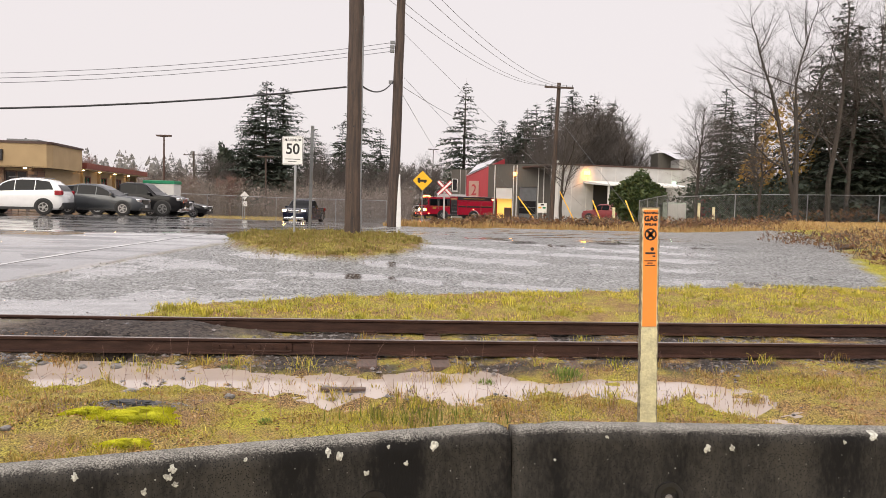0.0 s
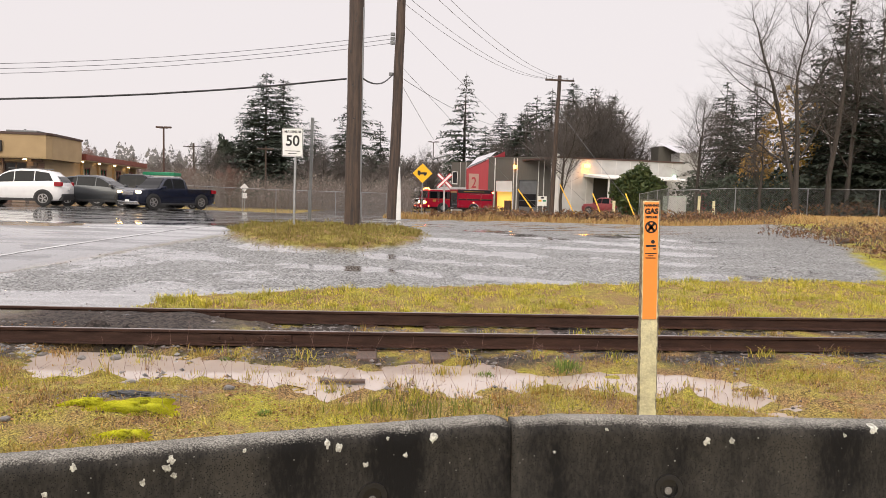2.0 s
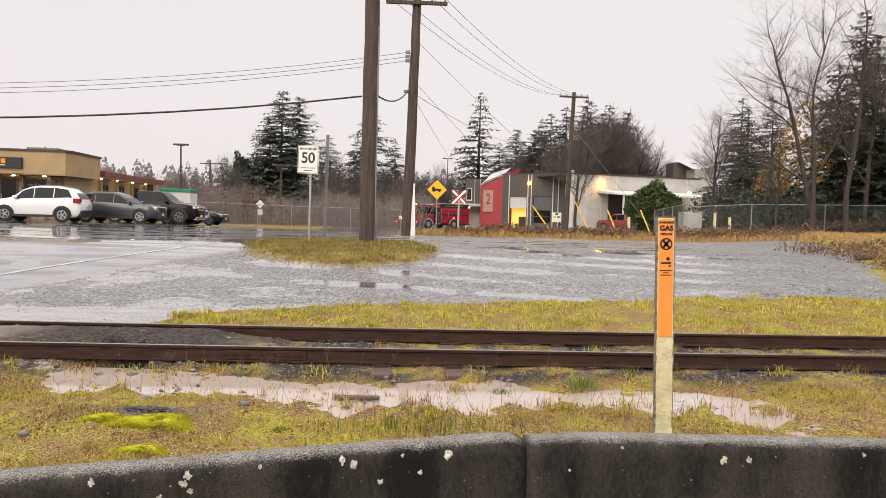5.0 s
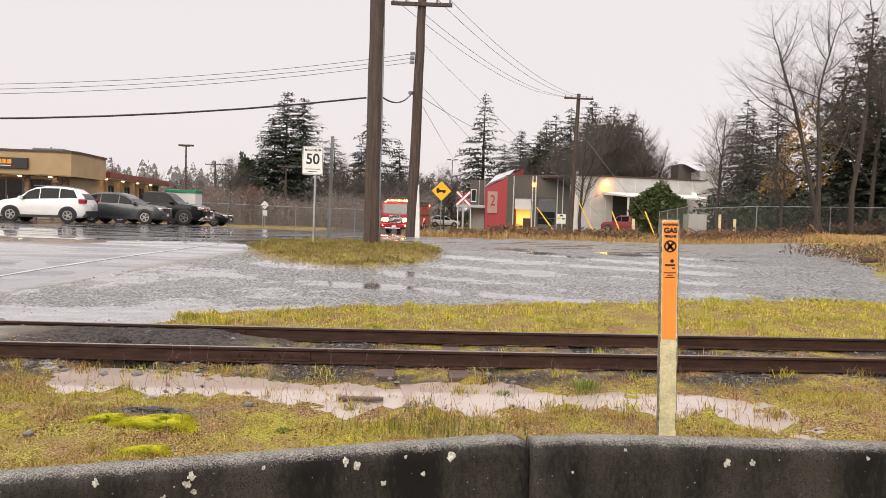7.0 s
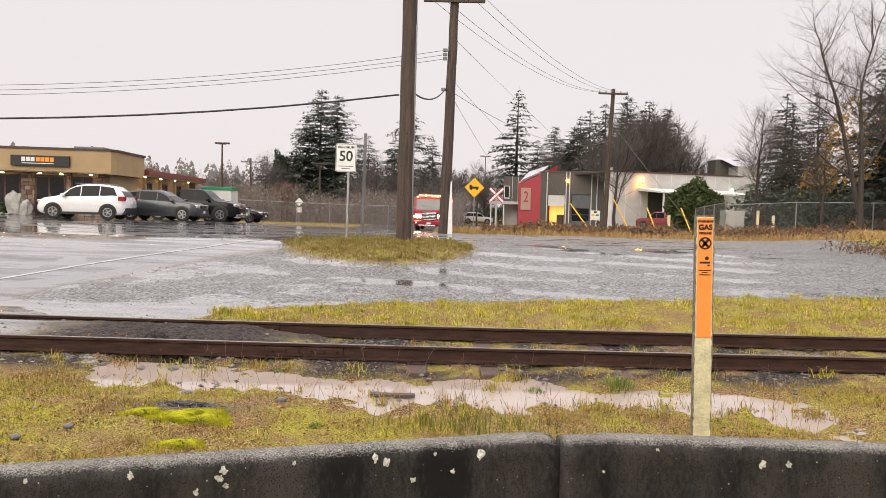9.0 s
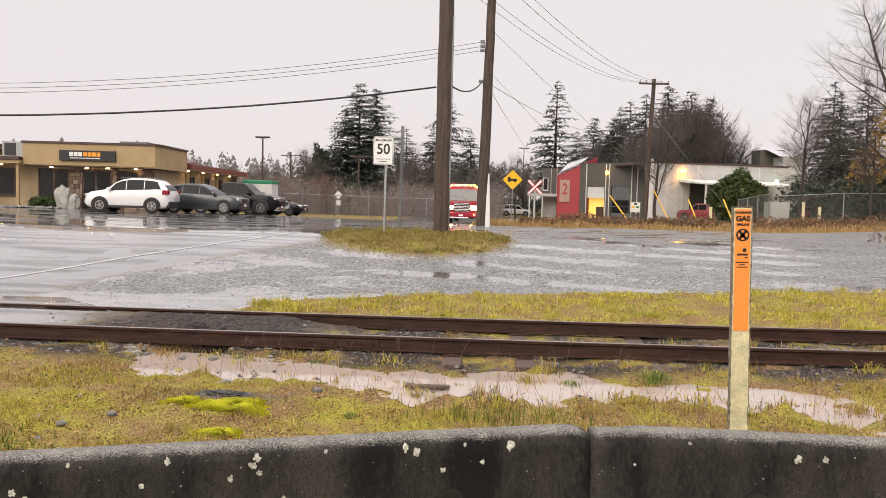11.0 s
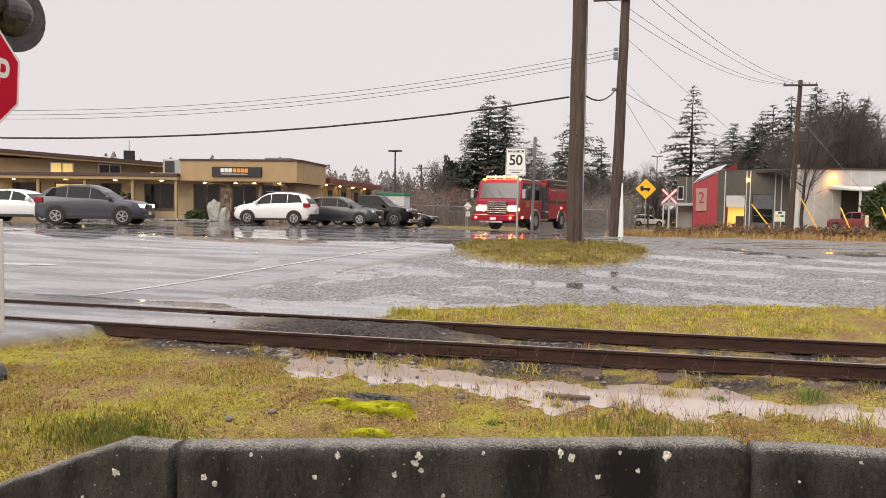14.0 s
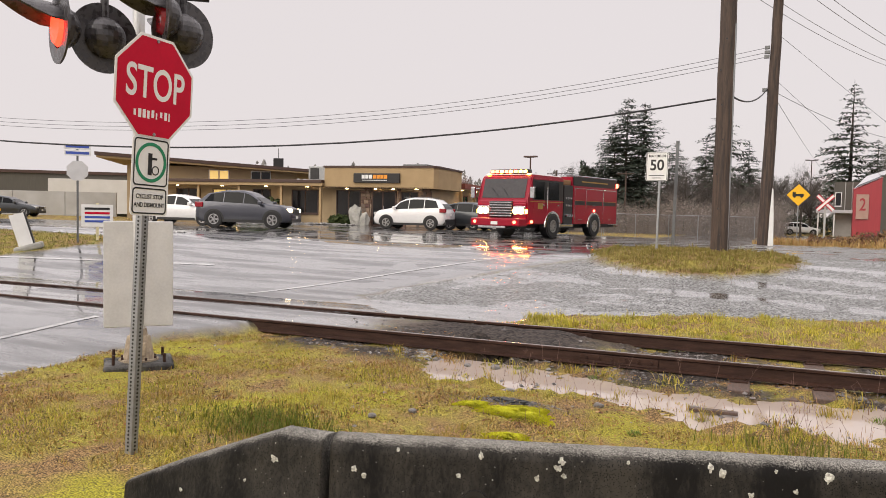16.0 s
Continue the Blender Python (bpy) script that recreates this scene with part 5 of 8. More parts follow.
def crossing_signal():
    x, y = -6.88, 5.65
    t = thing("crossing_signal", pose(x, y, gz(x, y), 0, 0, 50), "railway crossing flasher mast with lit red lamp and cabinet", "signal")
    foot = bx(-0.36, 0.36, -0.30, 0.30, -0.1, 0.06, 0.03)
    bmesh.ops.subdivide_edges(foot, edges=foot.edges, cuts=3, use_grid_fill=True)
    for v in foot.verts:
        v.co += noise.noise_vector(v.co * 7) * 0.025
    part("concrete_foot", foot, CONC, t, "cracked dark concrete foot")
    base = part("junction_base", rod((0, 0, 0.07), (0, 0, 0.34), 0.17, 0.12, 8), BASEBEIGE, t, "cast beige junction base")
    part("base_flange", rod((0, 0, 0.05), (0, 0, 0.085), 0.21, seg=8), BASEBEIGE, base)
    part("base_collar", rod((0, 0, 0.33), (0, 0, 0.42), 0.10, 0.085, 14), BASEBEIGE, base)
    part("base_cover", bx(-0.075, 0.075, -0.175, -0.12, 0.13, 0.28, 0.012), BASEBEIGE, base, "bolted cover plate")
    for k in range(8):
        q = radians(22.5 + 45 * k)
        part("base_bolt", rod((0.185 * math.cos(q), 0.185 * math.sin(q), 0.08), (0.185 * math.cos(q), 0.185 * math.sin(q), 0.11), 0.016, seg=6), RUST, base)
    for sx in (-0.26, 0.26):
        for sy in (-0.2, 0.2):
            part("anchor_bolt", rod((sx, sy, 0.05), (sx, sy, 0.16), 0.018, seg=6), RUST, t)
    part("mast", rod((0, 0, 0.38), (0, 0, 4.5), 0.064, seg=16), BARE, t, "silver aluminium mast", smooth=False)
    part("back_panel", bx(-0.36, 0.36, -0.03, -0.012, 0.44, 1.62, 0.01), BARE, t, "plain silver back of the crossing sign")
    turn = t.matrix_world.inverted()
    part("cross_arm", rod(turn @ Vector((-7.35, 4.55, 4.02)), turn @ Vector((-5.95, 5.75, 4.02)), 0.045, seg=12), HOODBLK, t)
    for spot, yaw, lit in (((-6.06, 5.50, 3.60), 77, False), ((-6.62, 5.00, 3.50), 77, False), ((-6.70, 4.56, 3.52), 158, True), ((-6.05, 5.22, 3.72), 150, False)):
        part("hanger", rod(turn @ Vector(spot), turn @ Vector((spot[0], spot[1], 4.02)), 0.04, seg=10), HOODBLK, t)
        h = part("lamp_housing", bmesh.new(), HOODBLK, t, "round black lamp housing")
        bm = bmesh.new()
        bmesh.ops.create_uvsphere(bm, u_segments=24, v_segments=12, radius=0.17)
        bmesh.ops.delete(bm, geom=[v for v in bm.verts if v.co.y * 1 > 0.02], context="VERTS")
        for v in bm.verts:
            v.co.y *= 0.9
        r2 = ring(0.165, 0.285, -0.004, 0.012, 32, bm)
        bmesh.ops.recalc_face_normals(bm, faces=bm.faces)
        bm.to_mesh(h.data)
        bm.free()
        hood = bmesh.new()
        L = []
        for i in range(17):
            a = radians(8 + 164 * i / 16)
            d = 0.10 + 0.36 * math.sin(radians(180 * i / 16)) ** 0.8
            L.append([hood.verts.new((0.175 * math.cos(a), 0.012, 0.175 * math.sin(a))), hood.verts.new((0.19 * math.cos(a), d, 0.19 * math.sin(a) + 0.01)), hood.verts.new((0.18 * math.cos(a), d, 0.18 * math.sin(a) + 0.004)), hood.verts.new((0.168 * math.cos(a), 0.012, 0.168 * math.sin(a)))])
        for p, q in zip(L, L[1:]):
            for i in range(3):
                hood.faces.new((p[i], q[i], q[i + 1], p[i + 1]))
        hd = part("hood", hood, HOODBLK, h, "long black visor hood")
        bm = rod((0, 0.008, 0), (0, 0.04, 0), 0.155, 0.13, seg=24)
        part("lens", bm, CROSSRED if lit else TAILRED, h, "lit red lens" if lit else "")
        h.matrix_world = pose(*spot, 0, 0, yaw) @ Matrix.Diagonal((1.22, 1.22, 1.22, 1))


crossing_signal()


def speed_sign():
    x, y = -4.13, 20.63
    g = gz(x, y)
    t = thing("speed_sign", pose(x, y, g, 0, 0.6, -8), "white speed limit sign on a thin grey post", "speed sign")
    part("post", bx(-0.028, 0.028, 0.0, 0.05, -0.3, 3.54 - g, 0.004), GALV, t)
    p = part("plate", sign_plate(0.60, 0.78, 0.04, -0.006, -0.002), WHITE, t)
    p.location = (-0.08, 0, 3.16 - g)
    part("border", border(0.575, 0.755, 0.035, -0.009, -0.007, 0.012), BLACK, p)
    text("lettering", "MAXIMUM", 0.105, pose(0, -0.0075, 0.285), BLACK, p, 0.001, 0.001, 0.98)
    text("lettering", "50", 0.40, pose(0, -0.0075, 0.03), BLACK, p, 0.001, 0.008, 1.0)
    for z, w in ((-0.235, 0.21), (-0.305, 0.12)):
        part("print_line", bx(-w, w, -0.0085, -0.0065, z - 0.009, z + 0.009), BLACK, p)
    x, y = -3.86, 21.58
    t = thing("sign_post", pose(x, y, gz(x, y), 0, 0.8, 0), "plain grey steel post standing in the grass", "post")
    part("post", bx(-0.042, 0.042, -0.03, 0.03, -0.3, 3.0, 0.006), GALVD, t)
    part("cap", bx(-0.046, 0.046, -0.034, 0.034, 3.0, 3.02, 0.004), GALV, t, "flat steel cap")


speed_sign()


def utility_pole(x, y, z, top, r0, r1, dx, dy, label, arm=None, insul=()):
    t = thing("utility_pole", pose(x, y, z), label, "utility pole", "utility poles")
    bm = bmesh.new()
    rows = []
    n = 14
    rnd = random.Random(int(x * 10))
    for i in range(n + 1):
        u = i / n
        r = (r0 + (r1 - r0) * u) * (1 + (0.06 if i == 0 else 0))
        cx, cy = dx * u + rnd.uniform(-0.01, 0.01), dy * u
        rows.append([bm.verts.new((cx + r * math.cos(6.2832 * k / 14) * (1 + 0.02 * math.sin(3 * k + x)), cy + r * math.sin(6.2832 * k / 14), -0.5 + (top - z + 0.5) * u)) for k in range(14)])
    for p, q in zip(rows, rows[1:]):
        for k in range(14):
            bm.faces.new((p[k], p[(k + 1) % 14], q[(k + 1) % 14], q[k]))
    bm.faces.new(rows[-1])
    part("shaft", bm, POLEWOOD, t, "dark creosoted timber shaft")
    if arm:
        az, half, ang = arm
        u = (az - z) / (top - z)
        b = bx(-half, half, -0.06, 0.06, -0.07, 0.07, 0.01)
        bmesh.ops.transform(b, matrix=pose(dx * u, dy * u - r1 - 0.05, az - z, 0, 0, ang), verts=b.verts)
        a = part("crossarm", b, POLEWOOD, t, "timber crossarm")
        for s in (-0.92, -0.5, 0.5, 0.92):
            q = Matrix.Rotation(radians(ang), 3, "Z") @ Vector((s * half, 0, 0))
            part("insulator", rod((dx * u + q.x, dy * u - r1 - 0.05 + q.y, az - z + 0.07), (dx * u + q.x, dy * u - r1 - 0.05 + q.y, az - z + 0.24), 0.05, 0.025, 8), GALVD, a)
    for iz in insul:
        u = (iz - z) / (top - z)
        part("spool_bracket", bx(dx * u - r0 - 0.12, dx * u - r0 + 0.05, dy * u - 0.2, dy * u - 0.08, iz - z - 0.06, iz - z + 0.06, 0.01), GALVD, t)
    return t


P1 = utility_pole(-2.53, 20.77, gz(-2.53, 20.77) - 0.05, 12.5, 0.235, 0.185, 0.03, 0.0, "tall dark creosoted timber utility pole on the grass island")
part("conduit", rod((0.20, -0.06, 0.0), (0.205, -0.06, 6.0), 0.035, seg=8), GALV, P1, "pale grey cable conduit")
for k, zz in enumerate((0.5, 1.2, 2.1, 3.0, 3.9, 4.8, 5.6)):
    part("bolt_hole", rod((0.02 - 0.06 * (k % 3), -0.245 + 0.004 * k, zz), (0.02 - 0.06 * (k % 3), -0.20, zz), 0.022, seg=8), BLACK, P1)
P2 = utility_pole(-2.05, 29.85, gz(-2.05, 29.85) - 0.05, 10.35, 0.235, 0.165, 0.20, 0.0, "timber utility pole with crossarm and a white guard", arm=(9.93, 1.2, 3), insul=(8.03, 7.86, 7.7, 6.5))
bm = prism([(0.17, 0), (0.36, 0), (0.33, 1.2), (0.29, 2.1), (0.25, 2.15), (0.20, 1.2)], -0.30, -0.18)
part("guard_panel", bm, WHITE, P2, "tapered white plastic guard")
for q in ((0.16, 6.3, 0.20, 5.2), (0.20, 5.2, 0.16, 3.5)):
    part("riser_cable", rod((q[0] + 0.06, -0.1, q[1]), (q[2] + 0.04, -0.1, q[3]), 0.03, seg=6), CABLE, P2, "black riser cable")
gp = gz(8.8, 61.3)
utility_pole(8.75, 61.3, gp, 11.7, 0.21, 0.15, 0.30, 0.0, "timber utility pole beside the hall yard", arm=(11.3, 1.2, 8))
utility_pole(-20.8, 87.5, -0.2, 6.9, 0.12, 0.09, 0.0, 0.0, "slim timber pole in front of the woods", arm=(6.6, 1.0, 0))
utility_pole(-40, 120, -0.3, 9.0, 0.16, 0.12, 0.0, 0.0, "distant timber pole with transformers", arm=(8.4, 1.6, 0))


def cable(name, p, q, sag, r, material, label):
    cu = bpy.data.curves.new(name, "CURVE")
    cu.dimensions, cu.bevel_depth, cu.bevel_resolution = "3D", r, 1
    sp = cu.splines.new("POLY")
    n = 24
    sp.points.add(n)
    for i in range(n + 1):
        u = i / n
        v = Vector(p).lerp(Vector(q), u)
        sp.points[i].co = (v.x, v.y, v.z - sag * 4 * u * (1 - u), 1)
    cu.materials.append(material)
    tagged(new(name, cu), label, "cable", "overhead wires")


cable("overhead_cable", (-40.6, 7.7, 7.0), (-2.75, 20.70, 4.93), 2.33, 0.026, CABLE, "thick black overhead cable strung to the pole")
cable("overhead_cable", (-2.30, 20.70, 4.95), (-2.13, 29.65, 6.5), 0.25, 0.024, CABLE, "thick black overhead cable between two poles")
for z0, z1 in ((7.0, 8.03), (6.75, 7.86), (6.45, 7.70)):
    cable("overhead_wire", (-49.95, 15.3, z1 + 0.05), (-2.15, 29.72, z1), 2.74, 0.010, WIREGREY, "thin grey overhead service wire")
for dx, zt, xe, ye, ze in ((-1.1, 10.15, 8.0, 61.3, 11.45), (-0.6, 10.15, 8.5, 61.3, 11.45), (0.6, 10.15, 9.5, 61.3, 11.45), (1.1, 10.15, 10.1, 61.3, 11.45)):
    cable("overhead_wire", (-1.86 + dx, 29.7, zt), (xe, ye, ze), 0.9, 0.010, WIREGREY, "thin power wire between crossarms")
    cable("overhead_wire", (-1.86 + dx, 29.7, zt), (-5.0 + dx * 1.3, -2.0, 11.2), 0.5, 0.010, WIREGREY, "thin power wire running over the road")
cable("overhead_wire", (-2.0, 29.7, 6.5), (8.9, 61.2, 7.6), 1.1, 0.010, WIREGREY, "sagging thin telephone cable")
cable("overhead_wire", (-1.95, 29.7, 8.6), (9.2, 48.5, 1.6), 0.1, 0.007, WIREGREY, "slanting steel guy wire")
cable("overhead_wire", (-1.9, 29.7, 6.9), (6.1, 47.5, 1.0), 0.1, 0.007, WIREGREY, "slanting steel guy wire")
cable("overhead_wire", (9.0, 61.2, 9.0), (11.9, 46.6, 1.2), 0.05, 0.012, WIREGREY, "slanting steel guy wire")
cable("overhead_wire", (-1.9, 29.8, 6.3), (1.0, 107.5, 6.4), 0.4, 0.010, WIREGREY, "black service cable to the hall")
for (a, c) in (((4.87, 49.7, 2.35), (6.07, 47.5, 0.9)), ((9.68, 49.0, 2.2), (10.01, 46.9, 1.0)), ((11.7, 48.5, 2.25), (11.93, 46.4, 1.0)), ((9.0, 58.6, 2.9), (10.2, 57.0, 1.1))):
    t = thing("guy_guard", pose(0, 0, 0), "bright yellow plastic guard on a guy wire", "guy guard", "guy wire guards")
    g = Vector((c[0], c[1], gz(c[0], c[1]) - 0.1))
    part("tube", rod(a, g, 0.04, seg=8), YELLOW, t)


def diamond_sign():
    g = gz(-2.1, 74.9)
    t = thing("truck_warning_sign", pose(-2.2, 74.9, g, 0, 0, 2), "yellow diamond fire engine warning sign on a post", "warning sign")
    part("post", rod((0, 0.04, -0.2), (0, 0.04, 4.6 - g), 0.05, seg=8), GALV, t)
    zc = 3.95 - g
    d = part("diamond_plate", prism([(0, -0.98), (0.98, 0), (0, 0.98), (-0.98, 0)], -0.03, -0.01), YELLOW, t)
    d.location = (0, 0, zc)
    b = bx(-0.5, 0.42, -0.045, -0.032, -0.12, 0.10)
    bx(-0.5, -0.22, -0.045, -0.032, 0.08, 0.26, bm=b)
    for wx in (-0.33, 0.25):
        rod((wx, -0.045, -0.14), (wx, -0.03, -0.14), 0.11, seg=12, bm=b)
    part("truck_symbol", b, BLACK, d)
    g = gz(0, 79.9)
    t = thing("crossbuck", pose(0, 79.9, g, 0, 0, 2), "white railway crossbuck with red edges on a post", "crossing sign")
    part("post", bx(-0.09, 0.09, 0.0, 0.14, -0.2, 3.5 - g, 0.01), WALLPALE, t)
    for a in (45, -45):
        b = bx(-0.115, 0.115, -0.05, -0.03, -0.98, 0.98)
        o = part("blade", b, WHITE, t)
        o.matrix_local = pose(0, -0.03 if a > 0 else 0, 3.37 - g, 0, a, 0)
        for s in (-0.15, 0.15):
            q = part("red_edge", bx(s - 0.04, s + 0.04, -0.055, -0.035, -0.98, 0.98), SIGNRED, o)
    for x, y, h in ((3.0, 36.0, 1.4), (-20.0, 75.3, 2.6)):
        g = gz(x, y)
        if h > 2:
            t = thing("route_sign", pose(x, y, g), "small diamond and square signs seen on a post", "road sign")
            part("post", rod((0, 0, -0.2), (0, 0, h), 0.035, seg=8), GALV, t)
            o = part("plate", prism([(0, -0.42), (0.42, 0), (0, 0.42), (-0.42, 0)], -0.05, -0.03), BARE, t)
            o.location = (0, 0, h - 0.35)
            o = part("plate", bx(-0.26, 0.26, -0.05, -0.03, -0.26, 0.26), BARE, t)
            o.location = (0, 0, h - 1.15)
    g = gz(9.7, 74)
    t = thing("notice_board", pose(9.7, 74.3, g), "small white notice board beside the hall drive", "notice board")
    for sx in (-0.4, 0.4):
        part("leg", rod((sx, 0, -0.2), (sx, 0, 2.0 - g), 0.04, seg=8), GALV, t)
    part("board", bx(-0.45, 0.45, -0.05, -0.02, 1.05 - g, 2.0 - g, 0.01), WHITE, t)
    for sx, sz, mt in ((-0.22, 1.55, YELLOW), (0.2, 1.55, SIGNGREEN), (0.0, 1.85, BLACK)):
        part("print_block", bx(sx - 0.15, sx + 0.15, -0.056, -0.051, sz - g - 0.08, sz - g + 0.08), mt, t)


diamond_sign()


# ---------- vehicles ----------
def wheel(t, x, y, r, w, spokes=5, rimmat=None, hub=0.62):
    s = 1 if y > 0 else -1
    wh = part("wheel", rod((0, -w / 2 * s, 0), (0, w * 0.1 * s, 0), r * 0.5, seg=12), PLASTIC, t)
    wh.location = (x, y, r)
    b = bmesh.new()
    prof = [(r * hub, -w / 2), (r * 0.94, -w / 2), (r, -w * 0.36), (r, w * 0.36), (r * 0.94, w / 2), (r * hub, w / 2)]
    n = 26
    L = [[b.verts.new((q * math.cos(6.2832 * i / n), yy, q * math.sin(6.2832 * i / n))) for i in range(n)] for q, yy in prof]
    for k in range(len(prof)):
        for i in range(n):
            j = (i + 1) % n
            b.faces.new((L[k][i], L[k][j], L[(k + 1) % len(prof)][j], L[(k + 1) % len(prof)][i]))
    part("tyre", b, TYRE, wh, "black tyre")
    b = ring(r * hub * 0.86, r * hub * 1.02, w * 0.38 * s, w * 0.49 * s, 26)
    rod((0, w * 0.30 * s, 0), (0, w * 0.47 * s, 0), r * 0.14, seg=10, bm=b)
    for k in range(spokes):
        a = 360 / spokes * k
        for da in (-9, 9):
            bx(r * 0.1, r * hub * 0.92, min(w * 0.34 * s, w * 0.44 * s), max(w * 0.34 * s, w * 0.44 * s), -r * 0.035, r * 0.035, bm=b, m=pose(0, 0, 0, 0, a + da, 0))
    part("rim", b, rimmat or ALLOY, wh, "spoked alloy rim")
    return wh


def car(name, m, label, paint, L=4.6, W=1.84, prof=None, wheels=(0.19, 0.80), r=0.36, panes=((0.33, 0.50), (0.515, 0.70), (0.72, 0.88)), kind="suv", lamps=None, tail=None, category="car", rear_glass=True, group=""):
    """prof: rows of (share of the length from the front, belt height, top height, share of full width at the top)."""
    t = thing(name, m, label, category, group)
    P = np.array(prof, float)
    def at(u):
        belt, top, wt = (np.interp(u, P[:, 0], P[:, k]) for k in (1, 2, 3))
        plan = 1 - 0.16 * max(0, (0.10 - u) / 0.10) ** 2 - 0.10 * max(0, (u - 0.93) / 0.07) ** 2
        return belt, top, wt, W / 2 * plan
    us = sorted(set(list(P[:, 0]) + list(np.linspace(0, 1, 22))))
    b = bmesh.new()
    rows = []
    for u in us:
        belt, top, wt, hw = at(u)
        x = L / 2 - u * L
        zb = 0.24 + 0.14 * max(0, (0.06 - u) / 0.06) + 0.16 * max(0, (u - 0.94) / 0.06)
        half = [(hw * 0.90, zb), (hw * 0.985, zb + 0.10), (hw, (zb + belt) / 2 + 0.05), (hw * 0.965, belt), (hw * (wt + 0.03), belt + (top - belt) * 0.80), (hw * wt * 0.94, belt + (top - belt) * 0.96), (hw * wt * 0.6, top)]
        rows.append([b.verts.new((x, -q[0], q[1])) for q in half] + [b.verts.new((x, q[0], q[1])) for q in half[::-1]])
    for p, q in zip(rows, rows[1:]):
        for i in range(len(p)):
            j = (i + 1) % len(p)
            b.faces.new((p[i], p[j], q[j], q[i]))
    b.faces.new(rows[0])
    b.faces.new(rows[-1][::-1])
    part("body", b, paint, t, smooth=True)
    def side(u, f, s, off=0.006):
        belt, top, wt, hw = at(u)
        w0, w1 = hw * 0.965, hw * (wt + 0.03)
        g = f / 0.80
        return (L / 2 - u * L, s * (w0 + (w1 - w0) * g + off), belt + (top - belt) * f)
    for s in (-1, 1):
        for k, (u0, u1) in enumerate(panes):
            bb = bmesh.new()
            lo, hi = 0.05, 0.84
            d0 = 0.03 if k == 0 else 0.0
            d1 = -0.055 if k == len(panes) - 1 and kind != "truck" else 0.0
            pts = []
            for q in np.linspace(0, 1, 5):
                pts.append(side(u0 + (u1 - u0) * q, lo, s))
            for q in np.linspace(1, 0, 5):
                pts.append(side(u0 + d0 + 0.045 * (k == 0) + (u1 + d1 - u0 - d0 - 0.045 * (k == 0)) * q, hi, s))
            vs = [bb.verts.new(p) for p in pts]
            n2 = len(vs)
            for i in range(4):
                bb.faces.new((vs[i], vs[i + 1], vs[n2 - 2 - i], vs[n2 - 1 - i]))
            part("side_window", bb, GLASS, t, "dark side window")
        for u in wheels:
            wx = L / 2 - u * L
            bb = bmesh.new()
            prev = None
            for i in range(15):
                a = radians(-8 + 196 * i / 14)
                row = [bb.verts.new((wx + q * math.cos(a), s * (W / 2 + o), r + q * math.sin(a))) for q, o in ((r * 1.0, -0.03), (r * 1.02, 0.012), (r * 1.2, 0.008))]
                if prev:
                    for k in range(2):
                        bb.faces.new((prev[k], row[k], row[k + 1], prev[k + 1]))
                prev = row
            part("wheel_arch", bb, PLASTIC if kind in ("suv", "truck") else paint, t)
            bb = rod((wx, s * (W / 2 - 0.02), r), (wx, s * (W / 2 + 0.005), r), r * 1.04, seg=24)
            part("arch_liner", bb, BLACK, t)
            wheel(t, wx, s * (W / 2 - 0.085), r, 0.24)
        part("sill", bx(L / 2 - wheels[1] * L + r, L / 2 - wheels[0] * L - r, s * W / 2 - 0.02 * (s > 0) - 0.0, s * W / 2 + 0.012 * s + 0.02 * (s < 0), 0.24, 0.36, 0.01), PLASTIC, t)
        um = panes[0][0] + 0.02
        belt, top, wt, hw = at(um)
        mx = L / 2 - um * L
        part("mirror", bx(mx - 0.08, mx + 0.10, min(s * hw, s * (hw + 0.2)), max(s * hw, s * (hw + 0.2)), belt + 0.02, belt + 0.17, 0.03), paint, t)
    def cross(u0, u1, f0, f1, nm, mtl, off):
        bb = bmesh.new()
        rows2 = []
        for q in np.linspace(0, 1, 4):
            u = u0 + (u1 - u0) * q
            belt, top, wt, hw = at(u)
            w = hw * wt * (f0 + (f1 - f0) * q)
            rows2.append([bb.verts.new((L / 2 - u * L + off * (1 if u0 < 0.5 else -1), sy * w, top + off * 0.8)) for sy in (-1, -0.6, 0.6, 1)])
        for p, q in zip(rows2, rows2[1:]):
            for i in range(3):
                bb.faces.new((p[i], p[i + 1], q[i + 1], q[i]))
        part(nm, bb, mtl, t)
    cross(panes[0][0] - 0.035, panes[0][0] + 0.085, 0.98, 0.84, "windscreen", GLASS, 0.012)
    if kind != "truck":
        cross(min(0.985, panes[-1][1] + 0.075), panes[-1][1] + 0.02, 0.95, 0.8, "rear_window", GLASS, 0.012)
    lm = {"off": ALLOY, "soft": HEADSOFT, "on": HEADLAMP}[lamps or "off"]
    hz = P[2, 1] - 0.12
    for s in (-1, 1):
        hw = at(0.03)[3]
        part("headlamp", bx(L / 2 - 0.30, L / 2 - 0.02, s * (hw - 0.17) - 0.15, s * (hw - 0.17) + 0.15, hz - 0.075, hz + 0.075, 0.03), lm, t, "headlamp")
        hw = at(0.97)[3]
        part("tail_lamp", bx(-L / 2 + 0.01, -L / 2 + 0.35, s * (hw - 0.06) - 0.13, s * (hw - 0.06) + 0.13, P[-2, 1] - 0.22, P[-2, 1] + 0.0, 0.03), TAILLIT if tail else TAILRED, t, "red tail lamp")
    part("grille", bx(L / 2 - 0.12, L / 2 + 0.012, -0.42, 0.42, hz - 0.18, hz + 0.06, 0.03), PLASTIC if kind != "truck" else CHROME, t, "front grille")
    part("front_bumper", bx(L / 2 - 0.2, L / 2 + 0.02, -W / 2 + 0.18, W / 2 - 0.18, 0.26, 0.46, 0.04), PLASTIC if kind != "truck" else CHROME, t)
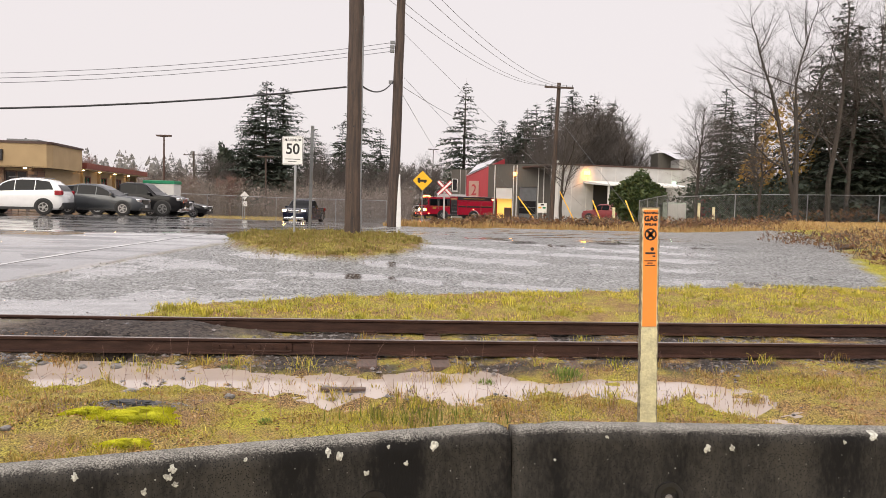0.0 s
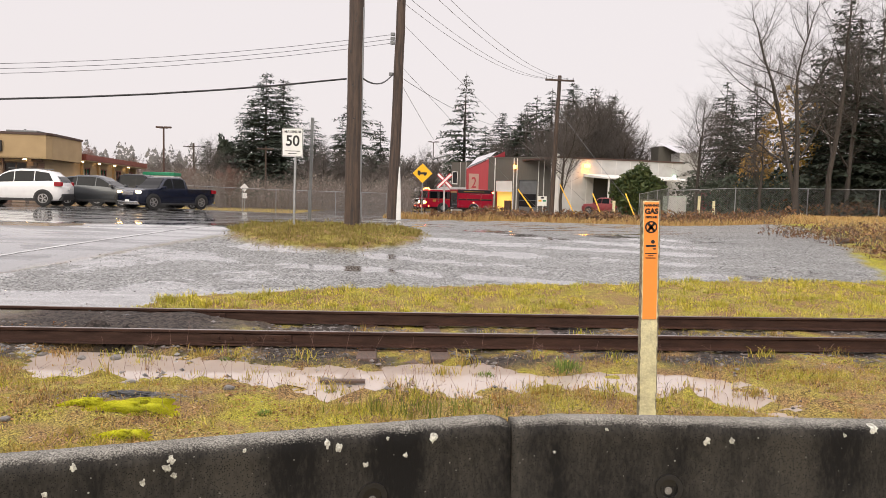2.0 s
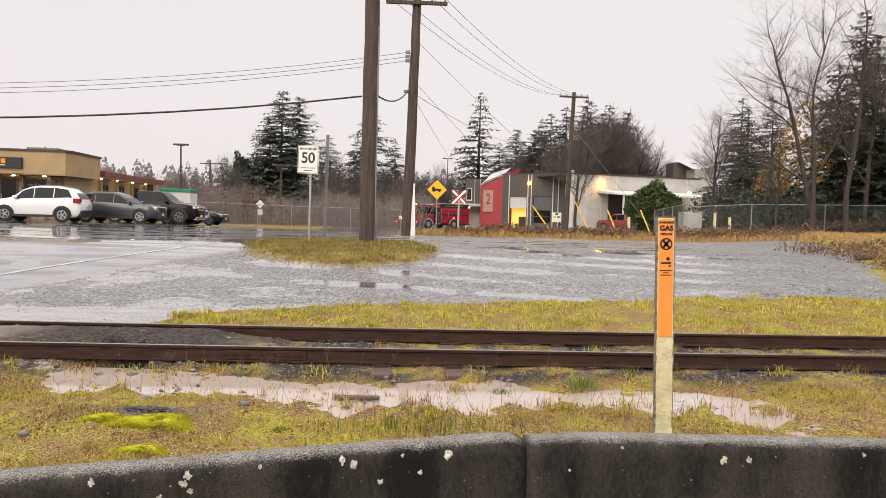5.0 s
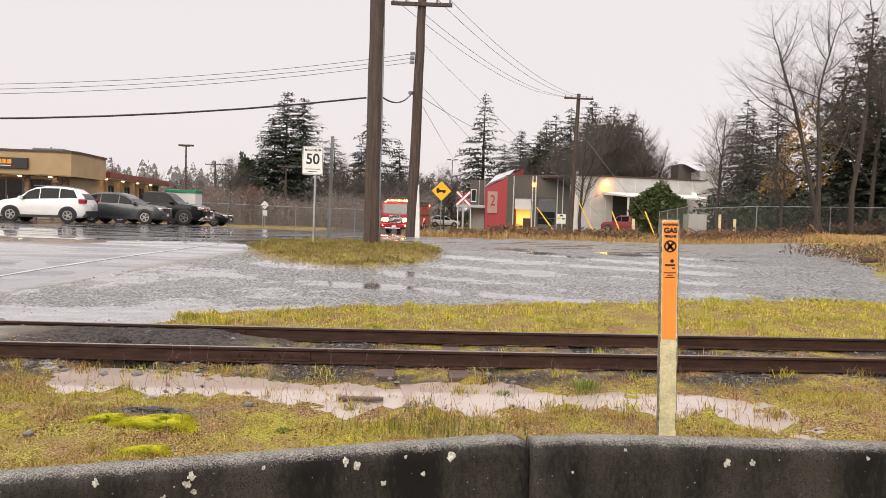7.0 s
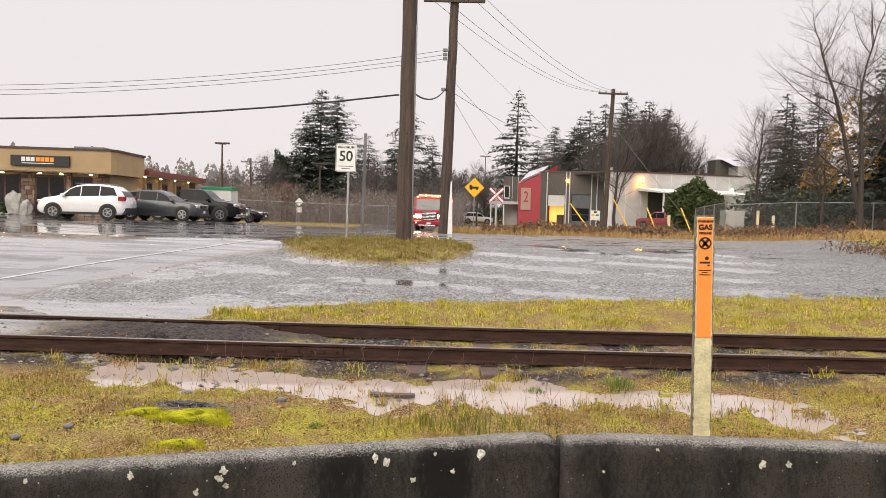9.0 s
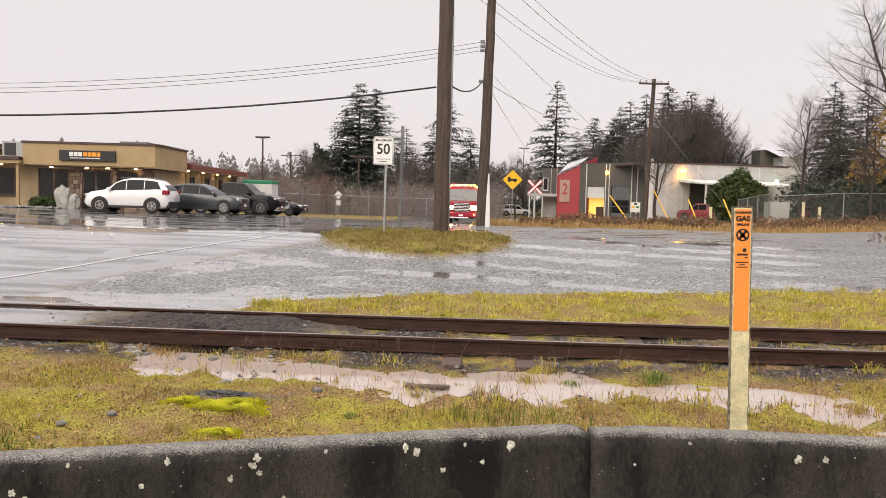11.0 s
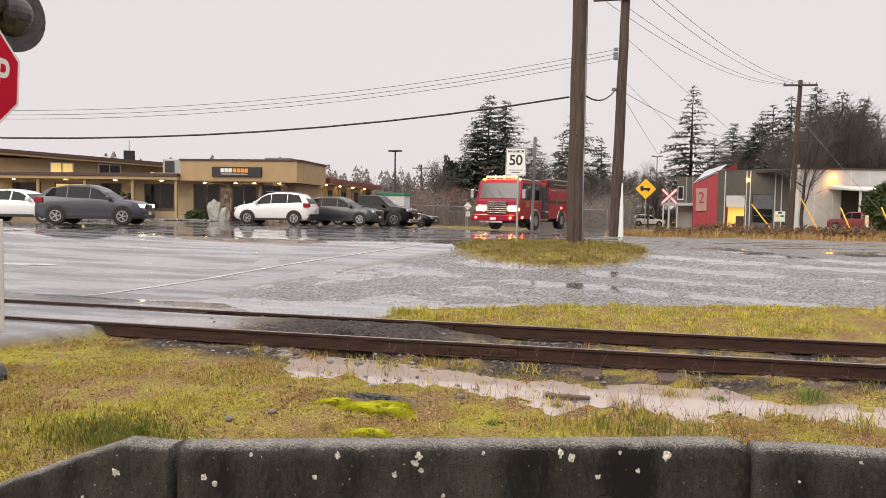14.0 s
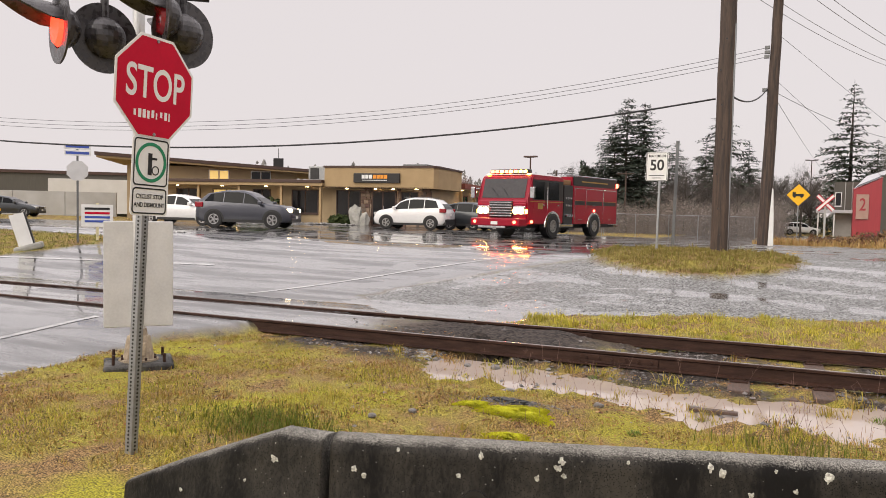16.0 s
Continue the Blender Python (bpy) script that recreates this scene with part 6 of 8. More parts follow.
    part("number_plate", bx(L / 2 + 0.012, L / 2 + 0.03, -0.15, 0.15, 0.42, 0.54), WHITE, t)
    part("rear_bumper", bx(-L / 2 - 0.03, -L / 2 + 0.2, -W / 2 + 0.12, W / 2 - 0.08, 0.28, 0.60, 0.04), PLASTIC if kind != "truck" else CHROME, t)
    part("number_plate", bx(-L / 2 - 0.02, -L / 2 + 0.02, -0.15, 0.15, 0.78, 0.9), WHITE, t)
    return t


SUV = [(0, 0.62, 0.66, 0.90), (0.03, 0.80, 0.86, 0.90), (0.10, 0.92, 0.98, 0.90), (0.27, 1.00, 1.07, 0.90), (0.42, 1.03, 1.56, 0.76), (0.50, 1.04, 1.67, 0.74), (0.72, 1.07, 1.69, 0.73), (0.88, 1.10, 1.60, 0.72), (0.965, 1.08, 1.20, 0.84), (1.0, 0.80, 0.90, 0.90)]
ROUND = [(0, 0.62, 0.66, 0.90), (0.025, 0.82, 0.88, 0.90), (0.09, 0.96, 1.02, 0.90), (0.20, 1.03, 1.10, 0.90), (0.26, 1.05, 1.16, 0.88), (0.36, 1.07, 1.50, 0.79), (0.44, 1.08, 1.67, 0.76), (0.55, 1.10, 1.74, 0.75), (0.72, 1.13, 1.73, 0.74), (0.86, 1.17, 1.64, 0.73), (0.955, 1.16, 1.30, 0.83), (1.0, 0.86, 0.98, 0.90)]
XUV = [(0, 0.60, 0.64, 0.90), (0.03, 0.78, 0.84, 0.90), (0.10, 0.90, 0.96, 0.90), (0.29, 0.98, 1.05, 0.90), (0.44, 1.01, 1.50, 0.76), (0.52, 1.02, 1.60, 0.73), (0.70, 1.05, 1.60, 0.72), (0.88, 1.10, 1.46, 0.72), (0.965, 1.08, 1.16, 0.84), (1.0, 0.80, 0.88, 0.90)]
SEDAN = [(0, 0.52, 0.56, 0.90), (0.03, 0.66, 0.70, 0.90), (0.12, 0.80, 0.84, 0.90), (0.29, 0.90, 0.95, 0.90), (0.43, 0.93, 1.36, 0.74), (0.55, 0.94, 1.45, 0.72), (0.68, 0.95, 1.40, 0.72), (0.84, 0.96, 1.04, 0.88), (0.97, 0.94, 0.98, 0.90), (1.0, 0.75, 0.80, 0.9)]
PICKUP = [(0, 0.80, 0.86, 0.92), (0.02, 0.98, 1.05, 0.92), (0.10, 1.08, 1.15, 0.92), (0.24, 1.14, 1.20, 0.92), (0.33, 1.17, 1.70, 0.80), (0.37, 1.18, 1.86, 0.77), (0.55, 1.18, 1.88, 0.77), (0.595, 1.18, 1.78, 0.78), (0.61, 1.16, 1.20, 0.94), (0.985, 1.16, 1.20, 0.94), (1.0, 1.10, 1.14, 0.94)]
PANE3 = ((0.29, 0.49), (0.499, 0.70), (0.709, 0.905))
PANE2 = ((0.30, 0.50), (0.515, 0.74))
PANEP = ((0.265, 0.42), (0.43, 0.575))


def stand(x, y, rz):
    return pose(x, y, gz(x, y) + 0.005, 0, 0, rz)


w1 = car("suv", stand(-20.25, 36.0, 189), "white suv with roof rails parked before the shop", WPAINT, 4.2, 1.8, ROUND, panes=PANE3)
for s in (-1, 1):
    part("roof_rail", bx(-1.25, 0.35, s * 0.64 - 0.015, s * 0.64 + 0.015, 1.73, 1.76, 0.005), GALVD, w1, "silver roof rail")
car("suv", stand(-17.9, 39.25, 3), "grey suv parked in the shop lot", GPAINT, 4.5, 1.84, XUV, panes=PANE3)
car("pickup_truck", stand(-17.9, 43.35, 2), "black pickup truck with chrome grille parked at the shop", BPAINT, 5.8, 2.0, PICKUP, (0.165, 0.79), 0.42, PANEP, "truck", category="pickup truck")
car("suv", stand(-18.3, 47.2, 2), "white suv parked beyond the black pickup", WPAINT, 4.6, 1.84, SUV, panes=PANE3)
car("sedan", stand(-18.1, 50.6, 2), "dark sedan at the end of the parked row", BPAINT, 4.6, 1.8, SEDAN, (0.19, 0.79), 0.33, PANE2, "sedan")
car("suv", stand(-22.3, 25.0, 22), "slate grey compact suv waiting on the wet street", HPAINT, 4.15, 1.77, XUV, panes=PANE3, lamps="soft")
car("sedan", stand(-27.3, 26.2, 14), "white sedan waiting behind the grey suv", WPAINT, 4.6, 1.78, SEDAN, (0.19, 0.79), 0.33, PANE2, "sedan", lamps="soft")
car("suv", stand(-2.7, 110.0, 4), "white suv parked beside the fire hall", WPAINT, 4.6, 1.84, SUV, panes=PANE3)
car("pickup_truck", stand(18.0, 82.5, 150), "red pickup parked under the hall awning", CARRED, 5.4, 1.95, PICKUP, (0.165, 0.79), 0.40, PANEP, "truck", category="pickup truck")
for x, y, rz, pm, lab in ((-52.0, 33.5, 35, GPAINT, "dark grey sedan parked by the far wall"), (-55.5, 33.0, 35, BPAINT, "black sedan parked by the far wall")):
    car("sedan", stand(x, y, rz), lab, pm, 4.6, 1.8, SEDAN, (0.19, 0.79), 0.33, PANE2, "sedan")
moving_pickup = car("pickup_truck", stand(-10.4, 54, -96), "dark navy pickup truck driving with headlamps lit", NPAINT, 5.25, 1.9, PICKUP, (0.165, 0.79), 0.41, PANEP, "truck", lamps="on", category="pickup truck")
moving_pickup.scale = (0.93, 0.95, 0.88)
moving_sedan = car("sedan", stand(2, 125, 175), "white sedan driving slowly along the far street", WPAINT, 4.6, 1.8, SEDAN, (0.19, 0.79), 0.33, PANE2, "sedan")


def fire_engine():
    t = thing("fire_engine", pose(0, 0, 0), "red fire engine with lit beacons and chrome grille", "fire engine")
    W = 1.25
    cab = [(-0.52, 0.62), (-0.50, 1.55), (-0.62, 1.72), (-0.86, 2.70), (-1.05, 2.80), (-3.55, 2.80), (-3.55, 0.62)]
    b = prism(cab, -W, W, "y")
    bmesh.ops.bevel(b, geom=[e for e in b.edges], offset=0.05, segments=2, affect="EDGES")
    part("cab", b, FIRERED, t, "red cab")
    b = bmesh.new()
    vs = [b.verts.new(p) for p in ((-0.625, -1.06, 1.76), (-0.625, 1.06, 1.76), (-0.845, 1.06, 2.62), (-0.845, -1.06, 2.62))]
    b.faces.new(vs)
    bmesh.ops.translate(b, vec=(0.022, 0, 0.005), verts=b.verts)
    ws = part("windscreen", b, SCREEN, t, "wide windscreen mirroring the sky")
    part("wiper", rod((-0.60, -0.2, 1.80), (-0.68, -0.6, 2.2), 0.012, seg=5), PLASTIC, ws)
    part("wiper", rod((-0.60, 0.3, 1.80), (-0.68, -0.05, 2.2), 0.012, seg=5), PLASTIC, ws)
    part("bumper", bx(-0.62, 0.0, -1.22, 1.22, 0.52, 0.86, 0.05), FIRERED, t, "red front bumper")
    part("bumper_trim", bx(-0.55, 0.02, -0.80, 0.55, 0.42, 0.52, 0.02), CHROME, t)
    g = part("grille", bx(-0.55, -0.44, -0.56, 0.56, 0.90, 1.62, 0.03), PLASTIC, t, "dark grille opening")
    for k in range(6):
        part("grille_bar", bx(-0.46, -0.41, -0.55, 0.55, 0.94 + k * 0.118, 0.99 + k * 0.118, 0.01), CHROME, g, "chrome grille bar")
    for s in (-1, 1):
        h = part("headlamp_bezel", bx(-0.56, -0.46, s * 0.88 - 0.30, s * 0.88 + 0.30, 1.00, 1.42, 0.04), CHROME, t, "chrome headlamp bezel")
        for q in (-0.12, 0.12):
            part("headlamp", rod((-0.47, s * 0.88 + q, 1.20), (-0.43, s * 0.88 + q, 1.20), 0.15, seg=16), HEADLAMP, h, "lit headlamp")
        part("indicator", bx(-0.58, -0.50, s * 1.20 - 0.05, s * 1.20 + 0.05, 1.08, 1.26, 0.01), AMBERLAMP, t, "lit amber indicator")
        part("bumper_lamp", rod((-0.02, s * 0.98, 0.70), (0.025, s * 0.98, 0.70), 0.07, seg=12), REDLAMP, t, "lit red bumper lamp")
        part("mirror", bx(-0.62, -0.48, s * 1.48 - 0.1, s * 1.48 + 0.1, 1.75, 2.25, 0.03), CHROME, t, "tall chrome mirror")
        part("mirror_arm", rod((-0.72, s * 1.22, 2.2), (-0.55, s * 1.45, 2.15), 0.018, seg=6), CHROME, t)
        # doors with windows
        for k, (x0, x1) in enumerate(((-0.98, -1.95), (-2.15, -3.2))):
            dr = part("door", bx(x1, x0, s * W - 0.012, s * W + 0.012, 0.75 if k else 1.25, 2.66, 0.01), FIRERED, t, "red cab door")
            part("door_window", bx(x1 + 0.1, x0 - (0.1 if k else 0.06), s * (W + 0.016) - 0.006, s * (W + 0.016) + 0.006, 1.72, 2.52, 0.005), GLASS, dr, "dark door window")
            part("door_handle", bx(x1 + 0.08, x1 + 0.22, s * (W + 0.03) - 0.015, s * (W + 0.03) + 0.015, 1.45, 1.50, 0.005), CHROME, dr)
        part("grab_rail", rod((-2.05, s * 1.31, 1.3), (-2.05, s * 1.31, 2.3), 0.02, seg=8), CHROME, t, "chrome grab rail")
        part("gold_stripe", bx(-3.5, -0.7, s * (W + 0.018) - 0.004, s * (W + 0.018) + 0.004, 1.61, 1.64), DULLGOLD, t, "gold stripe")
        part("window_band", bx(-3.48, -0.92, s * (W + 0.013) - 0.003, s * (W + 0.013) + 0.003, 1.70, 2.60), BLACK, t, "black band round the cab windows")
        part("crest", bx(-1.75, -1.35, s * (W + 0.018) - 0.004, s * (W + 0.018) + 0.004, 1.30, 1.56), DULLGOLD, t, "gold crest")
        # body compartments
        cabs = part("body_side", bx(-9.0, -4.45, s * W - 0.03, s * W + 0.01, 0.62, 2.46, 0.01), FIRERED, t, "red body side")
        for x0, x1, z0, z1 in ((-4.55, -5.55, 0.70, 2.36), (-5.65, -7.35, 1.40, 2.36), (-7.45, -8.85, 0.70, 2.36)):
            d = part("locker_door", bx(x1, x0, s * (W + 0.012) - 0.008, s * (W + 0.012) + 0.008, z0, z1, 0.006), FIRERED, t, "red locker door")
            part("door_frame", bx(x1, x0, s * (W + 0.022) - 0.004, s * (W + 0.022) + 0.004, z1 - 0.03, z1), CHROME, d)
            part("door_frame", bx(x0 - 0.03, x0, s * (W + 0.022) - 0.004, s * (W + 0.022) + 0.004, z0, z1), CHROME, d)
            part("black_stripe", bx(x1, x0, s * (W + 0.022) - 0.003, s * (W + 0.022) + 0.003, 1.55, 1.74), BLACK, d, "black and gold stripe")
            part("gold_stripe", bx(x1, x0, s * (W + 0.024) - 0.003, s * (W + 0.024) + 0.003, 1.75, 1.765), DULLGOLD, d)
            part("handle", bx((x0 + x1) / 2 - 0.15, (x0 + x1) / 2 + 0.15, s * (W + 0.03) - 0.012, s * (W + 0.03) + 0.012, z0 + 0.12, z0 + 0.15, 0.004), CHROME, d)
        up = part("name_panel", bx(-8.95, -4.45, s * W - 0.02, s * W + 0.012, 2.48, 2.92, 0.01), BLACK, t, "black upper panel with gold bars")
        part("name_bar", bx(-7.9, -5.2, s * (W + 0.016) - 0.004, s * (W + 0.016) + 0.004, 2.66, 2.72), DULLGOLD, up, "thin gold bar")
        part("top_rail", rod((-9.0, s * 1.2, 2.96), (-3.7, s * 1.2, 2.96), 0.025, seg=8), CHROME, t, "chrome top rail")
        part("rear_beacon", bx(-9.08, -8.86, s * 1.24 - 0.06, s * 1.24 + 0.06, 2.52, 2.74, 0.03), REDLAMP, t, "lit red rear beacon")
        part("side_beacon", bx(-6.58, -6.42, s * 1.275 - 0.02, s * 1.275 + 0.02, 1.24, 1.34, 0.01), REDLAMP, t, "lit red side lamp")
        part("side_beacon", bx(-0.95, -0.78, s * 1.265 - 0.02, s * 1.265 + 0.02, 0.66, 0.78, 0.01), REDLAMP, t, "lit red side lamp")
        part("running_board", bx(-4.5, -3.3, s * 1.16 - 0.09, s * 1.16 + 0.09, 0.50, 0.60, 0.01), CHROME, t, "steel running board")
        for wx in (-2.62, -6.55):
            b = bmesh.new()
            prev = None
            for i in range(17):
                a = radians(-4 + 188 * i / 16)
                row = [b.verts.new((wx + q * math.cos(a), s * (W + o), 0.53 + q * math.sin(a))) for q, o in ((0.56, 0.0), (0.58, 0.035), (0.68, 0.03), (0.69, 0.0))]
                if prev:
                    for k in range(3):
                        b.faces.new((prev[k], row[k], row[k + 1], prev[k + 1]))
                prev = row
            part("wheel_arch", b, CHROME, t, "bright steel wheel arch")
            part("arch_liner", rod((wx, s * (W - 0.3), 0.55), (wx, s * (W + 0.014), 0.55), 0.575, seg=28), BLACK, t)
            wheel(t, wx, s * (W - 0.10), 0.53, 0.30, 8, ALLOY, 0.55)
        part("cab_marker", bx(-1.10, -0.98, s * 1.0 - 0.08, s * 1.0 + 0.08, 2.80, 2.87, 0.02), AMBERLAMP, t, "lit amber roof lamp")
    pp = part("pump_panel", bx(-4.42, -3.62, -1.24, 1.24, 0.62, 2.46, 0.02), PLASTIC, t, "dark pump panel")
    for k in range(8):
        part("gauge", rod((-3.8 - (k % 4) * 0.15, 1.235, 1.5 + (k // 4) * 0.35), (-3.8 - (k % 4) * 0.15, 1.275, 1.5 + (k // 4) * 0.35), 0.055, seg=10), CHROME, pp, "chrome gauge")
    for k in range(3):
        part("hose_outlet", rod((-3.8 - k * 0.22, 1.235, 1.05), (-3.8 - k * 0.22, 1.34, 1.02), 0.07, seg=10), CHROME, pp, "chrome hose outlet")
    part("crosslay_hoses", bx(-4.4, -3.66, -1.15, 1.15, 2.46, 2.72, 0.05), BRAMBLE, t, "bundled hoses")
    part("tank_body", bx(-9.0, -4.45, -1.20, 1.20, 0.66, 2.90, 0.03), FIRERED, t)
    part("chassis", bx(-9.1, -0.4, -0.85, 0.85, 0.42, 0.64, 0.02), PLASTIC, t, "black chassis")
    part("rear_step", bx(-9.35, -8.9, -1.2, 1.2, 0.45, 0.58, 0.02), CHROME, t, "steel rear step")
    part("cab_roof", bx(-3.5, -1.0, -1.15, 1.15, 2.80, 2.84, 0.02), WHITE, t, "pale cab roof")
    bar = part("light_bar", bx(-1.35, -1.02, -0.95, 0.95, 2.84, 3.06, 0.04), PLASTIC, t, "roof light bar")
    for k, q in enumerate(np.linspace(-0.82, 0.82, 8)):
        part("beacon", bx(-1.03, -0.985, q - 0.09, q + 0.09, 2.89, 3.02, 0.02), (REDLAMP, REDLAMP, AMBERLAMP, REDLAMP, AMBERLAMP, REDLAMP, AMBERLAMP, AMBERLAMP)[k], bar, "lit beacon")
    part("number_plate", bx(0.0, 0.028, -0.16, 0.16, 0.58, 0.72), WHITE, t)
    return t


engine = fire_engine()
engine.scale = (1.10, 1.05, 1.0)


# ---------- buildings ----------
def window_unit(t, m, w, h, glass, frame_mat, lab="", mull=1):
    """A window: frame proud of the wall, sill and panes. Local: x along the wall, -y outwards."""
    b = bmesh.new()
    for x0, x1, z0, z1 in ((0, w, 0, 0.07), (0, w, h - 0.07, h), (0, 0.07, 0.07, h - 0.07), (w - 0.07, w, 0.07, h - 0.07)):
        bx(x0, x1, -0.06, 0.02, z0, z1, bm=b)
    for k in range(1, mull + 1):
        xm = w * k / (mull + 1)
        if mull:
            bx(xm - 0.03, xm + 0.03, -0.05, 0.02, 0.07, h - 0.07, bm=b)
    f = part("window", b, frame_mat, t, lab)
    f.matrix_local = m
    for k in range(mull + 1):
        x0, x1 = w * k / (mull + 1) + 0.05, w * (k + 1) / (mull + 1) - 0.05
        part("pane", bx(x0, x1, -0.012, -0.004, 0.06, h - 0.06), glass, f)
    part("sill", bx(-0.04, w + 0.04, -0.10, 0.02, -0.06, 0.0), frame_mat, f)
    return f


def soffit_lamp(t, x, y, z, power=0.0):
    l = part("soffit_lamp", rod((x, y, z - 0.06), (x, y, z), 0.11, 0.07, 12), SOFFIT, t, "warm lit soffit lamp")
    return l


def spot_light(name, p, q, power, col, size=80, r=0.06):
    lt = new(name, bpy.data.lights.new(name, "SPOT"))
    lt.data.energy, lt.data.color, lt.data.spot_size, lt.data.spot_blend, lt.data.shadow_soft_size = power, col, radians(size), 0.6, r
    lt.matrix_world = look(p, q)


def shop():
    g = gz(-26, 41) - 0.02
    M0 = pose(-29.1, 39.85, g, 0, 0, 9.5)
    t = thing("shop", M0, "low tan shop building with stone front and lit soffit", "shop building")
    H, W = 3.72, 7.45
    part("wall", bx(0.35, W - 0.35, 0.9, 1.15, 0, 2.45), TANWALL, t, "beige front wall")
    part("wall", bx(W - 0.6, W - 0.35, 1.15, 20.0, 0, 2.6), TANWALL, t, "beige side wall")
    part("wall", bx(0.1, 0.35, 0.9, 12.0, 0, 2.45), TANWALL, t)
    part("ceiling", bx(0.05, W - 0.05, 0.0, 5.4, 2.42, 2.5), BROWNTRIM, t, "dark brown soffit")
    # tan fascia box with a slanted corner
    pts = [(0, 0), (W, 0), (W + 0.2, 0.4), (W + 0.2, 5.6), (0, 5.6)]
    part("fascia", prism(pts, 2.42, H, "z"), TANFASC, t, "deep tan stucco fascia")
    part("roof_edge", prism([(-0.06, -0.06), (W + 0.05, -0.06), (W + 0.27, 0.36), (W + 0.27, 5.66), (-0.06, 5.66)], H, H + 0.12, "z"), BROWNTRIM, t, "dark brown roof edge")
    # sign board
    sg = part("sign_board", bx(2.1, 5.25, -0.14, -0.005, 2.76, 3.36, 0.02), BLACK, t, "black sign board with white and orange shapes")
    for k in range(3):
        part("letter_block", bx(2.68 + k * 0.25, 2.89 + k * 0.25, -0.155, -0.141, 3.02, 3.26), WHITE, sg)
    for k in range(4):
        part("letter_block", bx(3.46 + k * 0.25, 3.67 + k * 0.25, -0.155, -0.141, 3.02, 3.26), ORANGEPRINT, sg)
    part("letter_line", bx(2.7, 4.4, -0.152, -0.141, 2.90, 2.94), WHITE, sg)
    # glazing and doors
    window_unit(t, pose(0.45, 0.9, 0.55), 1.75, 1.75, ROOMGLASS, BROWNTRIM, "dark window", 1)
    window_unit(t, pose(5.0, 0.9, 0.9), 1.2, 1.35, ROOMGLASS, BROWNTRIM, "dark window", 1)
    d = part("door", bx(3.0, 4.7, 0.80, 0.90, 0.0, 2.3, 0.01), BROWNTRIM, t, "dark framed glass door")
    for x0, x1 in ((3.1, 3.72), (3.82, 4.6)):
        part("door_glass", bx(x0, x1, 0.786, 0.795, 0.12, 2.2), ROOMGLASS, d)
    part("door_handle", rod((3.86, 0.74, 0.9), (3.86, 0.74, 1.3), 0.02, seg=8), CHROME, d)
    for x in (1.4, 3.4, 4.6, 6.2):
        soffit_lamp(t, x, 0.45, 2.42)
    # stone cladding laid in rough courses
    rnd = random.Random(4)
    for x0, x1 in ((2.25, 3.0), (4.72, 5.0), (6.2, 7.08), (4.72, 6.3)):
        z = 0.0
        top = 2.42 if x1 - x0 < 1 else 0.85
        while z < top:
            h = rnd.uniform(0.16, 0.28)
            x = x0
            while x < x1:
                w = rnd.uniform(0.18, 0.4)
                e = min(x1, x + w)
                if e - x > 0.06:
                    part("stone", bx(x + 0.008, e - 0.008, 0.80 - rnd.uniform(0, 0.05), 0.905, z + 0.008, min(top, z + h) - 0.008, 0.015), CAVEROCK, t)
                x = e
            z += h
    # right wing with a red-brown roof edge
    wl = part("wing_fascia", bx(W - 0.7, W + 0.45, 5.7, 22.5, 2.62, 2.98, 0.01), REDTRIM, t, "red-brown fascia of the side wing")
    part("wing_soffit", bx(W - 0.65, W + 0.40, 5.7, 22.4, 2.56, 2.62), TANWALL, t)
    part("wing_roof", bx(0.2, W - 0.7, 5.7, 22.5, 2.7, 2.95), BROWNTRIM, t)
    part("wall", bx(0.1, W - 0.4, 22.2, 22.5, 0, 2.7), TANWALL, t)
    for yy in (7.6, 11.5, 15.5, 19.2):
        f = window_unit(t, pose(W - 0.35, yy, 0.75, 0, 0, 90), 1.5, 1.45, ROOMGLASS, REDTRIM, "dark red framed window", 1)
    for yy in (6.6, 10.3, 14.2, 18.2):
        part("soffit_lamp", rod((W - 0.05, yy, 2.50), (W - 0.05, yy, 2.56), 0.10, 0.07, 12), SOFFIT, t, "warm lit soffit lamp")
        part("column", bx(W - 0.36, W - 0.18, yy + 0.5, yy + 0.85, 0, 2.56, 0.01), TANFASC, t)
    part("roof_unit", bx(4.3, 6.0, 3.0, 4.6, H + 0.1, H + 0.42, 0.03), GALVD, t, "grey roof vent unit")
    part("roof_pipe", rod((5.2, 3.4, H), (5.2, 3.4, H + 0.5), 0.06, seg=8), GALVD, t)
    # left wing with pillars
    part("left_roof_edge", bx(-13.5, -0.05, -0.35, 6.0, 2.72, 2.92, 0.01), BROWNTRIM, t, "dark roof edge of the long wing")
    part("left_fascia", bx(-13.4, -0.05, -0.28, 5.9, 2.52, 2.72, 0.01), TANFASC, t)
    part("left_wall", bx(-13.2, 0.1, 1.2, 1.45, 0, 2.52), TANWALL, t, "beige wall of the long wing")
    part("left_flank", bx(-13.4, -13.15, 1.2, 7, 0, 2.52), TANWALL, t)
    for x in (-12.8, -9.6, -6.4, -3.2, -0.35):
        part("pillar", bx(x, x + 0.16, -0.1, 0.06, 0, 2.52, 0.01), TANFASC, t, "slim tan pillar")
    for x, w, gl in ((-12.2, 2.0, ROOMGLASS), (-9.2, 2.2, ROOMLIT), (-6.0, 1.4, ROOMGLASS), (-3.0, 2.0, ROOMGLASS)):
        window_unit(t, pose(x, 1.2, 0.7), w, 1.6, gl, BROWNTRIM, "lit office window" if gl is ROOMLIT else "dark window", 1)
    for x in (-11.6, -8.0, -4.6, -1.5):
        soffit_lamp(t, x, 0.5, 2.52)
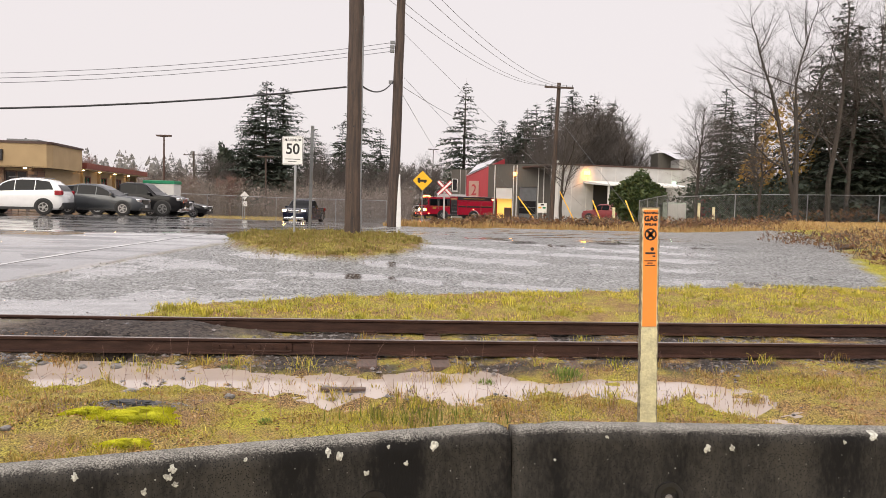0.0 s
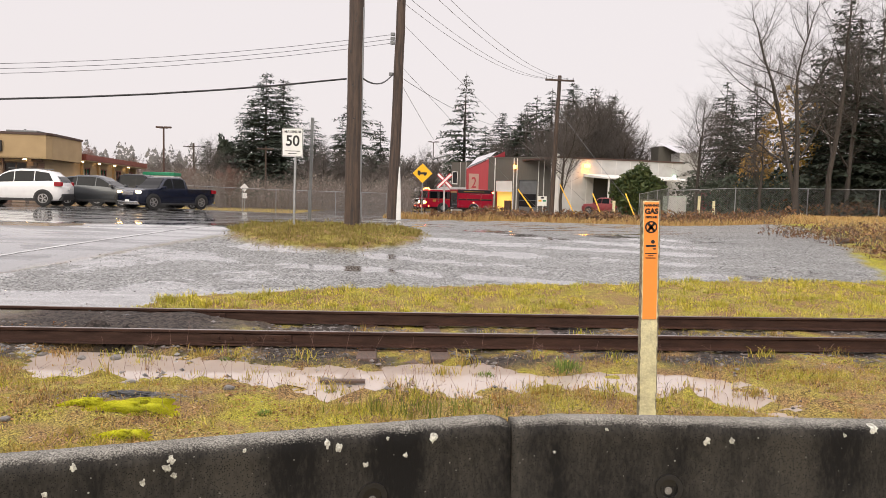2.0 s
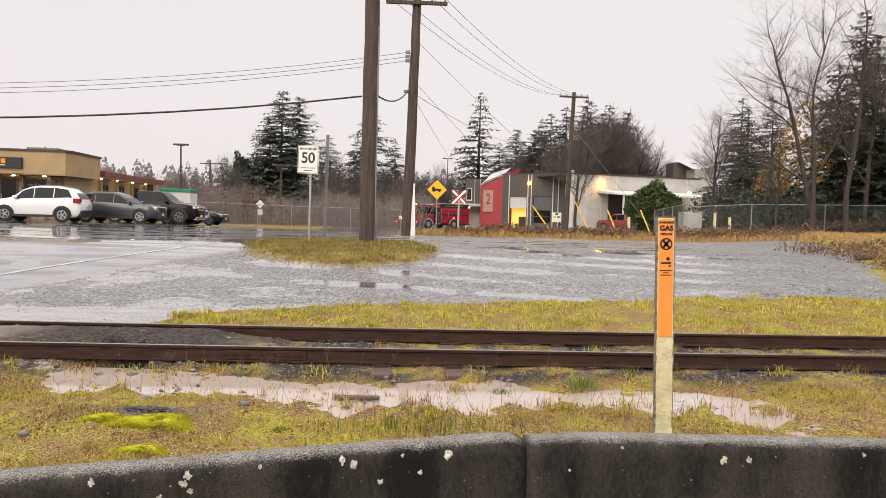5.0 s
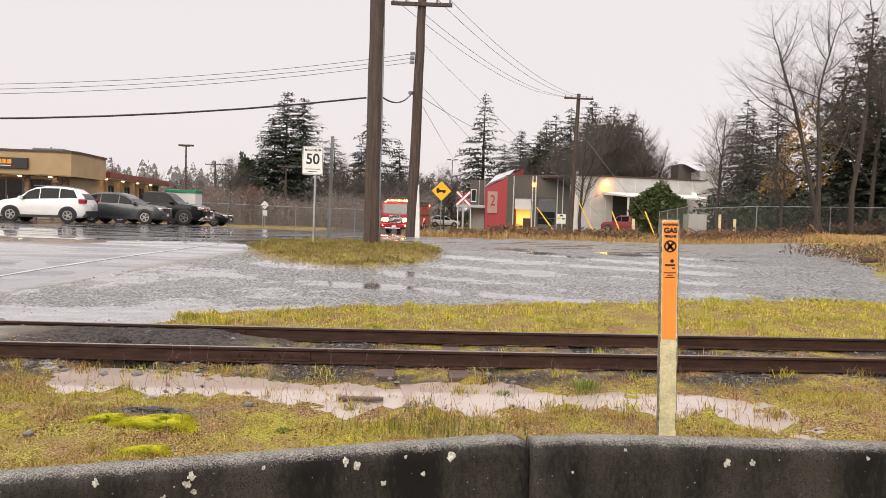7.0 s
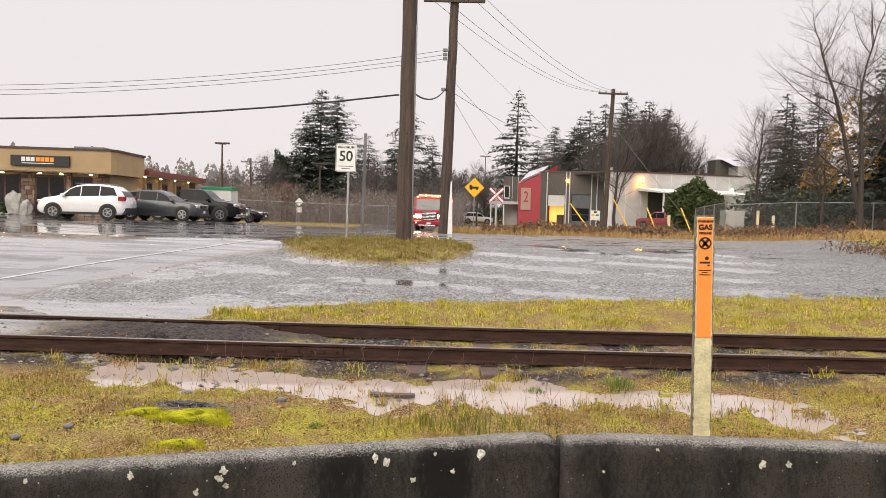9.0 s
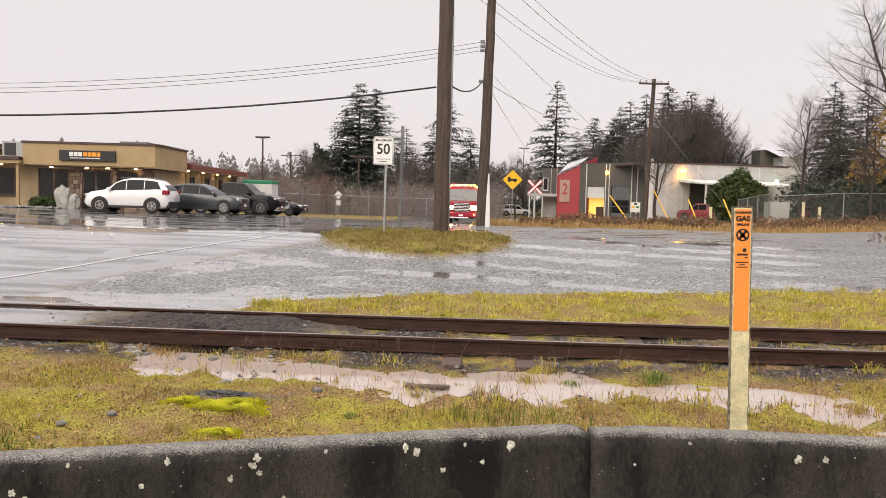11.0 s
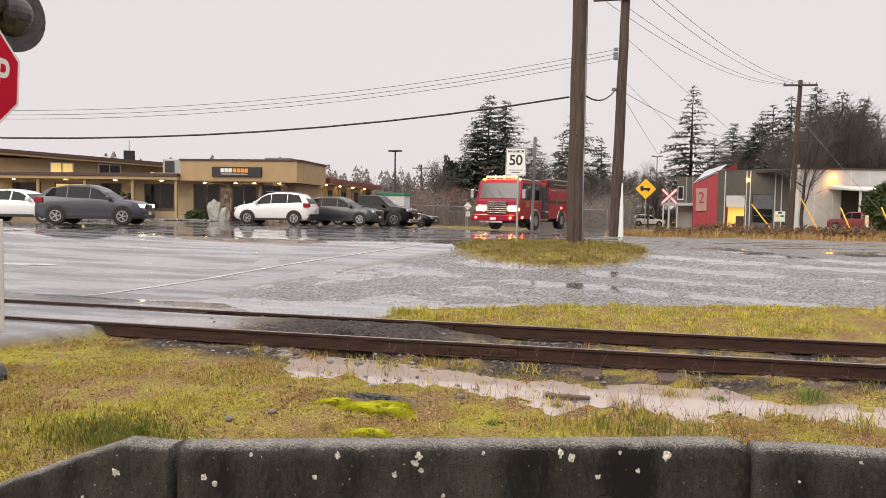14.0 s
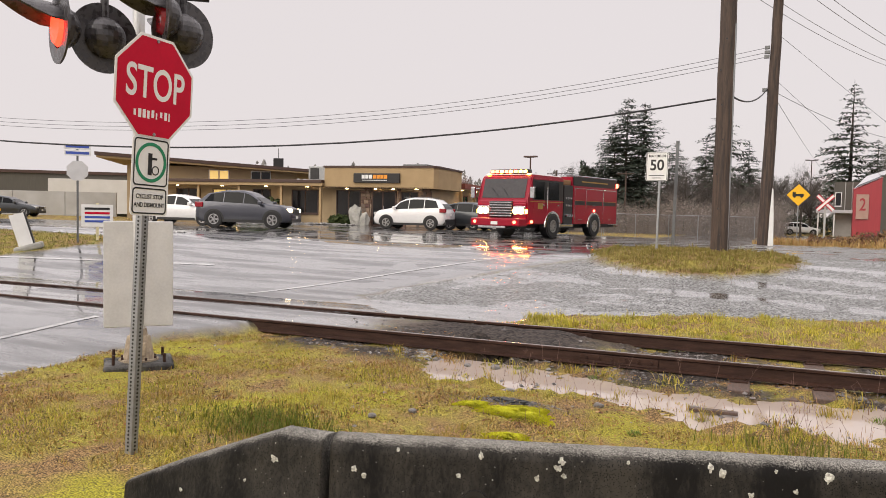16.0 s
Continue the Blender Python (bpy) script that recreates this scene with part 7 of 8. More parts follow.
    part("air_unit", bx(-2.1, -0.4, 1.8, 3.4, 2.92, 3.92, 0.03), GALV, t, "big grey rooftop air unit")
    part("air_grille", bx(-1.95, -1.3, 1.77, 1.80, 3.05, 3.80, 0.01), PLASTIC, t)
    # dark backing inside so that no daylight shows through
    part("back_wall", bx(-13.2, 6.6, 12.0, 12.2, 0, 2.6), TANWALL, t)
    for k, (x, r) in enumerate(((2.4, 0.62), (2.95, 0.4))):
        b = bmesh.new()
        bmesh.ops.create_icosphere(b, subdivisions=3, radius=r)
        for v in b.verts:
            n3 = 1 + 0.5 * noise.noise(v.co * 2.3 + Vector((k * 5, 0, 0))) + 0.18 * noise.noise(v.co * 6)
            v.co = Vector((v.co.x * 0.75 * n3, v.co.y * 0.5 * n3, v.co.z * 1.15 * n3))
        o = tagged(new("boulder", to_mesh("boulder", b, BOULDER)), "large pale upright boulder by the shop door", "boulder")
        o.matrix_world = M0 @ pose(x, -0.2 - 0.1 * k, r * 0.9)
    o = clipped_bush("hedge_bush", M0 @ pose(1.1, 0.3, 0), 0.85, 0.45, 0.55, "low clipped green bush before the shop window", 5)
    o = clipped_bush("hedge_bush", M0 @ pose(-4.8, 0.2, 0), 2.1, 1.0, 1.5, "large rounded dark bush before the long wing", 6)
    kb = thing("kerb", M0, "pale concrete kerb of the planted bed", "kerb")
    part("kerb_stone", bx(-6.0, 3.0, -1.45, -1.3, -0.1, 0.10, 0.02), CONCTOP, kb)


def clipped_bush(name, m, rx, ry, h, label, seed, n=2600, material=None, leaf=0.09):
    rs = np.random.RandomState(seed)
    t = thing(name, m, label, "bush")
    V, F = [], []
    for k in range(7):
        a = rs.rand() * 6.28
        tube(V, F, (0, 0, -0.1), (rx * 0.5 * math.cos(a), ry * 0.5 * math.sin(a), h * 0.6), 0.03, 0.01)
    raw("stems", V, F, TWIG, t)
    d = rs.normal(size=(n, 3))
    d /= np.linalg.norm(d, axis=1)[:, None]
    q = d * (0.72 + 0.33 * rs.rand(n) ** 0.6)[:, None] * (1 + 0.30 * np.sin(5 * d[:, :1] + seed) * np.sin(4 * d[:, 1:2] + 2 * d[:, 2:3]))
    q[:, 2] = np.abs(q[:, 2] * 0.95) if h < 1.6 else q[:, 2]
    P = q * (rx, ry, h if h < 1.6 else h * 0.55) + (0, 0, 0 if h < 1.6 else h * 0.5)
    u, w = rs.normal(size=(n, 3)) * leaf, rs.normal(size=(n, 3)) * leaf * 0.6
    V = np.stack([P - u, P + w, P + u, P - w], 1).reshape(-1, 3)
    k = np.arange(n) * 4
    raw("leaves", V.tolist(), np.stack([k, k + 1, k + 2, k + 3], 1).tolist(), material or SHRUB, t)
    return t


shop()
pebbles("bed_stones", 900, -34.5, -26, 37.2, 39.7, lambda x, y: np.abs((y - 38.85) - (x + 29) * 0.165 + 0.15) < 0.45, 0.16, RIVERSTONE, "pale rounded stones edging the planted bed", 41, 0.03)


def two_storey():
    m = pose(-46.8, 38.6, gz(-46, 37), 0, 0, 40)
    t = thing("office_building", m, "two storey tan office with a low sloping roof", "office building")
    part("wall", bx(0.6, 13.0, 0, 9, 0, 4.0), TANWALL, t, "beige side wall")
    part("roof", prism([(-1.4, 4.55), (15.0, 3.75), (15.0, 3.95), (-1.4, 4.80)], -1.2, 10, "y"), BROWNTRIM, t, "low sloping dark roof")
    part("roof_soffit", prism([(-1.3, 4.40), (14.9, 3.62), (14.9, 3.74), (-1.3, 4.54)], -1.1, 9.9, "y"), TANFASC, t)
    for x, gl in ((1.0, ROOMLIT), (6.4, ROOMLIT), (9.5, ROOMGLASS)):
        window_unit(t, pose(x, 0, 2.45), 1.5, 1.35, gl, WHITE, "lit upper window" if gl is ROOMLIT else "dark upper window", 1)
        window_unit(t, pose(x, 0, 0.35), 1.5, 1.3, ROOMGLASS, WHITE, "dark lower window", 1)
    part("chimney", bx(11.2, 12.0, 2.5, 3.3, 4.0, 5.0, 0.02), PLASTIC, t, "dark roof chimney")
    part("roof_pipe", rod((11.6, 2.8, 5.0), (11.6, 2.8, 5.8), 0.03, seg=6), GALVD, t)
    m = pose(-75, 49, 0.8, 0, 0, 40)
    t = thing("warehouse", m, "distant grey flat-roofed warehouse", "warehouse")
    part("wall", bx(-4, 14, 0, 9, -0.5, 4.1), WALLGREY, t)
    part("roof", bx(-4.2, 14.2, -0.2, 9.2, 4.1, 4.4), BROWNTRIM, t)
    part("white_bay", bx(3.5, 13.5, -0.6, 0, 0, 3.6), WALLWHITE, t)
    t = thing("site_wall", pose(-66, 34.0, 0.85, 0, 0, 36), "long pale concrete wall along the far yard", "wall")
    for k in range(4):
        part("wall_panel", bx(k * 4.05, k * 4.05 + 4.0, 0, 0.18, -0.2, 1.95, 0.01), WALLPALE, t)


two_storey()


def fire_hall():
    t = thing("fire_hall", pose(0, 0, 0), "grey and red fire hall with lit engine bay", "fire hall")
    g = -0.35
    part("wall", bx(1.0, 6.0, 108, 116, g, 6.6), WALLGREY, t, "dark grey two storey block")
    window_unit(t, pose(1.1, 108, 3.5), 0.75, 1.75, ROOMGLASS, WHITE, "white framed window", 0)
    part("porch_roof", bx(-1.0, 3.2, 105.5, 108, 2.6, 3.0, 0.02), ROOFPALE, t, "pale porch roof")
    part("lower_wall", bx(1.2, 3.2, 107.6, 108, g, 2.6), WALLPALE, t)
    for x in (-0.8, 1.0):
        part("porch_post", bx(x, x + 0.15, 105.7, 105.85, g, 2.6), WHITE, t)
    for x in (2.2, 3.0):
        part("cladding_batten", bx(x, x + 0.08, 107.93, 108, 3.0, 6.6), WALLPALE, t)
    # red tower with a sloping glazed roof
    b = bmesh.new()
    f = [(3.05, 103.9), (6.0, 103.7), (8.5, 107.5), (8.5, 112), (3.05, 112)]
    tops = [5.5, 6.9, 8.3, 8.3, 6.0]
    lo = [b.verts.new((x, y, g)) for x, y in f]
    hi = [b.verts.new((x, y, z)) for (x, y), z in zip(f, tops)]
    for i in range(5):
        j = (i + 1) % 5
        b.faces.new((lo[i], lo[j], hi[j], hi[i]))
    b.faces.new(hi)
    part("tower", b, REDWALL, t, "red clad tower")
    b = bmesh.new()
    vs = [b.verts.new(p) for p in ((3.0, 103.8, 5.58), (5.9, 103.6, 6.98), (7.3, 107.0, 8.25), (4.5, 107.5, 7.3))]
    b.faces.new(vs)
    part("skylight", b, ROOFPALE, t, "pale sloping glazed roof")
    b = bmesh.new()
    vs = [b.verts.new(p) for p in ((3.08, 103.74, 5.55), (5.6, 103.58, 6.75), (5.9, 104.3, 7.1), (3.5, 104.5, 6.0))]
    b.faces.new(vs)
    bmesh.ops.translate(b, vec=(0, 0, 0.05), verts=b.verts)
    part("skylight_pane", b, ROOMGLASS, t)
    pn = part("number_panel", bx(3.35, 4.7, 103.66, 103.72, 1.9, 4.9, 0.01), PANELROSE, t, "tall faded rose panel with a red figure")
    text("lettering", "2", 2.1, pose(4.05, 103.64, 3.6), REDWALL, pn, 0.01, 0.02, 0.7)
    # engine bays, wall built round the openings
    ang = math.atan2(99.0 - 103.7, 13.2 - 6.0)
    M1 = Matrix.Translation((6.0, 103.7, g)) @ Matrix.Rotation(ang, 4, "Z")
    Lb = math.hypot(7.2, 4.7)
    for x0, x1, z0, z1 in ((0, 1.15, 0, 7.4), (3.75, 4.75, 0, 7.4), (7.4, Lb + 2.0, 0, 7.4), (1.15, 3.75, 4.4, 7.4), (4.75, 7.4, 4.5, 7.4)):
        o = part("bay_wall", bx(x0, x1, 0, 0.3, z0, z1), WALLGREY, t, "grey brown bay wall")
        o.matrix_local = M1
    # plain wall that glows in place of the bay's lamp light
    o = part("bay_interior", bx(1.0, 3.9, 0.9, 1.0, 0, 4.4), BAYLIT, t, "engine bay interior wall with warm lamp light painted in as glow")
    o.matrix_local = M1
    o = part("bay_door", bx(1.2, 3.7, 0.1, 0.2, 2.9, 4.38), WALLWHITE, t, "half raised white bay door")
    o.matrix_local = M1
    o = part("bay_door", bx(4.8, 7.35, 0.1, 0.2, 0, 4.48), DOORGREY, t, "closed grey bay door")
    o.matrix_local = M1
    for k in range(1, 5):
        q = part("door_panel", bx(4.85, 7.3, 0.08, 0.1, k * 0.88 - 0.80, k * 0.88, 0.005), ROOMGLASS if k in (2, 3) else DOORGREY, t)
        q.matrix_local = M1
    o = part("bay_cabinet", bx(2.4, 3.3, 0.4, 0.8, 0, 1.7, 0.02), BROWNTRIM, t)
    o.matrix_local = M1
    o = part("bay_back", bx(0.0, Lb + 2.0, 3.3, 3.5, 0, 7.3), WALLGREY, t)
    o.matrix_local = M1
    o = part("bay_roof", bx(-0.2, Lb + 2.1, -0.05, 6, 7.4, 7.55), WALLGREY, t)
    o.matrix_local = M1
    for x in (1.0, 3.9, 4.4, 7.6, 9.0 - 0.6):
        q = part("downpipe", bx(x, x + 0.12, -0.08, 0, 0, 7.4), WALLWHITE, t, "pale downpipe")
        q.matrix_local = M1
    q = part("wall_lamp", bx(4.0, 4.35, -0.35, -0.05, 6.0, 6.45, 0.05), SODIUM, t, "lit orange wall lamp")
    q.matrix_local = M1
    # long pale building
    ang2 = math.atan2(95.7 - 90.9, 28.9 - 13.5)
    M2 = Matrix.Translation((13.5, 90.9, 0.2)) @ Matrix.Rotation(ang2, 4, "Z")
    o = part("long_wall", bx(0, 17.5, 0, 0.3, -0.6, 6.5), WALLPALE, t, "long pale block wall")
    o.matrix_local = M2
    for k in range(1, 9):
        q = part("wall_joint", bx(k * 2.0, k * 2.0 + 0.05, -0.02, 0, -0.6, 6.4), WALLWHITE, t)
        q.matrix_local = M2
    o = part("long_flank", bx(0, 0.3, 0.3, 1.6, -0.6, 6.5), WALLPALE, t)
    o.matrix_local = M2
    o = part("long_roof_edge", bx(-0.1, 17.6, -0.12, 12, 6.5, 6.68, 0.01), BROWNTRIM, t, "dark roof edge")
    o.matrix_local = M2
    o = part("corner_pillar", bx(-0.25, 0.25, -0.1, 0.3, -0.6, 7.0, 0.02), WALLWHITE, t)
    o.matrix_local = M2
    b = prism([(0.3, 4.75), (-6.0, 4.15), (-6.0, 4.0), (0.3, 4.4)], 3.6, 15.5, "x")
    o = part("awning_roof", b, WALLWHITE, t, "pale lean-to awning roof")
    o.matrix_local = M2
    for x in (3.8, 9.0, 15.0):
        q = part("awning_post", bx(x, x + 0.18, -5.8, -5.6, -0.2, 4.1), WALLWHITE, t)
        q.matrix_local = M2
    # dark sheet for the shade under the awning; the wall stays closed
    o = part("carport_shade_sheet", bx(5.0, 15.3, -0.06, -0.005, -0.4, 4.3), PLASTIC, t, "dark sheet painted for the shade inside the carport")
    o.matrix_local = M2
    q = part("wall_lamp", bx(3.6, 4.2, -0.5, -0.05, 5.4, 5.9, 0.05), SODIUM, t, "lit orange wall lamp")
    q.matrix_local = M2
    q = part("wall_lamp", bx(16.2, 16.5, -0.3, -0.05, 4.6, 4.9, 0.05), MERCURY, t, "greenish wall lamp")
    q.matrix_local = M2
    o = part("hose_tower", bx(30.2, 33.4, 107, 111, 0, 9.6), WALLGREY, t, "dark hose tower")
    o = part("tower_face", bx(32.0, 35.0, 103, 107, 0, 8.5), WALLPALE, t, "pale tower wall")
    b = bmesh.new()
    vs = [b.verts.new(p) for p in ((31.6, 103, 8.5), (35.4, 103, 8.3), (35.4, 108, 9.4), (30.2, 108, 10.2))]
    b.faces.new(vs)
    part("tower_roof", b, ROOFPALE, t, "sloping pale tower roof")


fire_hall()
spot_light("hall_wall_light", (17.3, 91.2, 5.6), (17.0, 92.6, 3.0), 110, (1.0, 0.38, 0.06), 150, 0.2)
for xx, yy in ((-21.85, 47.3), (-22.35, 51.2)):
    spot_light("wing_soffit_light", (xx, yy, 3.25), (xx - 0.3, yy, 0.8), 150, (1.0, 0.62, 0.25), 120, 0.1)
spot_light("bay_light", (8.0, 104.2, 3.6), (8.5, 106, 0.5), 250, (1.0, 0.6, 0.15), 150, 0.2)


def trailer():
    m = stand(-22.6, 60.5, 6)
    t = thing("office_trailer", m, "white site trailer with a green roof band", "trailer")
    part("body", bx(-1.2, 1.1, -1.2, 1.0, 0.4, 2.62, 0.04), WALLWHITE, t)
    part("roof_band", bx(-1.26, 1.16, -1.26, 1.06, 2.6, 2.86, 0.03), SIGNGREEN, t, "dark green roof band")
    part("window", bx(-0.2, 0.5, -1.23, -1.19, 1.3, 1.9, 0.01), ROOMGLASS, t)
    part("skirt", bx(-1.1, 1.0, -1.1, 0.9, 0, 0.42), PLASTIC, t)
    x, y = 16.1, 52.5
    t = thing("utility_cabinet", stand(x, y, 0), "pale green steel utility cabinet in the grass", "utility cabinet")
    part("body", bx(-0.68, 0.68, -0.5, 0.5, 0, 1.45, 0.03), mat("pale_green_cabinet", (0.42, 0.50, 0.42), 0.5), t)
    part("door", bx(-0.62, 0.02, -0.52, -0.5, 0.1, 1.38, 0.01), WALLPALE, t)
    part("door", bx(0.05, 0.62, -0.52, -0.5, 0.1, 1.38, 0.01), WALLPALE, t)
    for x, y, h in ((8.6, 38.0, 1.0), (14.6, 43.0, 1.2), (15.3, 42.6, 0.9)):
        t = thing("marker_stake", stand(x, y, 0), "pale weathered wooden marker stake", "stake")
        part("stake", bx(-0.07, 0.07, -0.04, 0.04, -0.2, h, 0.01), CREAM, t)
    x, y = 22.5, 60.0
    t = thing("red_van", stand(x, y, 5), "dull red van behind the chain-link fence", "van")
    part("body", bx(-2.2, 2.2, -0.9, 0.9, 0.4, 2.1, 0.15), CARRED, t)
    part("roof", bx(-2.0, 2.0, -0.8, 0.8, 2.1, 2.25, 0.05), WALLWHITE, t)
    part("window", bx(-1.8, 1.0, -0.93, -0.9, 1.35, 1.85, 0.02), GLASS, t)
    for s in (-1, 1):
        wheel(t, 1.4 * s, -0.82, 0.34, 0.24)
        wheel(t, 1.4 * s, 0.82, 0.34, 0.24)
    x, y = 11.4, 21.1
    t = thing("log", stand(x, y, 10), "short dark rotten log lying in the grass", "log")
    part("trunk_piece", rod((-0.32, 0, 0.06), (0.32, 0.05, 0.07), 0.09, 0.07, 9), TIE, t)


trailer()


def fence(name, pts, h, gap, label, mesh_step=0.16, wire=0.004):
    t = thing(name, pose(0, 0, 0), label, "fence")
    for a, c in zip(pts, pts[1:]):
        a, c = Vector(a), Vector(c)
        L = (c - a).length
        n = max(1, round(L / gap))
        for i in range(n + 1):
            p = a.lerp(c, i / n)
            g = gz(p.x, p.y)
            part("post", rod((p.x, p.y, g - 0.2), (p.x, p.y, g + h + 0.05), 0.035, seg=7), GALV, t)
        V, F = [], []
        for i in range(n):
            p, q = a.lerp(c, i / n), a.lerp(c, (i + 1) / n)
            tube(V, F, (p.x, p.y, gz(p.x, p.y) + h), (q.x, q.y, gz(q.x, q.y) + h), 0.024, 0.024, 5)
        raw("top_rail", V, F, GALV, t)
        V, F = [], []
        for sgn in (1, -1):
            u = -h
            while u < L + h:
                u0, u1 = (u, u + h) if sgn > 0 else (u + h, u)
                z0, z1 = 0.05, h
                # clip to the run
                lo, hi = 0.0, 1.0
                if u1 != u0:
                    t0, t1 = (0 - u0) / (u1 - u0), (L - u0) / (u1 - u0)
                    lo, hi = max(0, min(t0, t1)), min(1, max(t0, t1))
                if hi > lo:
                    p, q = a.lerp(c, (u0 + (u1 - u0) * lo) / L), a.lerp(c, (u0 + (u1 - u0) * hi) / L)
                    g0, g1 = gz(p.x, p.y), gz(q.x, q.y)
                    tube(V, F, (p.x, p.y, g0 + z0 + (z1 - z0) * lo), (q.x, q.y, g1 + z0 + (z1 - z0) * hi), wire, wire, 3)
                u += mesh_step
        if V:
            raw("wire_mesh", V, F, GALVD, t)
    return t


fence("chain_link_fence", [(14.6, 49.0), (22.0, 45.5), (40.0, 39.0)], 1.75, 4.2, "galvanised chain-link fence along the wooded edge", 0.14, 0.0045)
fence("chain_link_fence", [(14.6, 49.0), (15.6, 60.0)], 1.9, 3.6, "galvanised chain-link fence beside the hall yard", 0.16, 0.0045)
fence("chain_link_fence", [(-21.3, 67.5), (-13, 72), (-6, 78)], 2.1, 3.6, "chain-link fence before the far woods", 0.25, 0.007)
fence("chain_link_fence", [(-47, 66), (-21.3, 67.5)], 2.1, 4.0, "chain-link fence behind the shop lot", 0.3, 0.007)


# ---------- lamps along the far streets ----------
def street_lamp(x, y, h, label, arms=2, wide=1.0):
    g = gz(x, y)
    t = thing("street_lamp", pose(x, y, g), label, "street lamp")
    part("mast", rod((0, 0, -0.2), (0, 0, h), 0.13, 0.08, 10), BROWNTRIM, t)
    part("crossbar", bx(-wide, wide, -0.06, 0.06, h - 0.06, h + 0.06, 0.01), BROWNTRIM, t)
    for s in (-1, 1):
        part("lamp_head", bx(s * wide - 0.36, s * wide + 0.36, -0.2, 0.2, h - 0.02, h + 0.16, 0.03), BROWNTRIM, t, "flat dark lamp head")


street_lamp(-29.7, 79.6, 8.3, "dark double-headed parking lot lamp", wide=0.42)
street_lamp(-2.4, 149.9, 12.6, "tall slim sports field lamp mast", wide=0.7)


# ---------- trees and shrubs ----------
def conifer_mesh(seed, h, r, base=0.12, droop=0.35, gap=0.0, leaf=0.34, dens=1.0, step=1.0, taper=0.85):
    rs = random.Random(seed)
    VT, FT = [], []
    pts = [(0, 0, -0.3), (rs.uniform(-.1, .1), rs.uniform(-.1, .1), h * 0.5), (0, 0, h)]
    tube(VT, FT, pts[0], pts[1], h * 0.016, h * 0.010, 8)
    tube(VT, FT, pts[1], pts[2], h * 0.010, 0.01, 8)
    VC, FC = [], []
    z = h * base
    while z < h * 0.99:
        u = (z - h * base) / (h * (1 - base))
        reach = r * (1 - u) ** taper * (0.55 + 0.45 * math.sin(min(1, u * 5 + 0.35) * 1.57)) + 0.12
        n = int((4 + 3 * (1 - u)) * dens) + 1
        for k in range(n):
            if rs.random() < gap:
                continue
            a = rs.uniform(0, 6.283)
            L = reach * rs.uniform(0.45, 1.22)
            d = droop * rs.uniform(0.6, 1.3) * (1 - 0.7 * u)
            dx, dy = math.cos(a), math.sin(a)
            p0 = (0, 0, z)
            p1 = (dx * L * 0.55, dy * L * 0.55, z - d * L * 0.25)
            p2 = (dx * L, dy * L, z - d * L * 0.65 + 0.06 * L)
            tube(VT, FT, p0, p1, 0.012 + 0.012 * L, 0.012, 3)
            tube(VT, FT, p1, p2, 0.012, 0.004, 3)
            m = max(3, int(L / 0.16 * dens))
            for i in range(m):
                q = (i + rs.random()) / m
                q = 0.12 + 0.88 * q
                cx, cy = dx * L * q, dy * L * q
                cz = z - d * L * 0.65 * q * q + 0.06 * L * q
                s = leaf * rs.uniform(0.6, 1.3) * (0.6 + 0.4 * (1 - u))
                b = a + rs.choice((-1, 1)) * rs.uniform(0.3, 1.25)
                ex, ey = math.cos(b) * s, math.sin(b) * s
                wx, wy = -math.sin(b) * s * 0.25, math.cos(b) * s * 0.25
                e = rs.uniform(-0.7, 0.45) * s
                j = len(VC)
                VC += [(cx, cy, cz), (cx + ex * 0.55 + wx, cy + ey * 0.55 + wy, cz + e * 0.4 - 0.05 * s), (cx + ex, cy + ey, cz + e - 0.1 * s), (cx + ex * 0.55 - wx, cy + ey * 0.55 - wy, cz + e * 0.4 - 0.10 * s)]
                FC.append((j, j + 1, j + 2, j + 3))
        z += step * rs.uniform(0.16, 0.34) * (h / 15) ** 0.5
    return VT, FT, VC, FC


def bare_mesh(seed, h, spread=0.5, levels=5, trunk=0.016, fork=0.45, kids=(2, 4)):
    rs = random.Random(seed)
    V, F, VF, FF = [], [], [], []
    def grow(p, d, L, r, lev):
        steps = 3 if lev < 3 else 2
        q = Vector(p)
        dd = Vector(d)
        for i in range(steps):
            dd = (dd + Vector((rs.uniform(-1, 1), rs.uniform(-1, 1), rs.uniform(-0.3, 0.9))) * (0.12 if lev == 0 else 0.22)).normalized()
            e = q + dd * (L / steps)
            r2 = r * (0.86 if lev < 2 else 0.75)
            if lev < 3:
                tube(V, F, q, e, r, r2, 6 if lev == 0 else 4)
            else:
                tube(VF, FF, q, e, r, r2, 3)
            if lev < levels and (lev > 0 or i >= 1):
                for _ in range(rs.randint(*kids) if lev else rs.randint(1, 3)):
                    ax = Vector((rs.uniform(-1, 1), rs.uniform(-1, 1), rs.uniform(-0.2, 0.3))).normalized()
                    nd = (dd * (1 - spread) + ax * spread + Vector((0, 0, 0.18))).normalized()
                    grow(q.lerp(e, rs.uniform(0.3, 1.0)), nd, L * rs.uniform(0.42, 0.70), r2 * rs.uniform(0.45, 0.65), lev + 1)
            q, r = e, r2
        if lev < levels:
            grow(q, dd, L * 0.55, r * 0.8, lev + 1)
    grow((0, 0, -0.2), (0, 0, 1), h * fork, h * trunk, 0)
    return V, F, VF, FF


def tree(name, parts_, x, y, rz, s, label, mats, category="tree", z=None, group=""):
    t = thing(name, pose(x, y, gz(x, y) if z is None else z, 0, 0, rz) @ Matrix.Diagonal((s, s, s, 1)), label, category, group)
    VT, FT, VC, FC = parts_
    raw("trunk", VT, FT, mats[0], t)
    raw("crown", VC, FC, mats[1], t)
    return t


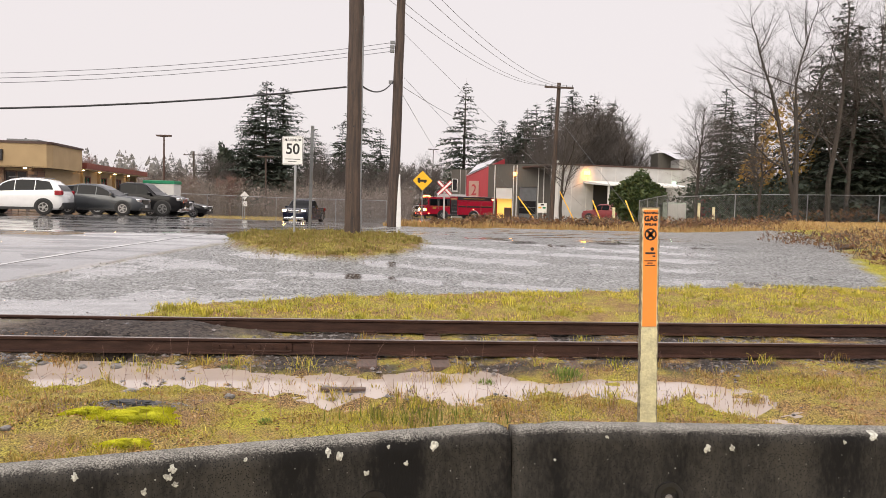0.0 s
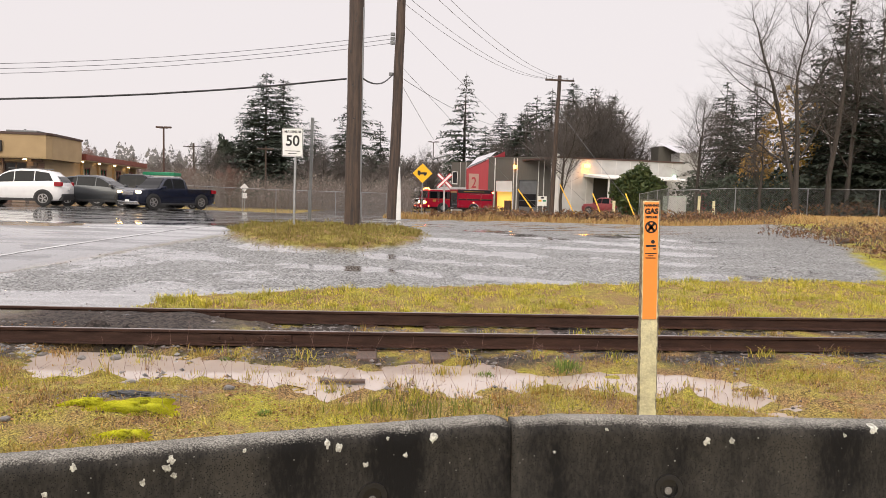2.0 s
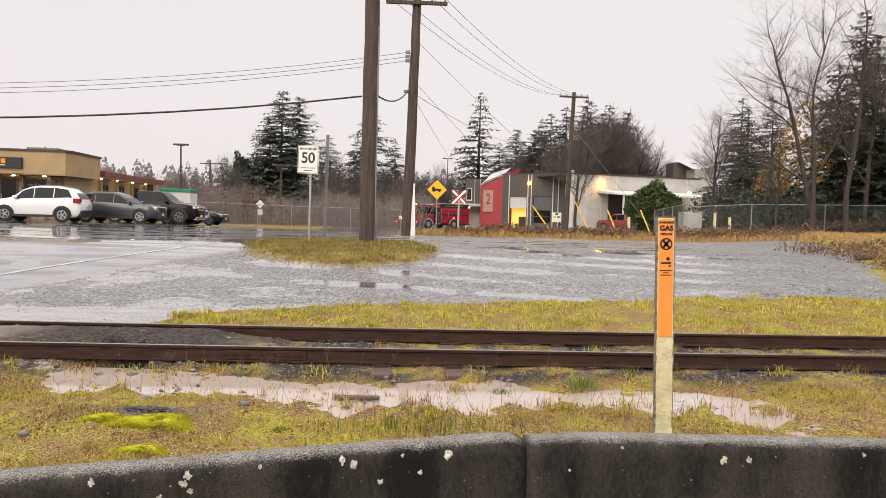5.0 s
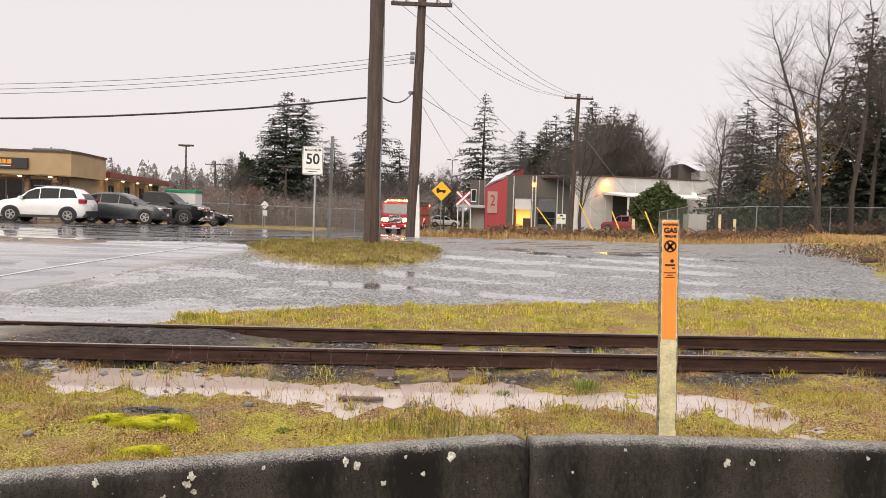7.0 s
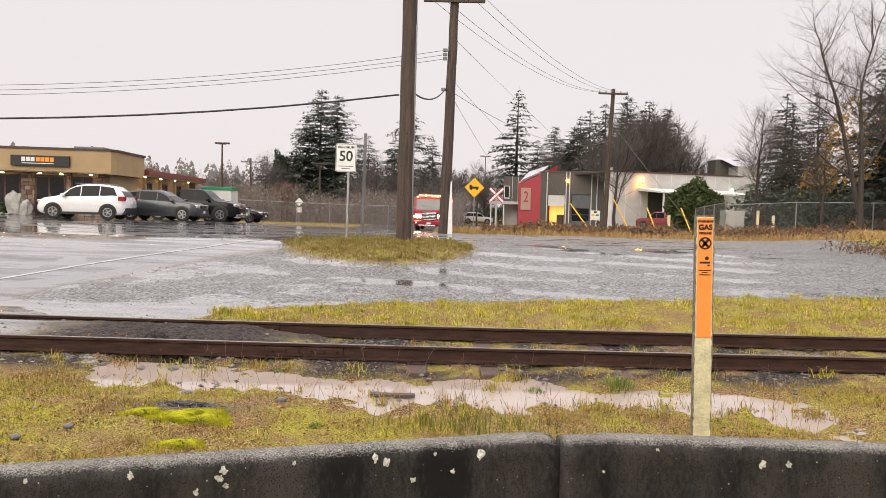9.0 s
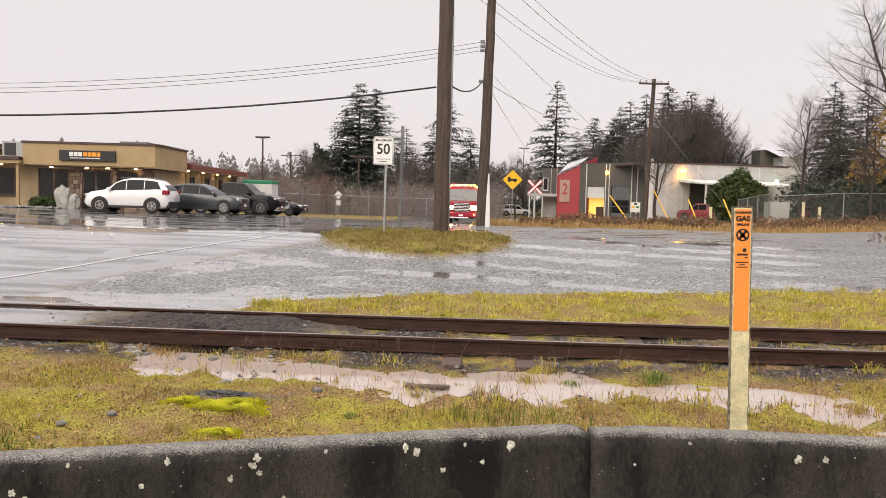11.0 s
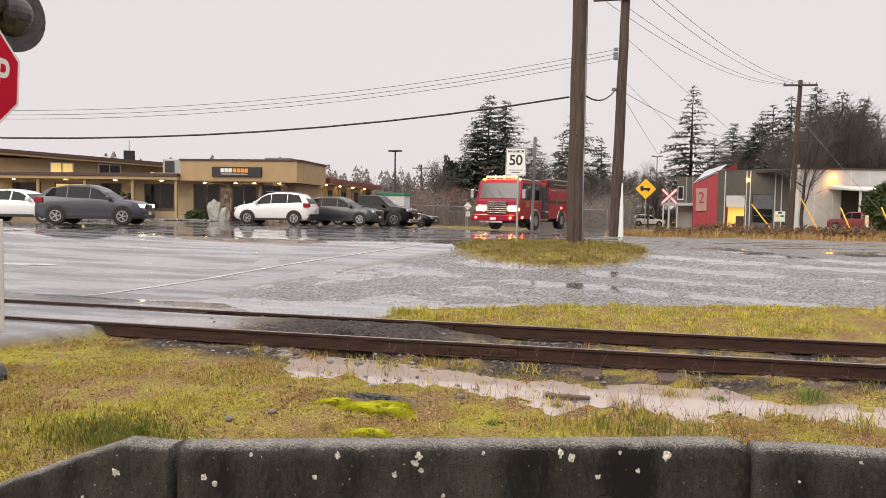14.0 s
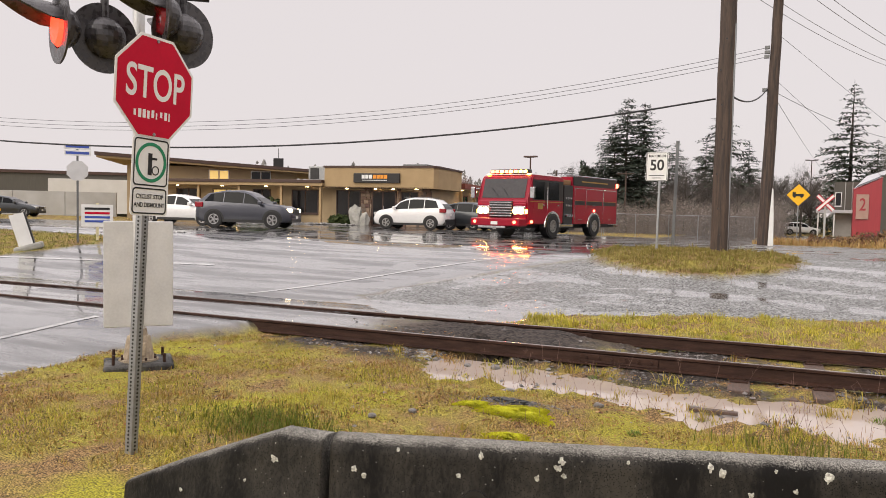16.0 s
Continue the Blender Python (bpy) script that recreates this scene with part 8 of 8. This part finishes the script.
def replant(t, x, y, rz, s, z=None, label=""):
    o = copy_thing(t, pose(x, y, gz(x, y) if z is None else z, 0, 0, rz))
    o.scale = (s, s, s)
    if label:
        o["label"] = label
    return o


FIRS = "tall dark fir tree at the edge of the woods"
fir_a = tree("conifer", conifer_mesh(1, 16.5, 5.4, 0.10, 0.26, 0.14, 0.56, 1.6, 1.3, 0.62), -22.0, 92.5, 0, 1.0, "dense dark fir with twin tops behind the fence", (BARK, NEEDLE))
fir_b = tree("conifer", conifer_mesh(2, 16.5, 5.8, 0.14, 0.34, 0.15, 0.62, 1.4, 1.6, 0.8), -11.8, 99.5, 40, 1.0, "open drooping fir behind the utility poles", (BARK, NEEDLE2))
fir_c = tree("conifer", conifer_mesh(3, 23.5, 6.8, 0.22, 0.36, 0.22, 0.72, 1.3, 2.0, 0.85), 3.3, 131.0, 10, 1.0, "tall open fir with drooping limbs behind the hall", (BARK, NEEDLE2))
fir_d = tree("conifer", conifer_mesh(4, 13.0, 4.7, 0.05, 0.30, 0.16, 0.44, 1.6, 1.2), 26.2, 48.6, 10, 1.0, "dense dark cedar tree behind the chain-link fence", (BARK, NEEDLE2))
for x, y, rz, s, src in ((-20.2, 94.0, 70, 0.97, fir_a), (-24.0, 94.5, 200, 0.82, fir_a), (-9.0, 104, 10, 0.72, fir_b), (-14.5, 106, 130, 0.75, fir_b),
                         (9.5, 128, 30, 1.0, fir_a), (12.5, 126, 90, 0.98, fir_a), (15.5, 130, 80, 1.18, fir_b), (11.0, 122, 0, 0.8, fir_a), (7.0, 134, 0, 0.9, fir_b), (28.5, 132, 0, 0.95, fir_a),
                         (29.0, 50, 60, 1.1, fir_d), (31.5, 47, 160, 1.15, fir_d), (27.5, 52.5, 120, 1.2, fir_d), (23.7, 58, 90, 0.82, fir_d), (23.2, 61.5, 30, 0.80, fir_d), (26.2, 71, 220, 1.0, fir_d), (34, 52, 20, 1.25, fir_d), (30.5, 62, 20, 1.1, fir_d), (-34, 108, 0, 0.55, fir_a), (36, 60, 5, 1.2, fir_d)):
    replant(src, x, y, rz, s, label="dark evergreen tree among the woods")
bare_a = tree("bare_tree", bare_mesh(11, 17.5, 0.66, 5, 0.0095, 0.40, (1, 3)), 20.3, 43.4, 20, 1.0, "tall bare tree with spreading branches at the fence", (BARK, TWIG))
bare_b = tree("bare_tree", bare_mesh(12, 18.5, 0.60, 5, 0.0095, 0.42, (1, 3)), 22.7, 44.4, 100, 1.0, "tall bare tree with steep limbs at the fence", (BARK, TWIG))
bare_c = tree("bare_tree", bare_mesh(13, 12.0, 0.60, 5, 0.0125, 0.40, (2, 3)), 19.2, 57.0, 0, 1.0, "slender bare tree beside the hall wall", (BARK, TWIG))
bare_e = tree("bare_tree", bare_mesh(15, 15.0, 0.58, 4, 0.019, 0.38, (3, 5)), 16.5, 113.0, 0, 1.0, "dense leafless tree behind the long pale building", (BARK, TWIG))
bare_d = tree("bare_tree", bare_mesh(14, 11.5, 0.55, 4, 0.020, 0.36, (3, 5)), -50, 100, 0, 1.0, "reddish bare broad tree behind the shop", (REDTWIG, REDTWIG))
for x, y, rz, s, src in ((24.6, 46.0, 190, 0.95, bare_a), (27.0, 44.0, 250, 1.05, bare_b), (18.7, 44.5, 75, 0.62, bare_c), (9.8, 62.6, 40, 1.05, bare_c), 
                         (12.5, 112, 0, 1.0, bare_b), (17.5, 114, 60, 0.95, bare_a), (20.5, 116, 120, 0.98, bare_b), (23.5, 114, 180, 0.9, bare_a), (26, 118, 240, 0.95, bare_b), (18.8, 121, 20, 1.0, bare_a), (22, 123, 200, 1.0, bare_b),
                         (-38.5, 104, 0, 0.62, bare_e), (-37, 103, 60, 0.75, bare_c), (-33, 100, 120, 0.62, bare_a), (-29, 98, 0, 0.9, bare_c), (-27.5, 88, 30, 0.85, bare_c), (-17, 92, 60, 0.8, bare_c), (-14.5, 90, 90, 0.9, bare_c), (-17.5, 97, 0, 0.7, bare_b), (-6.5, 95, 10, 0.7, bare_c), (-9, 92, 100, 0.75, bare_c), (-3.8, 118, 0, 0.8, bare_c), (-47, 98, 80, 0.9, bare_d), (-55, 104, 160, 0.95, bare_d), (-31, 92, 10, 0.6, bare_d), (-24.5, 86, 0, 0.6, bare_d), (14.5, 114, 40, 1.25, bare_e), (18.4, 112, 90, 1.5, bare_e), (21.0, 113, 150, 1.6, bare_e), (23.5, 115, 210, 1.6, bare_e), (26, 113, 270, 1.45, bare_e), (28.3, 116, 20, 1.2, bare_e), (10.0, 118, 300, 1.1, bare_e), (-13, 94, 20, 0.6, bare_e), (-16.5, 93, 80, 0.55, bare_e), (-7.5, 97, 130, 0.6, bare_e), (-26.5, 92, 190, 0.6, bare_e), (-33.5, 96, 0, 0.5, bare_e), (-38, 98, 60, 0.5, bare_e), (33, 118, 0, 0.7, bare_a), (37, 112, 0, 0.7, bare_b)):
    replant(src, x, y, rz, s, label="leafless grey tree among the woods")


for x, y, rz, lean, sc in ((20.6, 43.6, 150, -15, 0.98), (26.5, 42.6, 30, -13, 1.0)):
    o = replant(bare_a, x, y, rz, sc, label="tall bare tree leaning out over the fence")
    o.matrix_basis = pose(x, y, gz(x, y), 0, lean, 0) @ pose(0, 0, 0, 0, 0, rz) @ Matrix.Diagonal((sc, sc, sc, 1))
for x, y, rz, sc, src in ((-31, 104, 10, 0.7, bare_e), (-26, 103, 50, 0.62, bare_e), (-18, 104, 90, 0.72, bare_e), (-14, 102, 140, 0.66, bare_e), (-5, 104, 200, 0.7, bare_e), (-1.5, 112, 250, 0.72, bare_e), (-10.5, 108, 20, 0.75, bare_e), (-44, 106, 300, 0.62, bare_e), (-23.5, 106, 40, 0.8, bare_c), (-8, 101, 160, 0.85, bare_c), (-35.5, 102, 60, 0.62, bare_d), (-41.5, 101, 210, 0.75, bare_d), (-2.5, 100, 80, 0.9, bare_c), (-27, 106, 200, 0.7, bare_a), (16.5, 119, 0, 1.15, fir_b), (20.0, 120, 70, 1.22, fir_a), (23.2, 119, 140, 1.18, fir_b), (26.4, 121, 20, 1.12, fir_a), (12.8, 119.5, 220, 1.05, fir_b), (-17.0, 98, 300, 0.7, fir_b), (-27.0, 100, 120, 0.62, fir_b)):
    replant(src, x, y, rz, sc, label="leafless grey tree among the woods")


def leafy(name, x, y, rx, ry, h, n, material, label, seed, leaf, lift=0.0):
    return clipped_bush(name, pose(x, y, gz(x, y) + lift), rx, ry, h, label, seed, n, material, leaf)


leafy("evergreen_bush", 16.3, 63.5, 1.85, 1.6, 3.9, 5200, SHRUB, "broad evergreen bush beside the hall yard", 51, 0.12)
leafy("autumn_tree", 24.2, 53.5, 2.0, 1.6, 6.4, 1500, AUTUMN, "small tree with yellow autumn leaves", 52, 0.10, 2.0)
leafy("autumn_tree", 22.5, 55.0, 1.2, 1.0, 3.2, 500, AUTUMN, "orange-leaved sapling in the wood edge", 53, 0.09, 1.5)
leafy("ivy_snag", -28.0, 96.0, 1.1, 1.0, 8.0, 2600, NEEDLE2, "ivy covered dead tree in front of the woods", 54, 0.2)


def thicket(name, n, x0, x1, y0, y1, hfun, leaf, material, label, seed, twigs=0, stuff_cat="thicket", stem=None):
    """A tangle of small leaves on thin stems, as one piece of stuff."""
    rs = np.random.RandomState(seed)
    x, y = x0 + rs.rand(n) * (x1 - x0), y0 + rs.rand(n) * (y1 - y0)
    hh = hfun(x, y)
    z = G(x, y) + hh * rs.rand(n) ** 0.8
    P = np.stack([x, y, z], 1)
    u, w = rs.normal(size=(n, 3)) * leaf, rs.normal(size=(n, 3)) * leaf * 0.6
    V = np.stack([P - u, P + w, P + u, P - w], 1).reshape(-1, 3).tolist()
    k = np.arange(n) * 4
    F = np.stack([k, k + 1, k + 2, k + 3], 1).tolist()
    tagged(raw(name, V, F, material), label, stuff_cat, kind="stuff")
    if twigs:
        V, F = [], []
        for i in range(twigs):
            a, b = x0 + rs.rand() * (x1 - x0), y0 + rs.rand() * (y1 - y0)
            h = float(hfun(np.array(a), np.array(b))) * rs.uniform(0.6, 1.35)
            g = gz(a, b)
            c = (a + rs.normal() * 0.3 * h, b + rs.normal() * 0.3 * h, g + h)
            tube(V, F, (a, b, g - 0.05), c, 0.006 + 0.004 * h, 0.003, 3)
            for q in range(2):
                v = rs.uniform(0.4, 0.9)
                p = (a + (c[0] - a) * v, b + (c[1] - b) * v, g + h * v)
                tube(V, F, p, (p[0] + rs.normal() * 0.35 * h, p[1] + rs.normal() * 0.35 * h, p[2] + rs.uniform(0.05, 0.4) * h), 0.005 + 0.002 * h, 0.002, 3)
        tagged(raw(name + "_stems", V, F, stem or TWIG), "bare thin stems of the " + stuff_cat, stuff_cat, kind="stuff")


thicket("bramble", 15000, -0.6, 15.0, 31.8, 35.0, lambda x, y: np.clip(0.36 + 0.42 * rip(x, y, 0.7, 3), 0.06, 0.95), 0.04, BRAMBLE, "low brown bramble bank along the gravel lot", 61, 900, "bramble")
thicket("fence_scrub", 14000, 14.5, 32, 38.5, 46.5, lambda x, y: np.clip(0.9 + 0.8 * rip(x, y, 0.4, 3), 0.1, 2.2) * (y > 48.5 - (x - 14) * 0.36), 0.06, BRAMBLE, "brown brambles tangled along the fence", 62, 900, "scrub")
thicket("wood_edge", 26000, 19, 42, 47, 64, lambda x, y: np.clip(2.6 + 1.4 * rip(x, y, 0.3, 3), 0.4, 4.5), 0.10, NEEDLE2, "dark evergreen undergrowth behind the fence", 63, 700, "undergrowth")
thicket("far_scrub", 42000, -60, -4, 82, 100, lambda x, y: np.clip(3.2 + 1.6 * rip(x, y, 0.2, 3), 0.6, 5.5), 0.06, SCRUB, "brown leafless scrub in front of the woods", 64, 6500, "scrub", PALETWIG)
thicket("far_hedge", 5000, -14, 1, 113.5, 116.5, lambda x, y: np.clip(2.6 + 0.5 * rip(x, y, 0.3, 3), 0.6, 3.5), 0.10, NEEDLE2, "dark hedge along the far street", 65, 100, "hedge")
thicket("lot_scrub", 3800, 10.4, 15, 17.5, 25, lambda x, y: np.clip(0.30 + 0.4 * rip(x, y, 0.5, 8), 0.02, 0.7), 0.028, BRAMBLE, "brown dead weeds at the end of the lot", 66, 350, "weeds")


def far_woods():
    """A distant line of trees that closes the view on all sides, mist painted into its colour."""
    rs = np.random.RandomState(77)
    V, F = [], []
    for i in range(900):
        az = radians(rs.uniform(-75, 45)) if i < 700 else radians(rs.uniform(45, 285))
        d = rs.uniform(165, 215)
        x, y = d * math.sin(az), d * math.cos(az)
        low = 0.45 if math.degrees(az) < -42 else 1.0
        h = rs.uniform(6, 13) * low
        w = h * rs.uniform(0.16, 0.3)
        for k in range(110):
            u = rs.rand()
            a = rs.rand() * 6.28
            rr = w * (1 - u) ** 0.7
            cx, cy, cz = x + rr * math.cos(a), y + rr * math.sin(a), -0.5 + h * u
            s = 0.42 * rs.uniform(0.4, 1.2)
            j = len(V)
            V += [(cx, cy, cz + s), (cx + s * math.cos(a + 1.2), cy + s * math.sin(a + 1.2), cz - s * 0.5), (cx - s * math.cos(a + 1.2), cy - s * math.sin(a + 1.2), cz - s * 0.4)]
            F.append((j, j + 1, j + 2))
    # pale grey puts the distance haze into the woods' colour
    tagged(raw("far_woods", V, F, mat("woods_painted_haze", (0.26, 0.255, 0.25), 0.9, second=(0.19, 0.19, 0.185), scale=0.1)), "distant line of mixed woods with mist painted in as pale grey", "woods", kind="stuff")


far_woods()


# ---------- small things at the far corner ----------
def corner_things():
    t = thing("street_sign", stand(-21.0, 15.6, 50), "blue street name sign above the back of a stop sign", "street sign")
    part("post", bx(-0.03, 0.03, -0.03, 0.03, -0.2, 3.05, 0.004), GALVD, t)
    oc = [(0.33 * math.cos(radians(22.5 + 45 * i)), 0.33 * math.sin(radians(22.5 + 45 * i))) for i in range(8)]
    o = part("sign_back", prism(oc, -0.05, -0.035), BARE, t, "bare metal back of a stop sign")
    o.location = (0, 0, 2.25)
    for k, z in enumerate((2.72, 2.92)):
        n = part("name_plate", bx(-0.38, 0.38, -0.045, -0.035, z, z + 0.17, 0.004), WHITE, t)
        part("name_bar", bx(-0.33, 0.33, -0.05, -0.046, z + 0.045, z + 0.125), BLUEPRINT, n, "blue lettering bar")
    t = thing("notice_sign", stand(-20.6, 16.0, 50), "white temporary notice sign on a wooden stake", "notice sign")
    part("stake", bx(-0.04, 0.04, -0.02, 0.02, -0.2, 1.2, 0.004), CREAM, t)
    b = part("board", bx(-0.46, 0.46, -0.035, -0.022, 0.45, 1.15, 0.004), WHITE, t)
    for k, (z, mt) in enumerate(((1.02, BLACK), (0.88, SIGNRED), (0.75, BLUEPRINT), (0.62, BLUEPRINT))):
        part("print_line", bx(-0.36, 0.36, -0.041, -0.036, z - 0.035, z + 0.035), mt, b)
    t = thing("leaning_sign", stand(-21.4, 14.2, 50) @ pose(0, 0, 0, 0, -16, 0), "narrow white sign leaning on a stone", "sign")
    part("board", bx(-0.2, 0.2, -0.03, 0.0, 0.1, 1.1, 0.004), WHITE, t)
    part("back_stay", bx(0.2, 0.24, -0.03, 0.2, 0.0, 1.1, 0.004), PLASTIC, t)
    part("base_stone", bx(-0.35, 0.45, -0.25, 0.25, -0.06, 0.14, 0.06), BOULDER, t)
    t = thing("fire_hydrant", stand(-40.0, 25.0, 30), "orange and red fire hydrant on the verge", "hydrant")
    part("barrel", rod((0, 0, 0), (0, 0, 0.62), 0.16, 0.14, 12), mat("hydrant_red", (0.5, 0.06, 0.02), 0.5), t)
    part("bonnet", rod((0, 0, 0.62), (0, 0, 0.86), 0.17, 0.05, 12), YELLOW, t)
    part("nozzle", rod((-0.26, 0, 0.46), (0.26, 0, 0.46), 0.07, seg=10), YELLOW, t)
    # stones on the near verge, and the dark lump behind the moss
    b = bmesh.new()
    bmesh.ops.create_icosphere(b, subdivisions=4, radius=1)
    for v in b.verts:
        n3 = 1 + 0.45 * noise.noise(v.co * 2.6) + 0.3 * noise.noise(v.co * 9)
        v.co = Vector((v.co.x * 0.20 * n3, v.co.y * 0.07 * n3, v.co.z * 0.032 * n3))
    o = tagged(new("asphalt_lump", to_mesh("asphalt_lump", b, mat("crumbled_asphalt", (0.05, 0.05, 0.052), 0.6, second=(0.02, 0.02, 0.02), scale=20, bump=1.0, bscale=60))), "lump of crumbled dark asphalt behind the moss", "rubble")
    o.location = (-2.60, 6.19, gz(-2.60, 6.19))
    for x, y, r in ((-3.3, 5.55, 0.045), (-3.5, 5.2, 0.04), (-1.15, 7.35, 0.05), (-2.9, 6.9, 0.05), (0.35, 8.45, 0.05), (-1.9, 6.62, 0.05), (-3.55, 8.05, 0.06), (-3.9, 8.0, 0.05), (-4.4, 8.1, 0.045)):
        b = bmesh.new()
        bmesh.ops.create_icosphere(b, subdivisions=2, radius=r)
        for v in b.verts:
            v.co *= 1 + 0.55 * noise.noise(v.co * 16 + Vector((x, y, 0)))
            v.co.z *= 0.65
        o = tagged(new("verge_stone", to_mesh("verge_stone", b, DARKSTONE)), "rounded wet stone lying on the verge", "stone", "verge stones")
        o.location = (x, y, max(gz(x, y), -0.06) + r * 0.2)
    t = thing("plank", stand(-0.95, 7.25, 4), "short dark board lying in the puddle", "board")
    part("board", bx(-0.22, 0.22, -0.04, 0.04, 0.08, 0.11, 0.006), TIE, t)
    rs = np.random.RandomState(5)
    V, F = [], []
    for i in range(240):
        a, c = rs.uniform(-4.5, 5.0), rs.uniform(5.6, 8.6)
        g = max(gz(a, c), -0.06)
        h = rs.uniform(0.08, 0.32)
        p = (a + rs.normal() * 0.08, c + rs.normal() * 0.05, g + h)
        tube(V, F, (a, c, g - 0.02), p, 0.0022, 0.001, 3)
        for q in range(2):
            v = rs.uniform(0.4, 0.9)
            s = (a + (p[0] - a) * v, c + (p[1] - c) * v, g + h * v)
            tube(V, F, s, (s[0] + rs.normal() * 0.05, s[1] + rs.normal() * 0.04, s[2] + 0.07 * rs.rand()), 0.0015, 0.0007, 3)
    tagged(raw("dead_stalks", V, F, REDTWIG), "thin dead weed stalks standing in the puddle", "weeds", kind="stuff")


corner_things()


# ---------- what moves ----------
def motions():
    def run(ob, rows, back):
        out = []
        for t, x, y, a in rows:
            c, s = math.cos(radians(a)), math.sin(radians(a))
            out.append((t, pose(x - back * c, y - back * s, gz(x - back * c, y - back * s) + 0.01, 0, 0, a)))
        walk(ob, out)
    run(engine, [(0.0, -3.3, 95.9, -158), (3.0, -3.3, 95.9, -158), (4.2, -4.9, 94.2, -152), (5.3, -6.6, 82.0, -125), (6.4, -6.5, 69.2, -104), (7.0, -6.1, 66.6, -98), (7.5, -5.85, 65.0, -94), (8.0, -5.6, 63.8, -91), (8.5, -5.5, 62.6, -90),
                 (11.0, -5.5, 56.7, -91), (11.5, -5.75, 54.2, -92), (12.0, -6.2, 51.5, -95), (12.5, -6.85, 48.4, -98), (13.0, -7.5, 45.3, -100), (13.5, -8.3, 42.5, -101), (14.0, -9.2, 39.8, -102), (14.5, -10.15, 37.4, -102), (15.0, -11.15, 35.0, -101.5), (15.5, -12.15, 32.6, -101), (16.0, -13.0, 30.2, -100)], 0.0)
    run(moving_pickup, [(0.0, -10.4, 51.9, -97), (0.5, -11.7, 49.0, -100), (1.0, -12.9, 45.1, -106), (1.5, -14.2, 41.0, -112), (2.0, -15.6, 37.0, -120), (2.5, -17.3, 34.0, -132), (3.0, -20.05, 31.5, -146), (3.5, -23.3, 29.6, -153), (4.2, -28.6, 27.2, -156), (6.0, -46.0, 19.8, -157), (16.0, -140.0, -20.0, -157)], 2.44)
    run(moving_sedan, [(0.0, 3.4, 124.0, 178), (5.0, 1.5, 124.0, 178), (6.3, -8.0, 121.0, 178), (8.0, -18.4, 118.9, 178), (8.7, -23.0, 118.0, 178), (10.8, -33.2, 116.2, 178), (12.0, -34.2, 115.8, 178), (14.0, -34.8, 115.6, 178), (16.0, -35.0, 115.6, 178)], 2.3)


motions()
